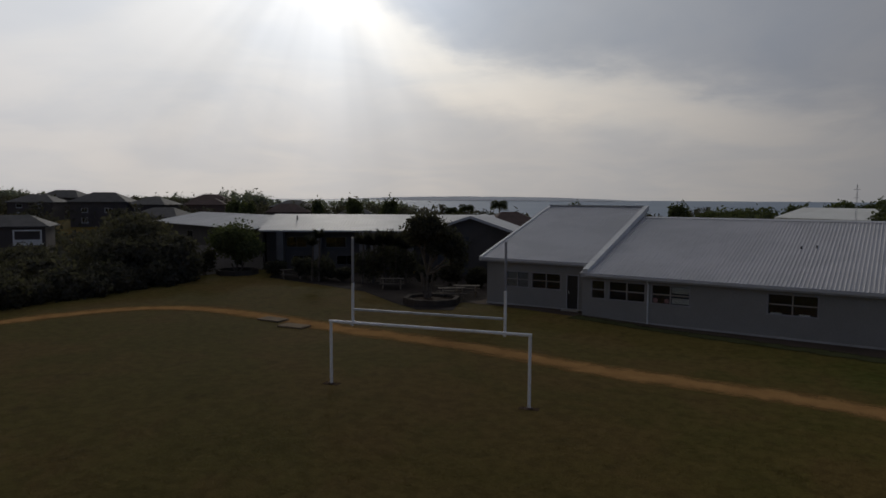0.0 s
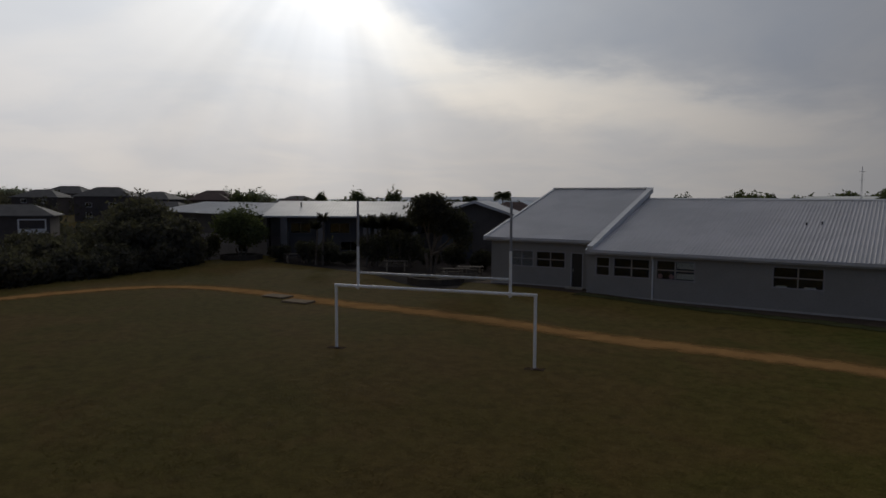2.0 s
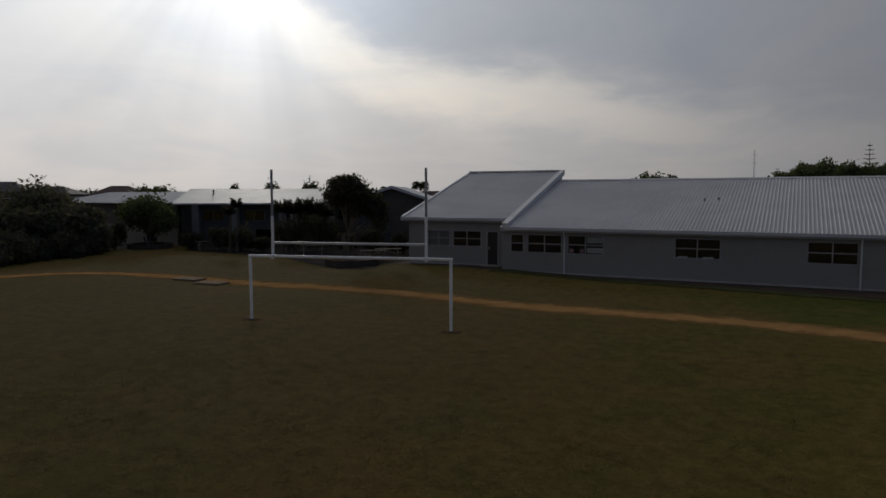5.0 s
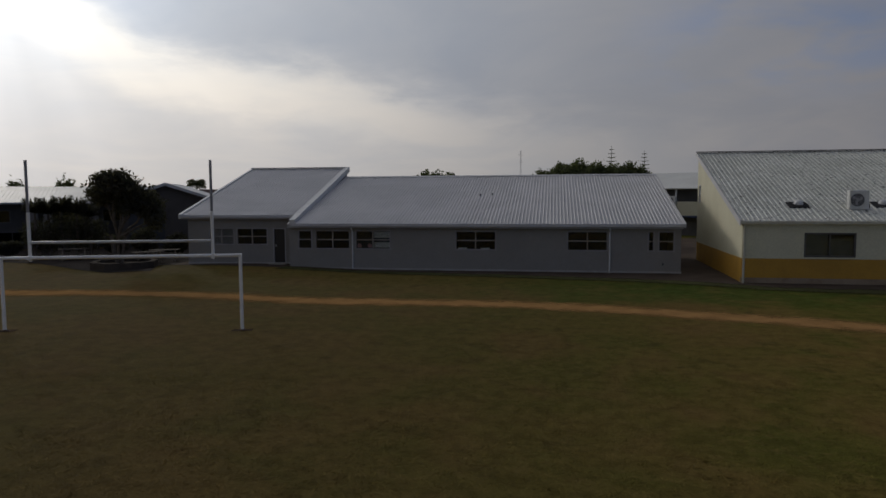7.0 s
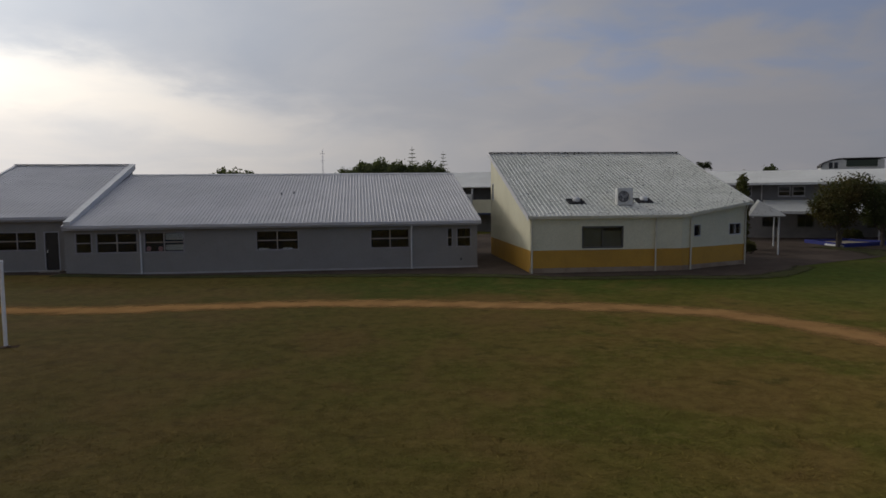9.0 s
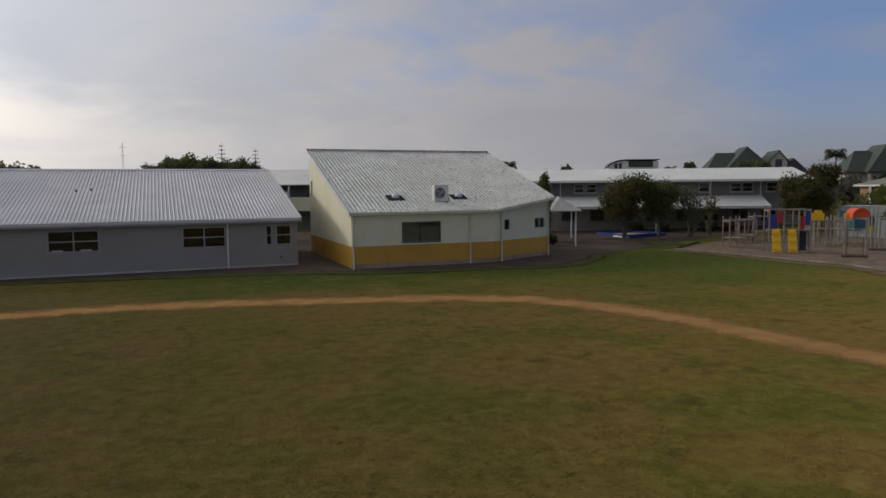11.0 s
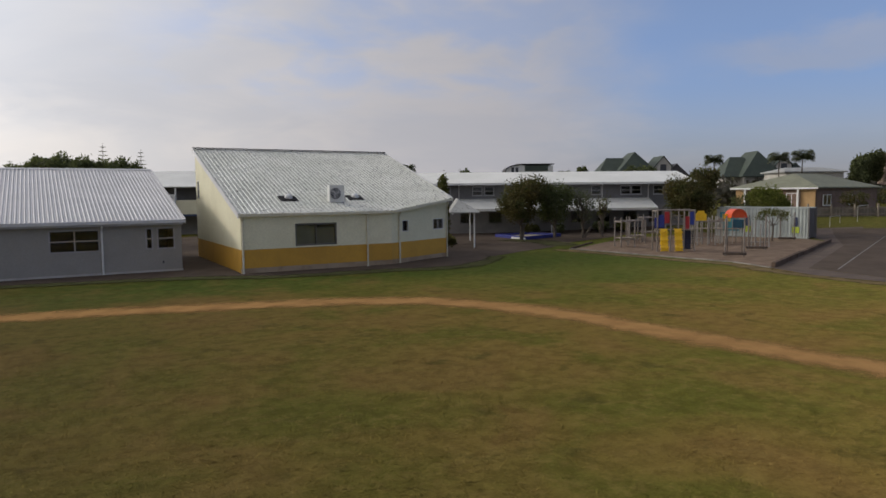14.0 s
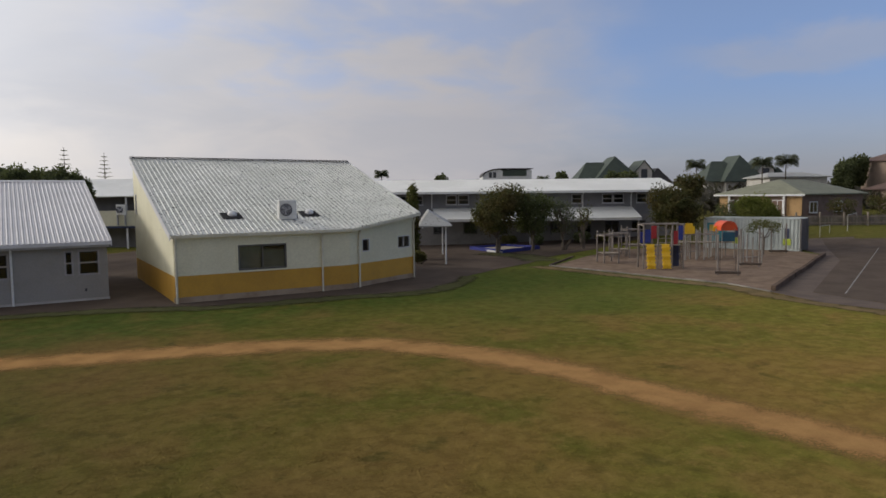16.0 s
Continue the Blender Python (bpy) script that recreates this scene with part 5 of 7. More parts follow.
def palm(x, y, h, n, spread, seed, label, base=None, r=0.16, stiff=0.0, leaf=None):
    rng = np.random.default_rng(seed)
    t = thing("palm_tree", x, y, ground_z(x, y) if base is None else base, 0, label, "palm", "palms")
    bm = bmesh.new()
    limb(bm, (0, 0, -0.2), (rng.uniform(-0.2, 0.2), 0, h), r * 1.2, r * 0.8, rng, 5, 0.04)
    part("trunk", bm, TRUNK, t)
    verts, faces = [], []
    for k in range(n):
        a, lift = 2 * math.pi * k / n + rng.uniform(-0.2, 0.2), rng.uniform(-0.25 + stiff, 1.5 + stiff)
        dirv = Vector((math.cos(a), math.sin(a), 0))
        prev = None
        for i in range(9):
            s = i / 8
            p = Vector((0, 0, h)) + dirv * spread * s * (1 - 0.25 * s) + Vector((0, 0, spread * (lift * s - ((0.42 + lift * 0.55) * (1 - 0.6 * stiff)) * s * s)))
            side = Vector((-dirv.y, dirv.x, 0))
            ll = spread * (0.30 - 0.12 * stiff) * (1 - abs(s - 0.45)) * (1.0 if i else 0.2)
            for sg in (-1, 1):
                for j in (0, 0.5):
                    q = p + dirv * j * spread / 9
                    w = dirv * spread * 0.024
                    tip = q + side * sg * ll + dirv * ll * 0.45 - Vector((0, 0, ll * 0.45))
                    m = len(verts)
                    verts += [tuple(q - w), tuple(q + w), tuple(tip)]
                    faces.append((m, m + 1, m + 2))
            if prev is not None:
                m, w = len(verts), side * 0.03
                verts += [tuple(prev - w), tuple(prev + w), tuple(p + w * 0.7), tuple(p - w * 0.7)]
                faces.append((m, m + 1, m + 2, m + 3))
            prev = p
    mesh_part("crown", verts, faces, leaf or LEAF_DARK, t)
    return t


def norfolk(x, y, h, seed, base=None):
    rng = np.random.default_rng(seed)
    t = thing("norfolk_pine", x, y, ground_z(x, y) if base is None else base, 0, "tall tiered Norfolk pine on the skyline", "tree", "norfolk pines")
    bm = bmesh.new()
    tube(bm, (0, 0, -0.2), (0, 0, h), 0.22, 0.03, seg=7)
    part("trunk", bm, TRUNK, t)
    verts, faces = [], []
    tiers = 9
    for k in range(tiers):
        z = h * (0.45 + 0.55 * k / tiers)
        r = h * 0.13 * (1 - k / tiers) + 0.25
        for j in range(9):
            a = 2 * math.pi * j / 9 + k
            d, s = Vector((math.cos(a), math.sin(a), 0.18)), Vector((-math.sin(a), math.cos(a), 0))
            for i in range(7):
                p = Vector((0, 0, z)) + d * r * (i + 1) / 7
                for sg in (-1, 1):
                    m = len(verts)
                    verts += [tuple(p - d * 0.1), tuple(p + d * 0.12), tuple(p + s * sg * 0.24 + d * 0.1 + Vector((0, 0, rng.uniform(-0.05, 0.15))))]
                    faces.append((m, m + 1, m + 2))
    mesh_part("crown", verts, faces, LEAF_DARK, t)


def at_east(px, py_top, d):
    """Plan place and height of a thing seen over the far block, from its bearing and its rise."""
    return (*east(d, px * d), 3.97 + (py_top + 0.0044) * d)


# trees before the western block
wx, wy = west(57.0, -18.0)
tree(wx, wy, crown(2.6, 1.0, 4.7, 7, 11), 8000, 0.13, LEAF_DARK, 21, "round leafy tree in a ringed bed before the western block", 0.13, 3, name="tree")
wx, wy = west(42.2, -1.0)
tree(wx, wy, [(-0.1, 0, 4.75, 1.45, 1.4, 0.9), (-1.0, 0.2, 4.2, 0.95, 1.0, 0.55), (1.1, 0.1, 4.3, 1.1, 1.0, 0.65), (0.0, -0.5, 5.2, 0.9, 0.9, 0.55), (1.9, 0.3, 3.6, 0.9, 0.8, 0.75), (2.3, 0.2, 2.9, 0.6, 0.6, 0.7), (0.9, -0.3, 3.5, 0.7, 0.7, 0.4)], 8500, 0.11, LEAF_SHADE, 22,
     "many-stemmed dark tree in a timber-edged bed", 0.16, 4, name="tree")
for i, (d, lat, h, sp) in enumerate(((52.0, -9.9, 3.5, 0.6), (52.2, -10.5, 2.9, 0.7), (51.0, -6.3, 3.1, 0.85), (51.4, -5.5, 3.0, 0.95), (51.2, -4.6, 3.2, 0.9), (51.0, -3.7, 3.0, 0.95), (50.6, -2.9, 2.8, 0.85))):
    wx, wy = west(d, lat)
    palm(wx, wy, h, 120, sp, 40 + i, "spiky dark cabbage tree beside the western block", r=0.09, stiff=0.7, leaf=LEAF_SHADE)
for i, (d, lat, r, h) in enumerate(((55.0, -14.2, 1.1, 1.4), (53.6, -11.4, 1.2, 1.9), (52.6, -9.6, 1.1, 2.2), (52.2, -8.0, 0.9, 1.2), (51.4, -5.9, 1.3, 2.9), (51.6, -4.3, 1.4, 3.2), (51.0, -3.0, 1.3, 2.8), (50.2, -1.4, 1.0, 1.6), (49.6, 0.6, 1.1, 2.3), (49.0, 2.6, 1.0, 1.6), (56.5, -20.6, 1.3, 2.2))):
    wx, wy = west(d, lat)
    tree(wx, wy, crown(r, 0.1, h, 4, 50 + i), 1700, 0.11, LEAF_SHADE, 60 + i, "dark shrub against the western block", 0.05, 3, "western shrubs", "shrub")

# dark trees along the western bank
bank = [(53, -41, 3.2, 3.4), (56, -36, 3.4, 4.5), (53, -32, 3.0, 4.2), (57, -29.5, 3.6, 6.5), (54.5, -26, 3.2, 6.6), (52.0, -22.2, 2.4, 3.6), (50.5, -24.4, 2.2, 3.7), (62, -33, 3.4, 5.6), (50, -44, 2.8, 2.6), (49.0, -29.0, 2.2, 2.9), (50.5, -35.5, 2.4, 2.7), (64, -41, 3.4, 4.8), (61, -46, 3.2, 4.2), (51.6, -20.4, 1.3, 2.6), (60, -27.5, 3.2, 6.9)]
for i, (d, lat, r, h) in enumerate(bank):
    wx, wy = west(d, lat)
    tree(wx, wy, crown(r, 0.3, h, 6, 70 + i), 5000, 0.20, LEAF_BANK, 90 + i, "dense dark bush on the bank beyond the field", 0.12, 3, "bank trees", "tree")

# hedge of low shrubs at the foot of the bank
for i in range(13):
    yy = 9.0 + i * 1.95
    xx = -44.4 - 0.13 * (yy - 9) - 0.35 * math.sin(i * 2.1)
    rr, hh = 1.7 + 0.25 * math.sin(i * 1.7), 2.0 + 0.4 * math.sin(i * 2.9)
    tree(xx, yy, crown(rr, -0.35, hh, 6, 600 + i), 3000, 0.15, LEAF_BANK, 620 + i, "low dark shrub along the edge of the field", 0.05, 3, "bank shrubs", "shrub")

# trees in the eastern yard
for px, top, d, r, z0, n, leaf, size, lab in (
        (0.116, 0.021, 54.0, 2.3, 1.3, 11000, LEAF_RUSSET, 0.10, "round russet-green tree before the two-storey block"),
        (0.168, 0.012, 55.5, 1.8, 1.1, 6500, LEAF_DARK, 0.10, "dark leafy tree beside the russet tree"),
        (0.212, 0.004, 56.0, 1.4, 1.0, 1500, LEAF_GREY, 0.085, "thin grey-green tree by the canopy"),
        (0.243, -0.006, 57.0, 0.8, 1.4, 320, LEAF_OLIVE, 0.09, "thin half-bare young tree by the canopy"),
        (0.376, 0.022, 57.0, 2.3, 1.2, 10000, LEAF_RUSSET, 0.11, "large dark brown-green tree behind the playground"),
        (0.398, 0.034, 70.0, 1.7, 2.0, 3600, LEAF_RUSSET, 0.16, "tall dark tree behind the playground"),
        (0.500, 0.004, 57.5, 2.0, 1.2, 11000, LEAF_LIME, 0.10, "yellow-green round tree behind the container")):
    x, y, top_z = at_east(px, top, d)
    g0 = ground_z(x, y)
    tree(x, y, crown(r, z0, top_z - g0, 7, int(px * 1000)), n, size, leaf, int(px * 777), lab, 0.14, 2)
x, y, tz = at_east(-0.006, 0.028, 50.0)
tree(x, y, [(0, 0, 1.6, 0.55, 0.55, 1.5), (0, 0, 3.2, 0.5, 0.5, 1.5), (0.05, 0, 4.5, 0.35, 0.35, 1.0)], 3500, 0.11, LEAF_OLIVE, 301, "slim upright conifer beside the covered walkway", 0.1, name="conifer")
x, y, tz = at_east(0.508, -0.035, 50.0)
tree(x, y, [(-0.8, 0, 2.2, 0.8, 0.7, 0.28), (0.9, 0, 2.15, 0.9, 0.7, 0.30), (0.1, 0.3, 2.4, 0.8, 0.7, 0.25), (1.6, 0.2, 1.85, 0.5, 0.5, 0.35), (-1.5, 0.1, 1.95, 0.45, 0.5, 0.30)], 1000, 0.07, LEAF_OLIVE, 302, "small weeping tree before the container", 0.06, name="tree")
for i, (d, lat, r, h) in enumerate(((60.8, 8.0, 0.8, 1.0), (60.5, 14.5, 1.0, 1.1), (60.6, 16.6, 0.9, 1.0), (60.4, 10.6, 0.7, 0.9), (46.3, 0.1, 0.7, 0.9), (73.5, 51, 2.2, 2.9), (73.5, 46.5, 1.9, 2.6), (72, 33, 1.6, 2.2), (73, 36, 1.5, 2.0), (73, 55, 1.8, 2.6))):
    x, y = east(d, lat)
    tree(x, y, crown(r, 0.1, h, 4, 150 + i), 1300, 0.10, (LEAF_RUSSET if i in (5, 6) else LEAF_DARK) if i % 2 or i == 6 else LEAF_OLIVE, 160 + i, "low garden shrub against a wall", 0.05, 3, "garden shrubs", "shrub")

# skyline trees
for i, (px, top, d, hh, sp) in enumerate(((0.412, 0.056, 100, 5.0, 2.2), (0.512, 0.060, 95, 5.0, 2.2), (0.549, 0.062, 95, 5.0, 2.4), (0.183, 0.038, 100, 4.0, 1.5), (-0.056, 0.050, 90, 4.0, 1.5))):
    x, y, tz = at_east(px, top, d)
    g0 = ground_z(x, y)
    palm(x, y, tz - g0 - 1.6, 84, sp * 0.80, 200 + i, "tall palm on the skyline", r=0.09, stiff=0.25, leaf=LEAF_GREY)
for i, (px, top, d, r) in enumerate(((0.638, 0.046, 100, 1.7), (0.655, 0.054, 102, 1.8), (0.212, 0.034, 110, 1.1), (0.032, 0.031, 120, 1.5), (0.70, 0.05, 104, 3.2), (-0.645, 0.052, 48, 1.8), (-0.605, 0.063, 49, 1.9), (-0.568, 0.057, 49, 1.6), (-0.537, 0.052, 50, 1.6), (-0.512, 0.055, 50, 1.5), (-0.488, 0.047, 50, 1.2),
                                     (0.30, 0.035, 96, 2.4))):
    x, y, tz = at_east(px, top, d)
    g0 = ground_z(x, y)
    blobs = crown(r, (tz - g0) * 0.3, tz - g0, 7, 230 + i)
    if d < 60:
        blobs = [(0, 0, tz - g0 - 1.7, r, r, 1.5), (-r * 0.5, 0.3, tz - g0 - 1.5, r * 0.6, r * 0.6, 1.15), (r * 0.55, -0.2, tz - g0 - 1.6, r * 0.6, r * 0.6, 1.1)]
    tree(x, y, blobs, 6000 if d > 60 else 11000, 0.24 if d > 60 else 0.14, LEAF_DARK, 260 + i, "dark leafy tree on the skyline", 0.2, 1, "skyline trees")


# ---------------------------------------------------------------- houses
BRICK = mat("brown_brick", (0.19, 0.125, 0.095), (0.15, 0.10, 0.075), 0.85, scale=1.2, fine=6)
STUCCO = mat("orange_stucco", (0.40, 0.25, 0.115), (0.34, 0.21, 0.095), 0.8, scale=0.8)
RENDER_CREAM = mat("cream_render", (0.46, 0.44, 0.40), (0.40, 0.38, 0.34), 0.8, scale=0.7)
TILE_GREEN = mat("grey_green_tiles", (0.20, 0.205, 0.145), (0.165, 0.168, 0.12), 0.9, scale=0.8, fine=5, bump=0.3)
SHINGLE_GREEN = mat("dark_green_shingles", (0.050, 0.066, 0.050), (0.040, 0.053, 0.042), 0.7, scale=0.8, fine=4, bump=0.3)
TILE_DARK = mat("dark_roof_tiles", (0.075, 0.07, 0.07), (0.055, 0.052, 0.052), 0.75, scale=0.8, fine=5, bump=0.3)
TILE_BROWN = mat("brown_roof_tiles", (0.115, 0.073, 0.060), (0.085, 0.056, 0.047), 0.9, scale=0.8, fine=5, bump=0.3)


def hip_roof(x0, x1, y0, y1, z, h, inset, over=0.5):
    """A hipped roof with a ridge along the longer side; inset 0 makes gables."""
    a, b, c, d = x0 - over, x1 + over, y0 - over, y1 + over
    bm = bmesh.new()
    if b - a >= d - c:
        m = (c + d) / 2
        r = [(a + inset, m, z + h), (b - inset, m, z + h)]
        idx = ((0, 1, 5, 4), (1, 2, 5), (2, 3, 4, 5), (3, 0, 4))
    else:
        m = (a + b) / 2
        r = [(m, c + inset, z + h), (m, d - inset, z + h)]
        idx = ((0, 1, 4), (1, 2, 5, 4), (2, 3, 5), (3, 0, 4, 5))
    v = [bm.verts.new(p) for p in [(a, c, z), (b, c, z), (b, d, z), (a, d, z)] + r]
    for f in idx:
        bm.faces.new([v[i] for i in f])
    u = [bm.verts.new((q.co.x, q.co.y, z - 0.15)) for q in v[:4]]
    bm.faces.new(u[::-1])
    for i in range(4):
        j = (i + 1) % 4
        bm.faces.new((v[i], u[i], u[j], v[j]))
    return bm


def house(name, x, y, rz, W, D, wall_h, roof_h, inset, wall_m, roof_m, label, wins=(), storeys=1, group="", base=None, chimney=False, over=0.5, frame=None):
    z = (ground_z(x, y) if base is None else base) - 0.2
    b = thing(name, x, y, z, rz, label, "house", group)
    h = wall_h + 0.2
    ops = [(W / 2 + a, W / 2 + c, z0 + 0.2, z1 + 0.2) for a, c, z0, z1 in wins]
    per = {}
    if ops:
        rows = sorted({o[2] for o in ops})
        cuts = [0.0] + [(max(o[3] for o in ops if o[2] == rows[i]) + rows[i + 1]) / 2 for i in range(len(rows) - 1)] + [h]
        for i, r in enumerate(rows):
            bm = wall_panels(W, cuts[i], cuts[i + 1], 0.25, [o for o in ops if o[2] == r])
            bmesh.ops.translate(bm, vec=(-W / 2, 0, 0), verts=bm.verts)
            part("wall", bm, wall_m, b)
    else:
        part("wall", boxes((-W / 2, 0, 0, W / 2, 0.25, h)), wall_m, b)
    part("wall", boxes((-W / 2, 0.252, 0, -W / 2 + 0.25, D - 0.252, h)), wall_m, b)
    part("wall", boxes((W / 2 - 0.25, 0.252, 0, W / 2, D - 0.252, h)), wall_m, b)
    part("wall", boxes((-W / 2, D - 0.25, 0, W / 2, D, h)), wall_m, b)
    part("roof", hip_roof(-W / 2, W / 2, 0, D, h + 0.15, roof_h, inset, over), roof_m, b)
    for a, c, z0, z1 in ops:
        window(b, a - W / 2, c - W / 2, z0, z1, 0.0, frame or TRIM_WHITE, [0, 0.5, 1], 1, bar=0.08)
    if chimney:
        part("chimney", boxes((W * 0.2, D * 0.45, h + 0.2, W * 0.2 + 0.7, D * 0.45 + 0.6, h + roof_h + 0.9)), BRICK, b)
    return b


def gable_dormer(parent, x, y, z, w, h, depth, wall_m, roof_m):
    part("dormer", prism([(x - w / 2, y, z), (x + w / 2, y, z), (x + w / 2, y, z + h), (x, y, z + h + w * 0.62), (x - w / 2, y, z + h)], (0, depth, 0)), wall_m, parent, "white gabled dormer")
    for s in (-1, 1):
        p = [(x, y - 0.2, z + h + w * 0.62 + 0.15), (x + s * (w / 2 + 0.3), y - 0.2, z + h - 0.1), (x + s * (w / 2 + 0.3), y - 0.2, z + h - 0.25), (x, y - 0.2, z + h + w * 0.62)]
        part("dormer_roof", prism(p, (0, depth, 0)), roof_m, parent)
    part("dormer_window", boxes((x - w * 0.2, y - 0.04, z + h * 0.3, x + w * 0.2, y - 0.004, z + h * 1.05)), DARK_ROOM, parent)


# single-storey neighbour, seen corner-on, under a shallow grey-green hip roof
x, y = east(78.2, 40.1)
b = house("bungalow", x - 0.049, y + 0.498, TURN_E - 53.6, 9.9, 16.4, 2.75, 1.75, 5.3, BRICK, TILE_GREEN, "ochre and brown bungalow with a grey-green hip roof", [(-3.5, -2.1, 0.4, 2.2), (-1.7, -0.3, 0.4, 2.2), (1.5, 2.8, 0.2, 2.2)], base=1.45)
for x0, x1 in ((-4.93, -3.7), (0.0, 1.1), (3.25, 4.93)):
    part("wall_panel", boxes((x0, -0.03, 0, x1, -0.003, 2.9)), STUCCO, b, "ochre stucco wall panel")
for px in (-3.65, 2.95):
    part("verandah_post", boxes((px, -0.4, 0, px + 0.2, -0.22, 2.9)), TRIM_WHITE, b)
part("fascia", boxes((-5.44, -0.56, 2.86, 5.44, -0.51, 3.06)), TRIM_WHITE, b)
for y0 in (1.6, 8.2):
    w = window(b, y0, y0 + 2.0, 0.9, 2.2, 0.0, TRIM_WHITE, [0, 0.5, 1], 1, bar=0.09)
    w.matrix_basis = pose(4.95 + 0.12, 0, 0, 0, 0, 90)

# steep green-roofed houses on the rise
for lat, w, lab in ((32.2, 9.6, "house under a tall dark green shingle roof"), (52.2, 8.4, "house with a steep dark green roof and dormer")):
    w -= 2.6
    x, y = east(110, lat + (0.3 if lat < 40 else 1.3))
    b = house("green_roofed_house", x, y, TURN_E, w, 8.4, 3.4, 4.35, 2.4, RENDER_CREAM, SHINGLE_GREEN, lab, [(-3.0, -1.6, 0.9, 2.2), (1.2, 2.6, 0.9, 2.2)], group="green-roofed houses", over=0.7)
    part("wing_roof", hip_roof(-w / 2 - 2.6, 0.4, 1.4, 7.2, 3.75, 3.45, 2.5, 0.7), SHINGLE_GREEN, b, "green shingled wing roof below the main peak")
    part("wing_wall", boxes((-w / 2 - 2.5, 1.6, 0, -w / 2 - 0.003, 7.0, 3.6)), RENDER_CREAM, b)
    gable_dormer(b, w / 2 + 1.0, 0.4, 0.0, 2.6, 5.6, 6.0, RENDER_CREAM, SHINGLE_GREEN)
    part("side_wing", hip_roof(w / 2 + 2.0, w / 2 + 6.0, 2.6, 8.0, 3.9, 2.2, 0.1, 0.3), TILE_DARK if lat < 40 else SHINGLE_GREEN, b, "lower side roof")
    part("side_wall", boxes((w / 2 + 2.4, 2.9, 0, w / 2 + 5.8, 7.7, 3.75)), RENDER_CREAM, b)
x, y = east(112, 14.6)
b = thing("barrel_roofed_house", x, y, ground_z(x, y) + 0.35, TURN_E, "white house with a curved dark roof on the skyline", "house")
arc = [(-4.2 + 3.2 * (1 - math.cos(a)), 0, 4.2 + 1.25 * math.sin(a)) for a in [i * math.pi / 20 for i in range(11)]]
part("wall", prism([(-4.2, 0, -2.2), (4.0, 0, -2.2), (4.0, 0, 5.3), (-1.0, 0, 5.3)] + arc[:-1][::-1], (0, 6, 0)), TRIM_WHITE, b)
part("roof", prism([(q[0], q[1] - 0.2, q[2] + 0.05) for q in arc] + [(4.2, -0.2, 5.5), (4.2, -0.2, 5.62)] + [(q[0] - 0.1, q[1] - 0.2, q[2] + 0.2) for q in arc[::-1]], (0, 6.5, 0)), TILE_DARK, b)
for px in (-3.2, -2.5):
    part("window", boxes((px, -0.05, 4.1, px + 0.5, -0.004, 5.0)), DARK_ROOM, b)
part("front_roof", boxes((-0.9, -0.12, 4.35, 3.1, -0.004, 5.3)), SHINGLE_GREEN, b, "dark green roof face")
x, y = east(94, 74.6)
house("brown_house", x, y, TURN_E, 10.5, 11, 5.6, 2.2, 5.0, mat("tan_render", (0.24, 0.178, 0.138), (0.20, 0.15, 0.118), 0.85, scale=0.8), TILE_BROWN, "tall tan two-storey house with a brown tiled roof",
      [(-3.4, -2.2, 3.2, 4.4), (0.2, 1.6, 0.9, 2.1), (2.4, 3.9, 0.9, 2.1)], base=3.4)
x, y = east(91, 67.5)
house("brown_house", x, y, TURN_E, 5.0, 6, 2.9, 1.2, 2.6, MATS["tan_render"], TILE_BROWN, "lower tan wing with a brown tiled roof", [(-1.0, 0.8, 0.9, 2.1)])
x, y = east(97, 55.1)
house("grey_house", x, y, TURN_E, 8.6, 7, 4.5, 0.7, 2.0, RENDER_CREAM, mat("pale_tiles", (0.34, 0.34, 0.32), None, 0.7, scale=0.8), "pale low-roofed house behind the bungalow", [(-4, -2.4, 2.6, 3.7), (1.5, 3.5, 2.6, 3.7)])


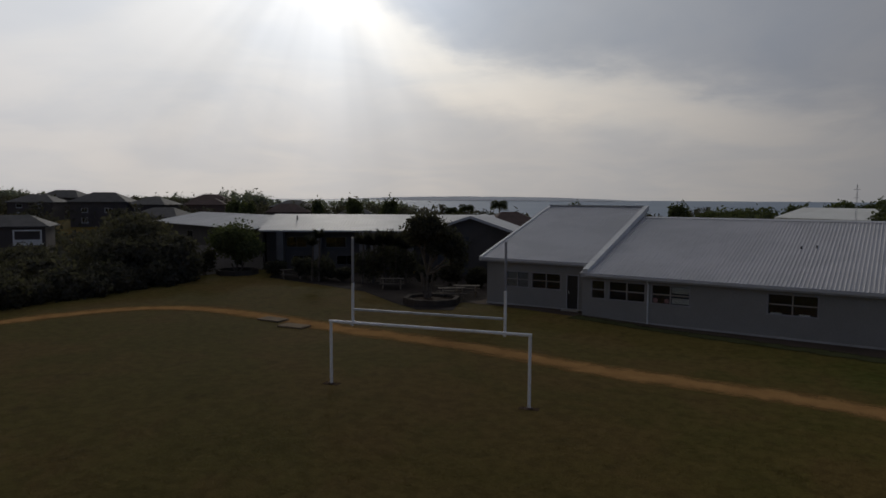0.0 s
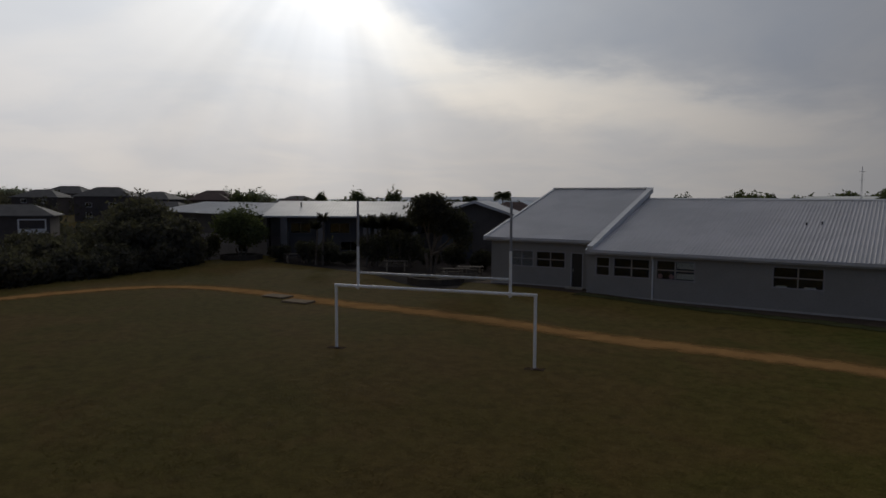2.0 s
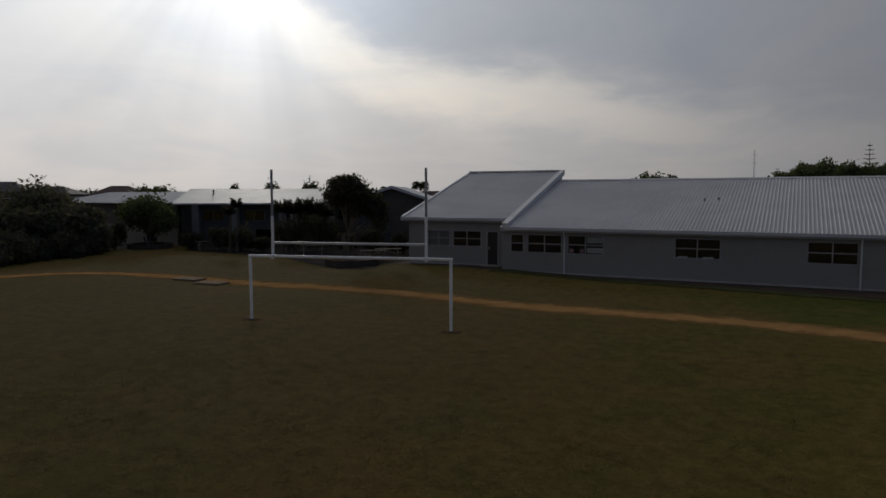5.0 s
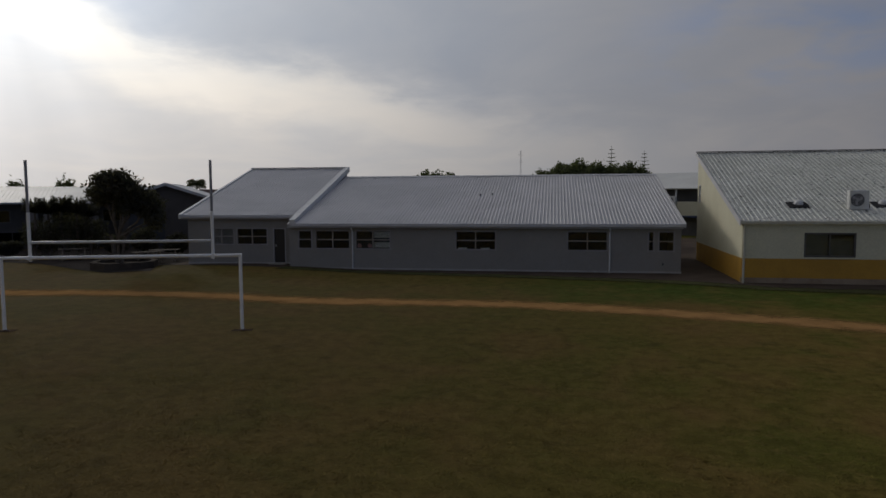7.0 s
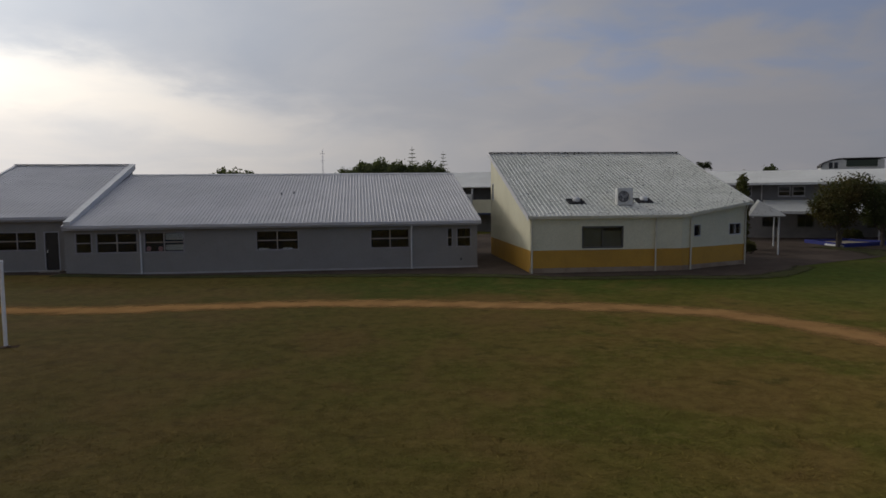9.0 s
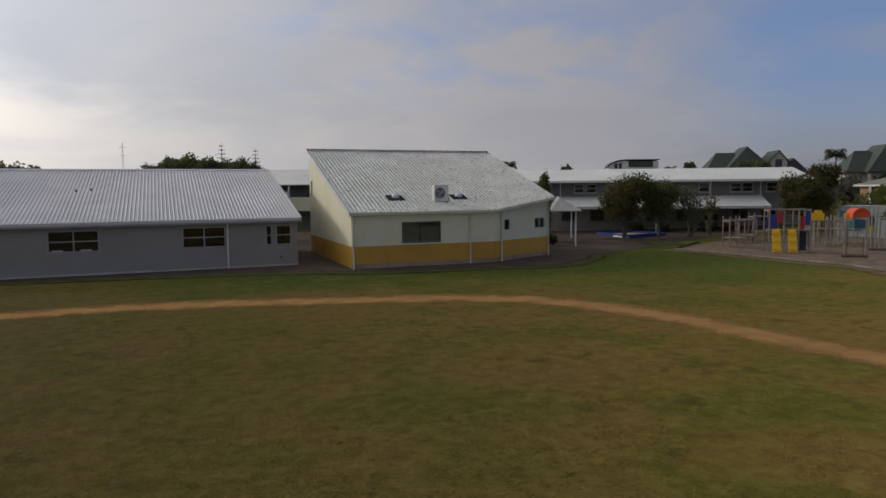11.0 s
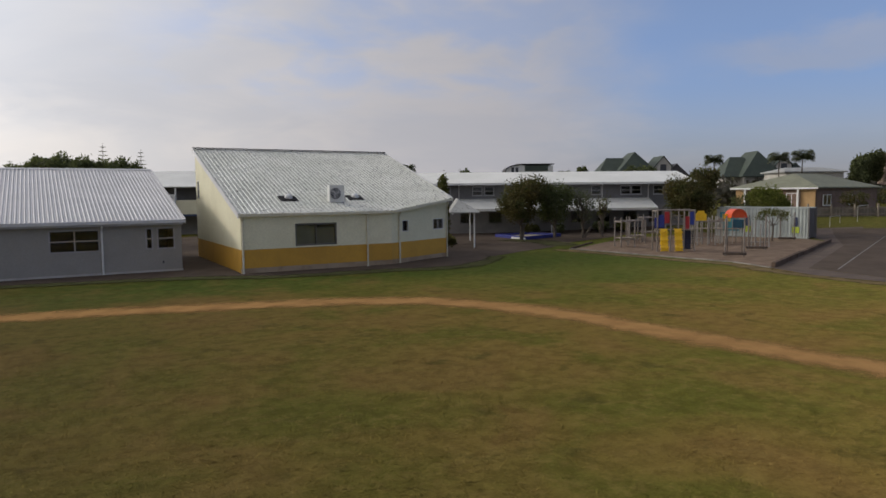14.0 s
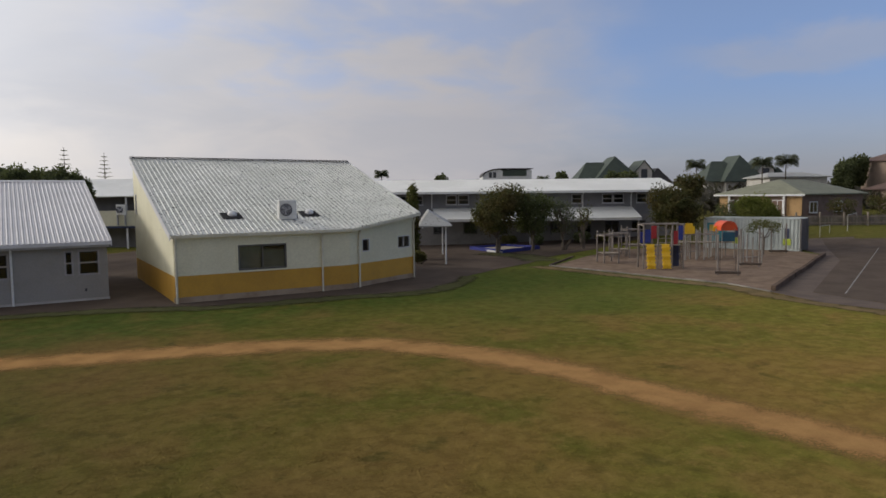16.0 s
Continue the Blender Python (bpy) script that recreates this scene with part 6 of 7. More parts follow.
# ---------------------------------------------------------------- shipping container with painted panels
def build_container():
    x, y = east(56.45, 23.7)
    L, H, D = 7.4, 2.55, 2.44
    z = ground_z(*east(53.5, 27.0)) + 0.03
    c = thing("shipping_container", x, y, z, TURN_E - 41, "pale grey corrugated steel container with painted murals", "container")
    paint = mat("pale_container_paint", (0.40, 0.435, 0.415), (0.34, 0.37, 0.35), 0.55, scale=0.8, spots=(0.24, 0.15, 0.09), spot_scale=4, spot_level=0.7)
    dark = mat("dark_end_paint", (0.11, 0.10, 0.095), (0.09, 0.08, 0.075), 0.7, scale=1.0)
    n = int(L / 0.28)
    for y0, s, nm in ((0.0, 1, "side"), (D, -1, "side")):
        verts, faces = [], []
        prof = []
        for i in range(n):
            u = 0.12 + (L - 0.24) * i / n
            p = (L - 0.24) / n
            prof += [(u, 0.02), (u + p * 0.35, 0.02), (u + p * 0.5, 0.065), (u + p * 0.85, 0.065)]
        prof.append((L - 0.12, 0.02))
        for u, d in prof:
            for zz in (0.16, H - 0.1):
                verts.append((u, y0 + s * d, zz))
        for i in range(len(prof) - 1):
            faces.append((2 * i, 2 * i + 2, 2 * i + 3, 2 * i + 1))
        mesh_part(nm, verts, faces, paint, c)
    part("roof", boxes((0.05, 0.05, H - 0.06, L - 0.05, D - 0.05, H - 0.02)), paint, c)
    part("floor", boxes((0.05, 0.08, 0.06, L - 0.05, D - 0.08, 0.15)), WALL_DARK, c)
    for xx in (0.0, L - 0.12):
        for yy in (0.0, D - 0.12):
            part("corner_post", boxes((xx, yy, 0.0, xx + 0.12, yy + 0.12, H)), paint if xx == 0.0 else dark, c)
    for yy in (0.0, D - 0.1):
        part("rail", boxes((0.122, yy, H - 0.11, L - 0.122, yy + 0.1, H)), paint, c)
        part("rail", boxes((0.122, yy, 0.02, L - 0.122, yy + 0.1, 0.16)), paint, c)
    part("end_panel", boxes((0.02, 0.122, 0.05, 0.06, D - 0.122, H - 0.03)), paint, c)
    for k in range(2):
        d = part("door", boxes((L - 0.06, 0.13 + k * 1.1, 0.08, L - 0.02, 0.13 + k * 1.1 + 1.08, H - 0.06)), dark, c, "dark container door")
        for yy in (0.35, 0.8):
            bm = bmesh.new()
            tube(bm, (L + 0.0, 0.13 + k * 1.1 + yy, 0.1), (L + 0.0, 0.13 + k * 1.1 + yy, H - 0.08), 0.02, seg=6)
            part("locking_bar", bm, dark, d)
    lime, teal, navy, yel = (mat("lime_paint", (0.42, 0.50, 0.06), None, 0.6), mat("teal_paint", (0.07, 0.26, 0.30), None, 0.6), mat("navy_paint", (0.04, 0.05, 0.10), None, 0.6), mat("yellow_mural_paint", (0.62, 0.45, 0.08), None, 0.6))
    for px in (2.35, 6.1):
        part("mural_panel", boxes((px, -0.02, 0.45, px + 0.55, -0.005, 0.95)), lime, c, "lime green painted block")
        part("mural_panel", boxes((px + 0.12, -0.02, 0.96, px + 0.42, -0.005, 1.75)), navy, c, "dark painted block")
    part("mural_panel", boxes((0.3, -0.02, 0.5, 1.9, -0.005, 2.1)), teal, c, "teal painted panel")
    part("mural_panel", boxes((0.5, -0.03, 1.3, 1.2, -0.021, 1.95)), yel, c, "yellow painted panel")


build_container()


# ---------------------------------------------------------------- playground
RED = mat("red_plastic", (0.36, 0.025, 0.03), (0.30, 0.022, 0.025), 0.4, scale=2)
BLUE = mat("blue_plastic", (0.028, 0.045, 0.24), (0.024, 0.038, 0.19), 0.4, scale=2)
YELLOW = mat("yellow_plastic", (0.78, 0.47, 0.015), (0.70, 0.41, 0.015), 0.4, scale=2)
ORANGE = mat("orange_plastic", (0.64, 0.085, 0.022), (0.55, 0.07, 0.02), 0.4, scale=2)
POST = mat("treated_pine_post", (0.24, 0.205, 0.175), (0.175, 0.15, 0.13), 0.8, scale=2.5, fine=22, bump=0.3, vary=0.12)
PALE_POST = mat("pale_grey_post", (0.29, 0.265, 0.235), (0.22, 0.20, 0.18), 0.7, scale=2.0)
BLACK = mat("black_rubber", (0.02, 0.02, 0.022), None, 0.7)


def post(parent, x, y, h, r=0.052, material=None, name="post"):
    bm = bmesh.new()
    tube(bm, (x, y, -0.1), (x, y, h), r, seg=9)
    tube(bm, (x, y, h), (x, y, h + 0.025), r, r * 0.6, seg=9)
    return part(name, bm, material or POST, parent)


def bar(parent, p0, p1, r=0.035, material=None, name="rail"):
    bm = bmesh.new()
    tube(bm, p0, p1, r, seg=8)
    return part(name, bm, material or POST, parent)


def climber(parent, x0, x1):
    """A bumpy moulded plastic climbing sheet leaning against the platform."""
    n, verts, faces = 12, [], []
    for i in range(n + 1):
        s = i / n
        wob = 0.085 * math.sin(s * math.pi * 6)
        for side, xx in ((0, x0 + 0.03 + abs(wob)), (1, x1 - 0.03 - abs(wob))):
            for d in (0.0, 0.07):
                verts.append((xx, -0.36 + 0.33 * s + d + 0.03 * math.cos(s * math.pi * 6), 0.04 + 1.46 * s))
    for i in range(n):
        k = 4 * i
        faces += [(k, k + 2, k + 6, k + 4), (k + 1, k + 5, k + 7, k + 3), (k, k + 4, k + 5, k + 1), (k + 2, k + 3, k + 7, k + 6)]
    faces += [(0, 1, 3, 2), (4 * n, 4 * n + 2, 4 * n + 3, 4 * n + 1)]
    c = mesh_part("climber", verts, faces, YELLOW, parent, "bright yellow moulded plastic climbing sheet")
    for i in range(5):
        s = 0.12 + i * 0.19
        xx = x0 + (x1 - x0) * (0.32 if i % 2 else 0.66)
        part("foothold", boxes((xx - 0.07, -0.43 + 0.33 * s, 0.04 + 1.46 * s - 0.03, xx + 0.07, -0.37 + 0.33 * s, 0.04 + 1.46 * s + 0.04), bevel=0.012), YELLOW, c)


def squeeze(t, fx, fz, dx):
    """Narrows a thing's parts about its origin."""
    for ob in t.children_recursive:
        for v in ob.data.vertices:
            v.co.x, v.co.z = v.co.x * fx + dx, v.co.z * fz


def build_tower():
    x, y = east(42.0, 14.25)
    t = thing("play_tower", x, y, ground_z(x, y) + 0.03, TURN_E, "wooden play tower with red, blue and yellow plastic panels", "play equipment")
    xs = (-0.62, 0.30, 1.22, 1.95)
    for px in xs:
        for py in (0.0, 1.05):
            post(t, px, py, 2.75)
    for py in (0.0, 1.05):
        bar(t, (-0.62, py, 2.72), (1.95, py, 2.72), 0.04)
    for px in (xs[0], xs[3]):
        bar(t, (px, 0, 2.66), (px, 1.05, 2.66), 0.04)
    for i in range(9):
        part("deck_board", boxes((-0.55, 0.07 + i * 0.105, 1.40, 1.88, 0.16 + i * 0.105, 1.44)), TIMBER, t)
    climber(t, -0.53, 0.13)
    climber(t, 0.47, 1.12)
    for x0, x1, z0, z1, m in ((-0.54, -0.20, 1.62, 2.42, BLUE), (-0.14, 0.20, 1.85, 2.62, RED), (1.30, 1.58, 1.48, 2.30, RED), (1.62, 1.90, 1.75, 2.62, BLUE)):
        part("panel", box(bmesh.new(), x0, -0.04, z0, x1, 0.02, z1, bevel=0.015), m, t, "moulded plastic side panel")
    part("panel", box(bmesh.new(), -0.5, 1.0, 1.5, 0.2, 1.06, 2.2, bevel=0.015), BLUE, t)
    bm = bmesh.new()
    for i in range(8):
        tube(bm, (1.28 + i * 0.085, 0.02, 0.1), (1.28 + i * 0.085, 0.02, 1.42), 0.012, seg=5)
        tube(bm, (1.26, 0.02, 0.2 + i * 0.16), (1.92, 0.02, 0.2 + i * 0.16), 0.012, seg=5)
    part("net", bm, BLACK, t, "black climbing net")
    part("crawl_panel", box(bmesh.new(), 1.34, 0.5, 0.1, 1.88, 0.56, 1.35, bevel=0.02), mat("navy_plastic", (0.03, 0.035, 0.09), None, 0.4), t, "dark blue crawl panel")
    for i in range(4):
        bar(t, (0.30, 0, 1.6 + i * 0.25), (1.22, 0, 1.6 + i * 0.25), 0.018)
    squeeze(t, 0.95, 1.0, 0.14)


def build_arch_panel():
    x, y = east(46.8, 18.5)
    t = thing("play_bridge", x, y, ground_z(x, y) + 0.03, TURN_E, "wooden play bridge with a yellow arched panel", "play equipment")
    for px in (-0.75, -0.2, 0.55, 1.1, 1.9):
        post(t, px, 0.0, 1.95 if px < 1 else 2.1, material=PALE_POST)
        post(t, px, 1.1, 1.95, material=PALE_POST)
    arch = [(-0.40, 0, 1.80), (0.40, 0, 1.80), (0.40, 0, 2.30), (0.27, 0, 2.34), (0.22, 0, 2.52), (-0.22, 0, 2.52), (-0.27, 0, 2.34), (-0.40, 0, 2.30)]
    part("panel", prism([(a, -0.08, c) for a, b2, c in arch], (0, 0.05, 0)), YELLOW, t, "yellow arched plastic panel")
    for i in range(12):
        part("deck_board", boxes((-0.75 + i * 0.22, 0.0, 1.18, -0.55 + i * 0.22, 1.1, 1.22)), TIMBER, t)
    bar(t, (-0.75, 0, 1.75), (1.9, 0, 1.75))
    bar(t, (-0.75, 1.1, 1.75), (1.9, 1.1, 1.75))
    for i in range(7):
        bar(t, (0.6 + i * 0.2, 1.1, 1.22), (0.6 + i * 0.2, 1.1, 1.75), 0.015)


def build_roofed_tower():
    x, y = east(47.8, 21.7)
    t = thing("roofed_play_tower", x, y, ground_z(x, y) + 0.03, TURN_E, "play tower under an orange domed plastic roof", "play equipment")
    for px in (-0.68, 0.68):
        for py in (0, 1.4):
            post(t, px, py, 2.1)
    rim = [(0.92 * math.cos(math.pi * i / 14), 1.98 + 0.68 * math.sin(math.pi * i / 14) ** 0.8) for i in range(15)]
    prof = rim + [(0.84 * a / 0.92, 1.98 + (c - 1.98) * 0.86) for a, c in rim[::-1]]
    part("roof", prism([(a, -0.1, c) for a, c in prof], (0, 1.25, 0)), ORANGE, t, "orange moulded plastic roof")
    part("roof_end", prism([(a * 0.9, -0.02, 1.98 + (c - 1.98) * 0.9) for a, c in rim], (0, 0.03, 0)), ORANGE, t, "orange arched roof end")
    part("roof_end", prism([(-1.3, 0.62, 1.9), (-0.86, 0.62, 1.9), (-0.9, 0.62, 2.28), (-1.2, 0.62, 2.22)], (0, 0.025, 0)), YELLOW, t, "yellow roof end panel")
    for i in range(12):
        part("deck_board", boxes((-0.78, 0.05 + i * 0.11, 1.10, 0.78, 0.145 + i * 0.11, 1.14)), TIMBER, t)
    part("panel", box(bmesh.new(), -0.72, -0.05, 1.2, 0.72, 0.0, 1.85, bevel=0.02), mat("teal_plastic", (0.03, 0.105, 0.15), None, 0.5), t, "dark teal plastic panel")
    for k in range(6):
        post(t, -1.9 + 0.35 * k * 0.8, 0.9 + 0.25 * (k % 2), 2.1 - 0.06 * k, 0.045, PALE_POST)
    bar(t, (-1.9, 1.0, 1.85), (-0.8, 1.0, 1.85))
    squeeze(t, 0.64, 0.98, 0.02)


def log_frame(d, lat, w, h, turn=0):
    """Two uprights with a thick balance log slung between their feet."""
    x, y = east(d, lat)
    t = thing("balance_frame", x, y, ground_z(x, y) + 0.03, TURN_E + turn, "pair of wooden uprights with a low balance log", "play equipment", "balance frames")
    for px in (0, w):
        post(t, px, 0, h)
    bm = bmesh.new()
    limb(bm, (-0.14, 0, 0.16), (w + 0.14, 0, 0.16), 0.08, 0.08, np.random.default_rng(5), 4, 0.03)
    part("log", bm, mat("dark_log", (0.09, 0.065, 0.05), (0.065, 0.05, 0.04), 0.9, scale=3), t, "dark stripped log")
    for px in (0.12, w - 0.12):
        bar(t, (px, 0, h - 0.15), (px, 0, 0.2), 0.012, BLACK, "rope")


def parallel_frame(d, lat, w, depth, h, deck, turn=0):
    x, y = east(d, lat)
    t = thing("climbing_frame", x, y, ground_z(x, y) + 0.03, TURN_E + turn, "weathered wooden climbing frame with a low deck", "play equipment", "climbing frames")
    for px in (0, w):
        for py in (0, depth):
            post(t, px, py, h + 0.25 * (px == 0))
    for py in (0, depth):
        bar(t, (0, py, h), (w, py, h), 0.045)
    bar(t, (0, 0, h - 0.05), (0, depth, h - 0.05), 0.045)
    n = max(2, int(w / 0.16))
    for i in range(n):
        part("deck_board", boxes((0.05 + i * w / n, 0.0, deck, 0.05 + i * w / n + w / n * 0.85, depth, deck + 0.045)), TIMBER, t)
    part("bearer", boxes((0.0, 0.02, deck - 0.1, w, 0.09, deck - 0.003)), TIMBER, t)
    part("bearer", boxes((0.0, depth - 0.09, deck - 0.1, w, depth - 0.02, deck - 0.003)), TIMBER, t)


def stepping_posts(d, lat, n, label):
    """A row of upright pale poles of uneven height, tied by a low rail."""
    x, y = east(d, lat)
    t = thing("pole_row", x, y, ground_z(x, y) + 0.03, TURN_E, label, "play equipment", "pole rows")
    for k in range(n):
        post(t, 0.34 * k + 0.1 * math.sin(k * 2.3), 0.35 * math.sin(k * 1.7), 1.75 + 0.3 * math.sin(k * 2.9), 0.045, PALE_POST)
    bar(t, (-0.1, 0, 0.35), (0.34 * n - 0.2, 0, 0.35), 0.03, PALE_POST)


build_tower()
build_arch_panel()
stepping_posts(49.6, 19.0, 7, "row of pale upright climbing poles beside the tower")
stepping_posts(45.0, 21.4, 4, "short row of pale upright climbing poles")
build_roofed_tower()
log_frame(38.7, 16.85, 1.05, 2.25, -20)
log_frame(42.8, 20.15, 1.05, 2.3, -20)
log_frame(51.2, 26.6, 1.0, 2.2, -20)
parallel_frame(45.4, 12.35, 1.0, 1.3, 1.85, 0.62, 6)
parallel_frame(48.8, 13.9, 1.2, 1.1, 1.75, 0.58, -3)
parallel_frame(50.6, 15.5, 1.4, 1.2, 1.9, 0.75, 4)


def edging(name, pts, w, h, material, label, lift=0.0, pieces=1.2):
    """Kerb pieces laid end to end along a line, each slightly out of true."""
    k = thing(name, pts[0][0], pts[0][1], 0, 0, label, "edging")
    rng = np.random.default_rng(9)
    o = Vector((pts[0][0], pts[0][1], 0))
    for (ax, ay), (bx, by) in zip(pts, pts[1:]):
        a, b = Vector((ax, ay, 0)), Vector((bx, by, 0))
        n = max(1, int((b - a).length / pieces))
        d = (b - a) / n
        rz = math.degrees(math.atan2(d.y, d.x))
        for i in range(n):
            p = a + d * i
            q = part("kerb_piece", box(bmesh.new(), 0.01, -w / 2, -0.1, d.length - 0.01, w / 2, h, bevel=0.02), material, k)
            q.matrix_basis = pose(p.x - o.x, p.y - o.y, ground_z(p.x, p.y) + lift + rng.uniform(-0.015, 0.015), 0, 0, rz + rng.uniform(-1, 1))


edging("kerb", [(32.6, 35.5), (33.4, 28.4), (33.9, 23.4), (33.0, 20.5)], 0.16, 0.07, mat("worn_kerb", (0.22, 0.195, 0.165), (0.15, 0.132, 0.112), 0.9, scale=1.5, fine=20, bump=0.3, vary=0.2), "worn concrete kerb round the bark chips")
edging("sleeper_edging", [(33.3, 20.6), (42.9, 24.6), (52.6, 28.7)], 0.22, 0.26, mat("dark_sleeper", (0.115, 0.082, 0.062), (0.085, 0.061, 0.047), 0.95, scale=2, vary=0.15, spec=0.05), "dark timber sleepers along the court", pieces=2.0)
edging("timber_edging", [(37.9, 39.0), (32.6, 35.5)], 0.14, 0.10, MATS["dark_sleeper"], "dark timber edging at the back of the bark chips", pieces=2.0)


def sandpit():
    a, b2, c = east(54.0, 6.7), east(57.8, 4.4), east(57.4, 10.2)
    d = east(59.6, 7.6)
    z = ground_z(*a)
    s = thing("sandpit", a[0], a[1], z, 0, "sandpit with bright blue painted board edges", "sandpit")
    paint = mat("bright_blue_paint", (0.020, 0.028, 0.20), (0.018, 0.024, 0.16), 0.5, scale=1)
    ring = [Vector((p[0] - a[0], p[1] - a[1], 0)) for p in (a, c, d, b2)]
    for i, (p, q) in enumerate(zip(ring, ring[1:] + ring[:1])):
        v = q - p
        o = part("board", box(bmesh.new(), 0, -0.04, 0, v.length, 0.04, 0.30, bevel=0.01), paint, s)
        o.matrix_basis = pose(p.x, p.y, 0, 0, 0, math.degrees(math.atan2(v.y, v.x)))
    v = ring[3] * 0.45
    o = part("board", box(bmesh.new(), 0, -0.03, 0.0, v.length, 0.03, 0.16, bevel=0.01), TRIM_WHITE, s, "white painted lower board")
    o.matrix_basis = pose(ring[0].x - 0.09, ring[0].y - 0.05, 0, 0, 0, math.degrees(math.atan2(v.y, v.x)))
    bm = bmesh.new()
    bm.faces.new([bm.verts.new((p.x, p.y, 0.12)) for p in ring])
    part("sand", bm, mat("pale_sand", (0.35, 0.30, 0.22), (0.30, 0.255, 0.19), 0.95, scale=2), s)


sandpit()


# ---------------------------------------------------------------- fences and low frames in the east
def fence():
    x, y = east(66, 34.6)
    f = thing("paling_fence", x, y, ground_z(x, y), TURN_E, "weathered timber paling fence before the houses", "fence")
    ox, oy = x, y
    for k in range(12):
        lx = k * 2.4
        gx, gy = east(66, 34.6 + lx)
        g0 = ground_z(gx, gy) - ground_z(x, y)
        bm = bmesh.new()
        box(bm, lx - 0.07, -0.07, g0 - 0.2, lx + 0.07, 0.07, g0 + 1.35)
        part("post", bm, TIMBER, f)
        for zz in (0.25, 0.85):
            part("rail", boxes((lx, 0.072, g0 + zz, lx + 2.4, 0.12, g0 + zz + 0.09)), TIMBER, f)
        for i in range(15):
            h = 1.02 + 0.05 * math.sin(k * 7 + i * 2.3)
            part("paling", boxes((lx + 0.08 + i * 0.155, 0.122, g0 + 0.05, lx + 0.08 + i * 0.155 + 0.13, 0.145, g0 + h)), PALE_TIMBER, f)


PALE_TIMBER = mat("pale_paling", (0.18, 0.155, 0.13), (0.13, 0.112, 0.096), 0.85, scale=2.0, vary=0.2)
fence()
for d, lat, h, dx, dy in ((60.8, 36.2, 1.0, 2.1, 2.0), (63.2, 40.3, 1.55, 4.4, 5.5)):
    m = mat("cream_pipe", (0.36, 0.34, 0.29), (0.29, 0.275, 0.235), 0.6)
    x, y = east(d, lat)
    t = thing("low_goal", x, y, ground_z(x, y), TURN_E, "low pale steel goal frame beside the court", "goal frame", "low frames")
    post(t, 0, 0, h, 0.035, m)
    post(t, dx, dy, h, 0.035, m)
    bar(t, (0, 0, h), (dx, dy, h), 0.035, m, "crossbar")


# ---------------------------------------------------------------- things round the western trees
OLD_TIMBER = mat("old_grey_timber", (0.085, 0.07, 0.057), (0.062, 0.052, 0.043), 0.95, scale=2.0, fine=25, spec=0.05, bump=0.3, vary=0.15)


def planter(d, lat, r, h, label):
    x, y = west(d, lat)
    p = thing("planter_bed", x, y, ground_z(x, y), 0, label, "planter", "planter beds")
    n = 8
    for i in range(n):
        a0, a1 = 2 * math.pi * i / n, 2 * math.pi * (i + 1) / n
        bm = prism([(r * math.cos(a0), r * math.sin(a0), 0), (r * math.cos(a1), r * math.sin(a1), 0), ((r - 0.3) * math.cos(a1), (r - 0.3) * math.sin(a1), 0), ((r - 0.3) * math.cos(a0), (r - 0.3) * math.sin(a0), 0)], (0, 0, h))
        part("bench_board", bm, OLD_TIMBER, p)
    bm = bmesh.new()
    bm.faces.new([bm.verts.new(((r - 0.28) * math.cos(2 * math.pi * i / 16), (r - 0.28) * math.sin(2 * math.pi * i / 16), h * 0.6)) for i in range(16)])
    part("soil", bm, mat("dark_soil", (0.055, 0.038, 0.027), (0.035, 0.025, 0.018), 0.95, scale=3, bump=0.4, spec=0.05), p)


WEST_YARD = [west(54.5, -14.6), west(50.6, -10.0), west(46.6, -5.6), west(42.0, -3.3), west(39.2, -1.6), west(38.6, 0.6), (-22.9, 35.8), (-22.3, 37.0), (-22.8, 46.0), west(57, 7), west(60, -15)]
# same asphalt as elsewhere, with the yard's shade put into its colour
tagged(flat_patch("school_yard", WEST_YARD, mat("shaded_asphalt", (0.052, 0.043, 0.038), (0.040, 0.034, 0.030), 0.97, scale=0.6, fine=36, bump=0.3, spec=0.03), 0.022), "dark asphalt yard before the western block", "pavement", kind="structure")
planter(57.0, -18.0, 1.8, 0.42, "eight-sided timber bench round a tree bed")
planter(41.6, -0.7, 1.85, 0.42, "low timber-edged bed under a tree")


PICNIC_TIMBER = mat("grey_picnic_timber", (0.125, 0.108, 0.092), (0.09, 0.078, 0.066), 0.9, scale=2.0, fine=25, bump=0.3, spec=0.05, vary=0.15)


def picnic_table(d, lat, turn):
    x, y = west(d, lat)
    t = thing("picnic_table", x, y, ground_z(x, y), TURN_W + turn, "grey weathered picnic table with fixed benches", "picnic table", "picnic tables")
    for i in range(4):
        part("top_board", boxes((-0.9, -0.36 + i * 0.185, 0.72, 0.9, -0.19 + i * 0.185, 0.76)), PICNIC_TIMBER, t)
    for s in (-1, 1):
        part("bench", boxes((-0.9, s * 0.72 - 0.14, 0.42, 0.9, s * 0.72 + 0.14, 0.46)), PICNIC_TIMBER, t)
    for px in (-0.65, 0.65):
        part("leg_frame", boxes((px - 0.03, -0.78, 0.36, px + 0.03, 0.78, 0.417)), TIMBER, t)
        for s in (-1, 1):
            bm = bmesh.new()
            tube(bm, (px, s * 0.6, 0), (px, s * 0.2, 0.715), 0.045, seg=6)
            part("leg", bm, TIMBER, t)


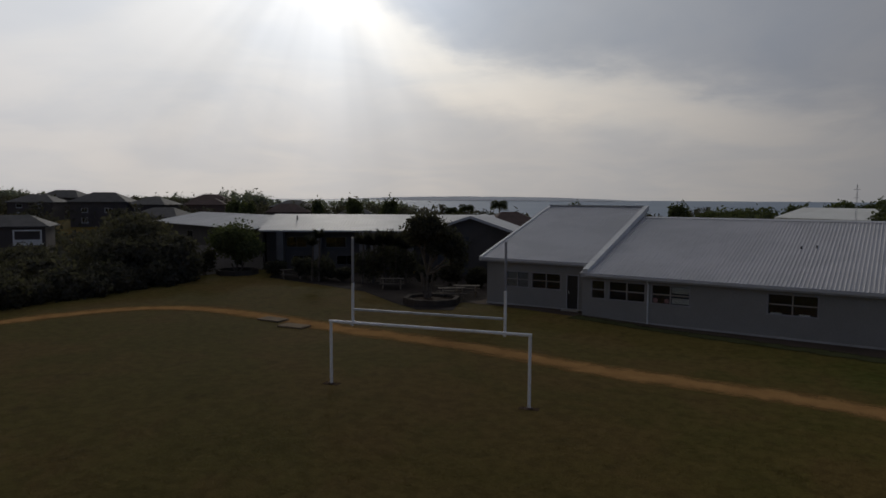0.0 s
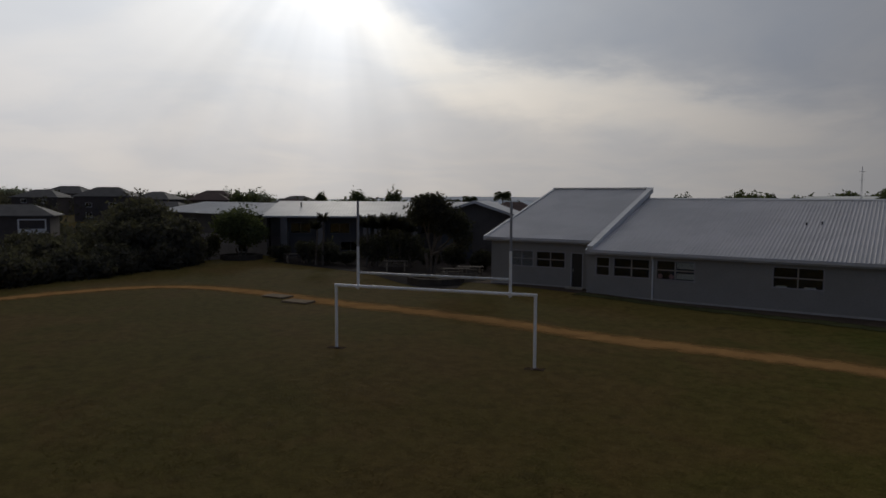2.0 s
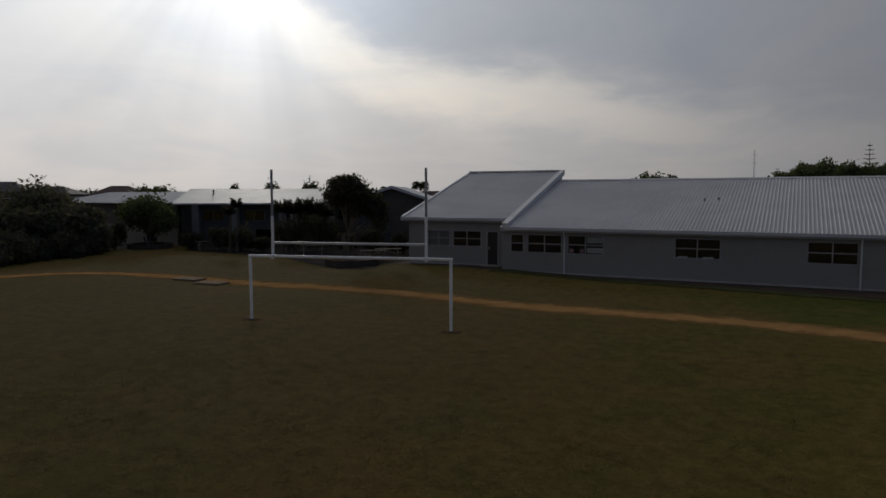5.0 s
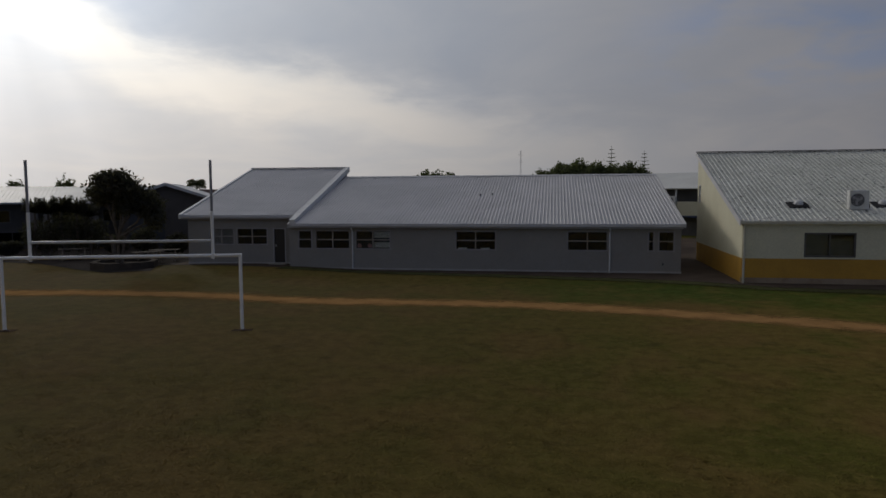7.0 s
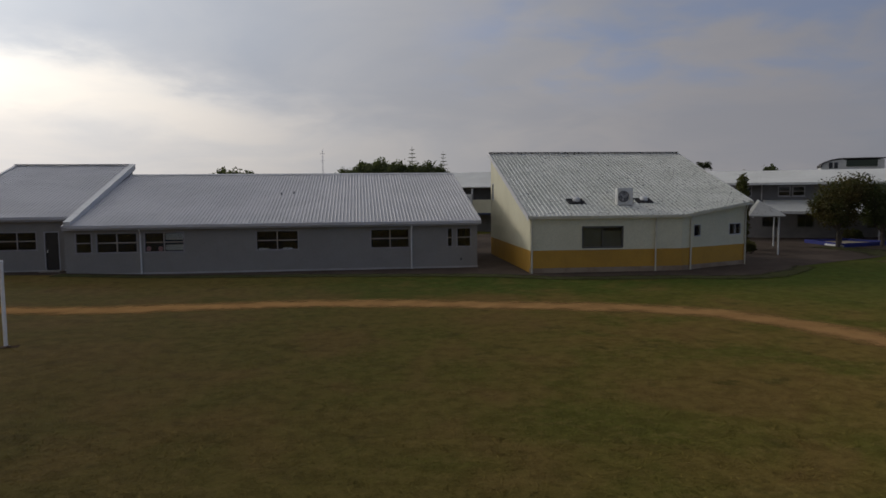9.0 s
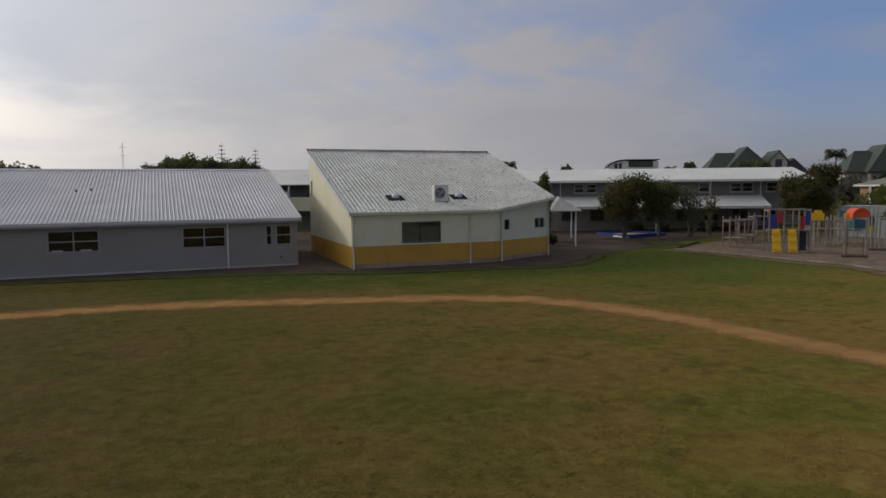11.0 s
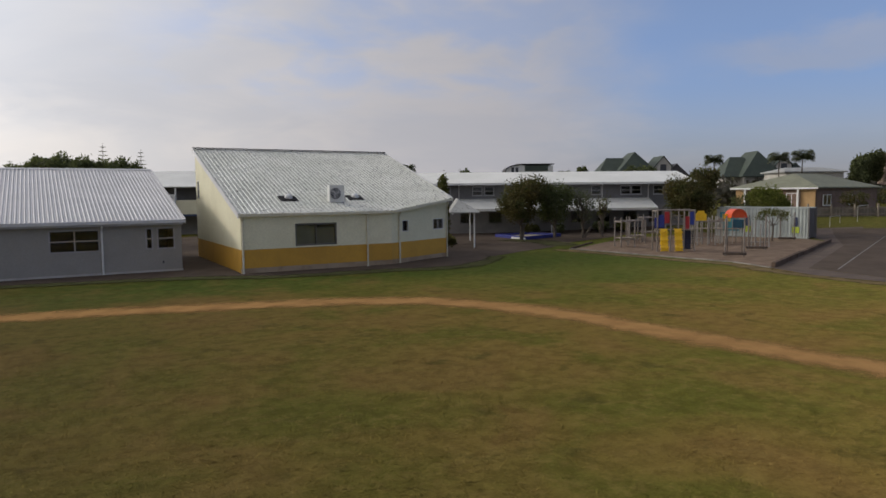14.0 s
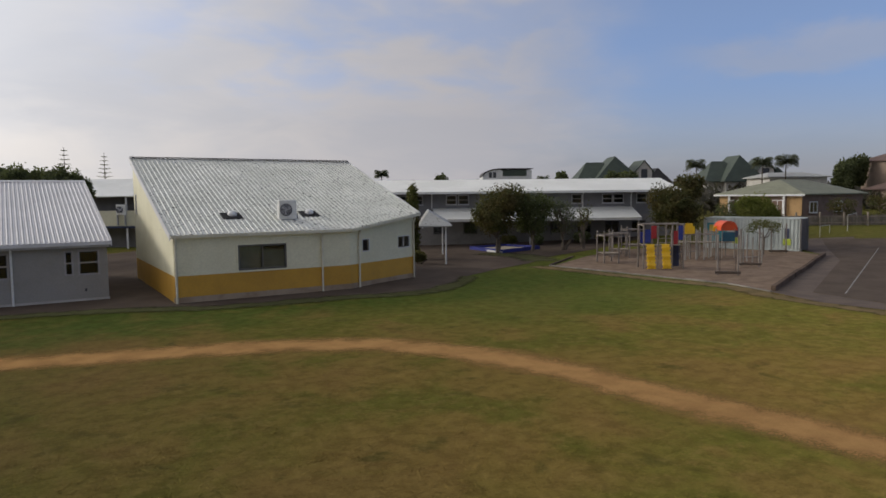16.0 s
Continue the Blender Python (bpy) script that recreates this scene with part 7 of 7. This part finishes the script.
picnic_table(43.4, 0.6, 8)
picnic_table(44.6, 1.6, -6)
picnic_table(48.4, -3.8, 3)
picnic_table(54.0, -12.6, 20)
for x0, y0, rz in ((-28.9, 25.6, 4), (-26.5, 24.9, 8)):
    s = thing("concrete_slab", x0, y0, ground_z(x0, y0), rz, "pale concrete slab laid across the dirt track", "slab", "track slabs")
    part("slab", box(bmesh.new(), -0.8, -0.45, 0.0, 0.8, 0.45, 0.10, bevel=0.015), mat("pale_slab", (0.235, 0.180, 0.118), (0.18, 0.138, 0.092), 0.95, scale=1.5, spec=0.05), s)


# ---------------------------------------------------------------- town and skyline in the west and north
TOWN_WALL = mat("town_wall", (0.092, 0.076, 0.072), (0.074, 0.062, 0.058), 0.8, scale=0.5)
TOWN = [(78, -52.0, 8.0, 6.0, 5.5, 1.3, TOWN_WALL, TILE_DARK, 20), (150, -79, 12, 9, 5.6, 2.2, TOWN_WALL, TILE_DARK, 8), (152, -69, 9, 8, 5.0, 1.8, TOWN_WALL, TILE_DARK, -6), (165, -104, 11, 9, 4.6, 2.0, TOWN_WALL, TILE_DARK, 5),
        (135, -60, 11, 8, 3.4, 1.9, TOWN_WALL, TILE_DARK, -12), (170, -62, 10, 8, 4.4, 1.9, BRICK, TILE_BROWN, 10), 
        (200, -72, 12, 9, 4.5, 2.2, TOWN_WALL, TILE_BROWN, 3), (185, -44, 11, 9, 3.8, 2.0, BRICK, TILE_DARK, -15), (160, -38, 10, 8, 3.4, 2.0, TOWN_WALL, TILE_BROWN, 12), (150, -20, 10, 8, 3.0, 1.8, BRICK, TILE_DARK, 6), (82, 9.5, 7.5, 7, 2.9, 1.9, BRICK, TILE_BROWN, 14), (125, 5, 9, 8, 3.0, 1.8, TOWN_WALL, TILE_DARK, 4),
        (190, -112, 13, 9, 5.2, 2.2, TOWN_WALL, TILE_DARK, -4)]
for i, (d, lat, w, dd, wh, rh, wm, rm, turn) in enumerate(TOWN):
    x, y = west(d, lat)
    wins = [(-w * 0.3, -w * 0.3 + 1.4, 0.9, 2.1), (w * 0.12, w * 0.12 + 1.6, 0.9, 2.1)]
    if wh > 4.5 and i:
        wins += [(-w * 0.3, -w * 0.3 + 1.4, 3.3, 4.3), (w * 0.12, w * 0.12 + 1.6, 3.3, 4.3)]
    b = house("town_house", x, y, TURN_W + turn, w, dd, wh, rh, dd * 0.45, wm, rm, "town house with a tiled hip roof among trees" if wh <= 4.5 else "two-storey town house with a dark hip roof", wins, group="town houses")
    if i == 0:
        part("balcony", boxes((0.8, -1.2, 3.6, 3.8, -0.005, 3.8), (0.8, -1.2, 3.8, 3.8, -1.1, 4.3), (0.8, -1.2, 4.3, 0.95, -1.05, 5.3), (3.65, -1.2, 4.3, 3.8, -1.05, 5.3), (0.8, -1.2, 5.3, 3.8, -1.0, 5.45)), TRIM_WHITE, b, "white balcony frame")


def far_woods():
    """Distant bushes and trees between the roofs, as one sheet of foliage clumps."""
    rng = np.random.default_rng(77)
    verts, faces = [], []
    spots = []
    for k in range(330):
        d = rng.uniform(72, 330)
        lat = rng.uniform(-0.72, 0.02) * d
        spots.append((*west(d, lat), rng.uniform(2.0, 4.2), rng.uniform(2.5, 6.0) * (0.75 + 0.3 * (d > 150))))
    for k in range(210):
        d = rng.uniform(100, 340)
        lat = rng.uniform(-0.10, 0.72) * d
        spots.append((*west(d, lat), rng.uniform(2.0, 4.5), rng.uniform(2.5, 5.2)))
    for k in range(120):
        d = rng.uniform(84, 210)
        lat = rng.uniform(-0.1, 0.75) * d
        spots.append((*east(d, lat), rng.uniform(1.8, 3.6), rng.uniform(2.0, 4.2)))
    for x, y, r, h in spots:
        if abs(x) < 34 and y < 72:
            continue
        z = ground_z(x, y)
        blobs = [(x, y, z + h * 0.5, r, r, h * 0.52)] + [(x + rng.uniform(-r, r) * 0.7, y + rng.uniform(-r, r) * 0.7, z + h * rng.uniform(0.4, 0.8), r * 0.5, r * 0.5, h * 0.28) for _ in range(3)]
        v, f = blob_leaves(150, blobs, 0.5, rng, 0.6)
        m = len(verts)
        verts += v
        faces += [[a + m for a in q] for q in f]
    tagged(mesh_part("far_trees", verts, faces, LEAF_FAR), "distant dark trees and hedges between the houses", "trees", kind="stuff")


far_woods()


def hill(name, d, lat, rx, ry, h, label, seed, material):
    x, y = west(d, lat)
    verts, faces = [], []
    n, m = 64, 14
    for j in range(m + 1):
        s = j / m
        for i in range(n):
            a = 2 * math.pi * i / n
            k = (1 - s)
            bump = 0.22 * noise.noise(Vector((math.cos(a) * 7 + seed, math.sin(a) * 7, s * 9)))
            verts.append((x + rx * k * math.cos(a), y + ry * k * math.sin(a), -8 + (h + 8) * (1 - k ** 2.2) * (1 + bump) ))
    for j in range(m):
        for i in range(n):
            k = (i + 1) % n
            faces.append((j * n + i, j * n + k, (j + 1) * n + k, (j + 1) * n + i))
    ob = mesh_part(name, verts, faces, material)
    tagged(ob, label, "hill", kind="structure")


# distance haze is painted in as these pale leaf and coast colours
HAZE_WOOD = leaf_mat("haze_pale_leaves", (0.17, 0.185, 0.17), (0.24, 0.25, 0.245))
HAZE_COAST = mat("haze_pale_coast", (0.50, 0.53, 0.57), (0.46, 0.49, 0.53), 0.95, scale=0.01, fine=0.1)


def ridge():
    """Wooded rises on the western skyline, paled for haze, as foliage clumps heaped up."""
    rng = np.random.default_rng(55)
    verts, faces = [], []
    for d, lat0, lat1, top, n in ((560, -212, -138, 13.5, 130), (520, -400, -300, 12.5, 150), (600, -300, -210, 9.5, 110), (480, -120, -20, 6.2, 120)):
        for k in range(n):
            s = rng.random()
            h = top * (1 - abs(2 * s - 1) ** 2.5) * rng.uniform(0.55, 1.0)
            x, y = west(d + rng.uniform(-25, 25), lat0 + (lat1 - lat0) * s)
            z0 = ground_z(x, y) - 1
            hh = max(2.0, h - z0)
            v, f = blob_leaves(60, [(x, y, z0 + hh * 0.5, 3.5, 3.5, hh * 0.5), (x, y, z0 + hh * 0.85, 2.2, 2.2, 2.0)], 1.3, rng, 0.5)
            m = len(verts)
            verts += v
            faces += [[a + m for a in q] for q in f]
    tagged(mesh_part("far_ridge", verts, faces, HAZE_WOOD), "wooded rises on the western skyline, paled to look hazy", "trees", kind="stuff")


ridge()
hill("hill", 3300, 150, 900, 200, 9, "coast beyond the sea in a pale haze colour", 3.0, HAZE_COAST)

for i, (px, top, d, r, cone) in enumerate(((-0.190, -0.004, 110, 1.1, 0), (-0.082, 0.002, 105, 1.7, 0), (-0.135, 0.002, 120, 1.8, 0), (-0.32, -0.005, 125, 1.8, 0), (-0.30, -0.009, 110, 1.6, 0), (0.20, -0.006, 110, 2.4, 0), (0.362, -0.006, 100, 1.8, 0), (0.60, -0.003, 90, 3.0, 0), (0.545, -0.008, 92, 2.6, 0), (0.47, -0.012, 90, 3.2, 0), (0.42, -0.013, 90, 3.2, 0), (0.66, 0.0, 88, 2.4, 0))):
    x, y = west(d, px * d)
    g0 = ground_z(x, y)
    tz = 6.98 + top * d - g0
    if cone:
        blobs = [(0, 0, tz * 0.45, r, r, tz * 0.35), (0, 0, tz * 0.72, r * 0.7, r * 0.7, tz * 0.2), (0, 0, tz * 0.9, r * 0.4, r * 0.4, tz * 0.12)]
    else:
        blobs = crown(r, tz * 0.3, tz, 6, 330 + i)
    tree(x, y, blobs, 2400, 0.24, LEAF_DARK, 350 + i, "dark tree above the western roofs", 0.16, 1, "skyline trees")
for i, (px, top, d, sp) in enumerate(((0.035, -0.010, 100, 1.5), (0.085, -0.004, 92, 1.5), (0.012, -0.014, 105, 1.3))):
    x, y = west(d, px * d)
    g0 = ground_z(x, y)
    palm(x, y, 6.98 + top * d - g0 - 0.7, 90, sp, 380 + i, "palm above the western roofs", r=0.09, stiff=0.0)
for i, (px, top, d) in enumerate(((-0.524, 0.077, 140), (-0.466, 0.067, 140))):
    x, y, tz = at_east(px, top, d)
    norfolk(x, y, tz - ground_z(x, y), 400 + i)


def mast():
    x, y, tz = -2.55, 58.0, 8.1
    g0 = ground_z(x, y)
    m = thing("radio_mast", x, y, g0, 0, "thin grey lattice radio mast on the skyline", "mast")
    h = tz - g0
    bm = bmesh.new()
    for k in range(3):
        a = 2 * math.pi * k / 3
        tube(bm, (0.14 * math.cos(a), 0.14 * math.sin(a), -0.2), (0.03 * math.cos(a), 0.03 * math.sin(a), h), 0.010, seg=5)
    n = 16
    for i in range(n):
        r0, r1 = 0.14 - 0.11 * i / n, 0.14 - 0.11 * (i + 1) / n
        for k in range(3):
            a, b2 = 2 * math.pi * k / 3, 2 * math.pi * (k + 1) / 3
            tube(bm, (r0 * math.cos(a), r0 * math.sin(a), h * i / n), (r1 * math.cos(b2), r1 * math.sin(b2), h * (i + 1) / n), 0.004, seg=4)
    part("lattice", bm, TRIM_PALE, m)
    for zz, w in ((h - 0.4, 0.22), (h - 1.0, 0.16)):
        bar(m, (-w, 0, zz), (w, 0, zz), 0.012, TRIM_GREY, "antenna")


mast()

for x, y, tz, r, k in ((-9.6, 50.0, 6.05, 1.15, 1), (-7.9, 50.6, 6.0, 1.2, 2), (-8.7, 49.2, 6.05, 1.2, 3)):
    g0 = ground_z(x, y)
    tree(x, y, [(0, 0, tz - g0 - 1.5, r, r, 1.35), (r * 0.5, 0.2, tz - g0 - 1.4, r * 0.6, r * 0.6, 1.0), (-r * 0.5, 0, tz - g0 - 1.7, r * 0.6, r * 0.6, 1.1)], 8000, 0.13, LEAF_DARK, 510 + k, "dark leafy tree behind the classroom block", 0.13, 1, "trees behind the classrooms")
x, y = east(63.0, -43.0)
house("white_roofed_block", x, y, TURN_E, 21.0, 8.4, 4.75, 1.1, 0.05, WALL_GREY2, ROOF_WHITE, "school block with a white gabled roof behind the classrooms", [(a, a + 1.2, 3.4, 4.3) for a in (-9, -6, -3, 0.5, 4, 7.5)], base=0.0)
tagged(ribbon("worn_strip", [(31.6, 35.8), (32.1, 31.6), (32.4, 26.9), (32.9, 22.7), (31.8, 19.5), (31.3, 15.3), (31.2, 8.0)], 0.9, WORN, 0.014, 10), "bare worn strip beside the playground kerb", "bare earth", kind="structure")


# ---------------------------------------------------------------- grass blades on the nearer field
def grass_blades():
    rng = np.random.default_rng(12)
    n = 70000
    r = 5.0 + 27.0 * rng.random(n) ** 0.9
    a = np.radians(rng.uniform(-74, 72, n))
    x, y = 1.0 - r * np.sin(a), 1.0 + r * np.cos(a)
    keep = (y < 26.0 + 4.0 * rng.random(n)) & (x < 30.2) & (r < 20 + 12 * rng.random(n))
    line = np.array([(p.x, p.y) for p in catmull(TRACK, 6)])
    near = np.full(n, 99.0)
    for px, py in line:
        near = np.minimum(near, np.hypot(x - px, y - py))
    keep &= near > 1.0 + 0.35 * rng.random(n)
    x, y = x[keep], y[keep]
    n = len(x)
    patch = np.sin(x * 1.3 + 2 * np.sin(y * 0.7)) * np.sin(y * 1.7 + 1.5 * np.sin(x * 0.9)) + 0.6 * np.sin(x * 4.1 + y * 2.3) * np.sin(y * 5.3 - x * 1.9)
    h = (0.011 + 0.013 * rng.random(n)) * (1.0 + 0.8 * np.clip(patch, 0, 1.2))
    z = np.array([ground_z(p, q) for p, q in zip(x, y)]) - 0.002
    base = np.stack([x, y, z], 1)
    verts = []
    for k in range(2):
        t = rng.uniform(0, 2 * np.pi, n)
        lean = np.stack([-np.sin(t), np.cos(t)], 1) * (3.2 + 1.6 * rng.random(n))[:, None]
        w = 0.007 + 0.007 * rng.random(n)
        side = np.stack([np.cos(t) * w, np.sin(t) * w, np.zeros(n)], 1)
        tip = base + np.stack([lean[:, 0] * h, lean[:, 1] * h, h], 1)
        off = np.stack([rng.normal(size=n) * 0.02, rng.normal(size=n) * 0.02, np.zeros(n)], 1)
        verts.append(np.stack([base + off - side, base + off + side, tip + off], 1))
    v = np.concatenate(verts).reshape(-1, 3)
    m = len(v) // 3
    me = bpy.data.meshes.new("grass_blades")
    me.vertices.add(len(v))
    me.vertices.foreach_set("co", v.ravel())
    me.loops.add(len(v))
    me.loops.foreach_set("vertex_index", np.arange(len(v)))
    me.polygons.add(m)
    me.polygons.foreach_set("loop_start", np.arange(m) * 3)
    me.update(calc_edges=True)
    up = np.repeat(np.stack([rng.normal(size=m) * 0.28, rng.normal(size=m) * 0.28, np.ones(m)], 1), 3, 0)
    up /= np.linalg.norm(up, axis=1)[:, None]
    me.normals_split_custom_set(up.tolist())
    me.materials.append(BLADE)
    tagged(new("grass_blades", me), "short uneven blades of dry and green field grass", "grass", kind="stuff")


grass_blades()
tagged(ribbon("turf_edge", [(-14.8, 34.9), (-7.9, 34.2), (0.1, 33.2), (6.2, 32.2), (10.2, 30.8), (15.8, 30.2), (19.7, 29.7), (22.6, 31.1), (24.8, 33.3)], 0.75, TURF_EDGE, 0.027, 8), "uneven grass creeping over the edge of the asphalt", "grass", kind="structure")
tagged(ribbon("thin_turf", [east(47.5, 8.6), east(50.0, 8.4), east(52.0, 7.4), east(54.2, 5.2)], 1.9, THIN, 0.027, 8), "thin trodden grass before the sandpit", "grass", kind="structure")
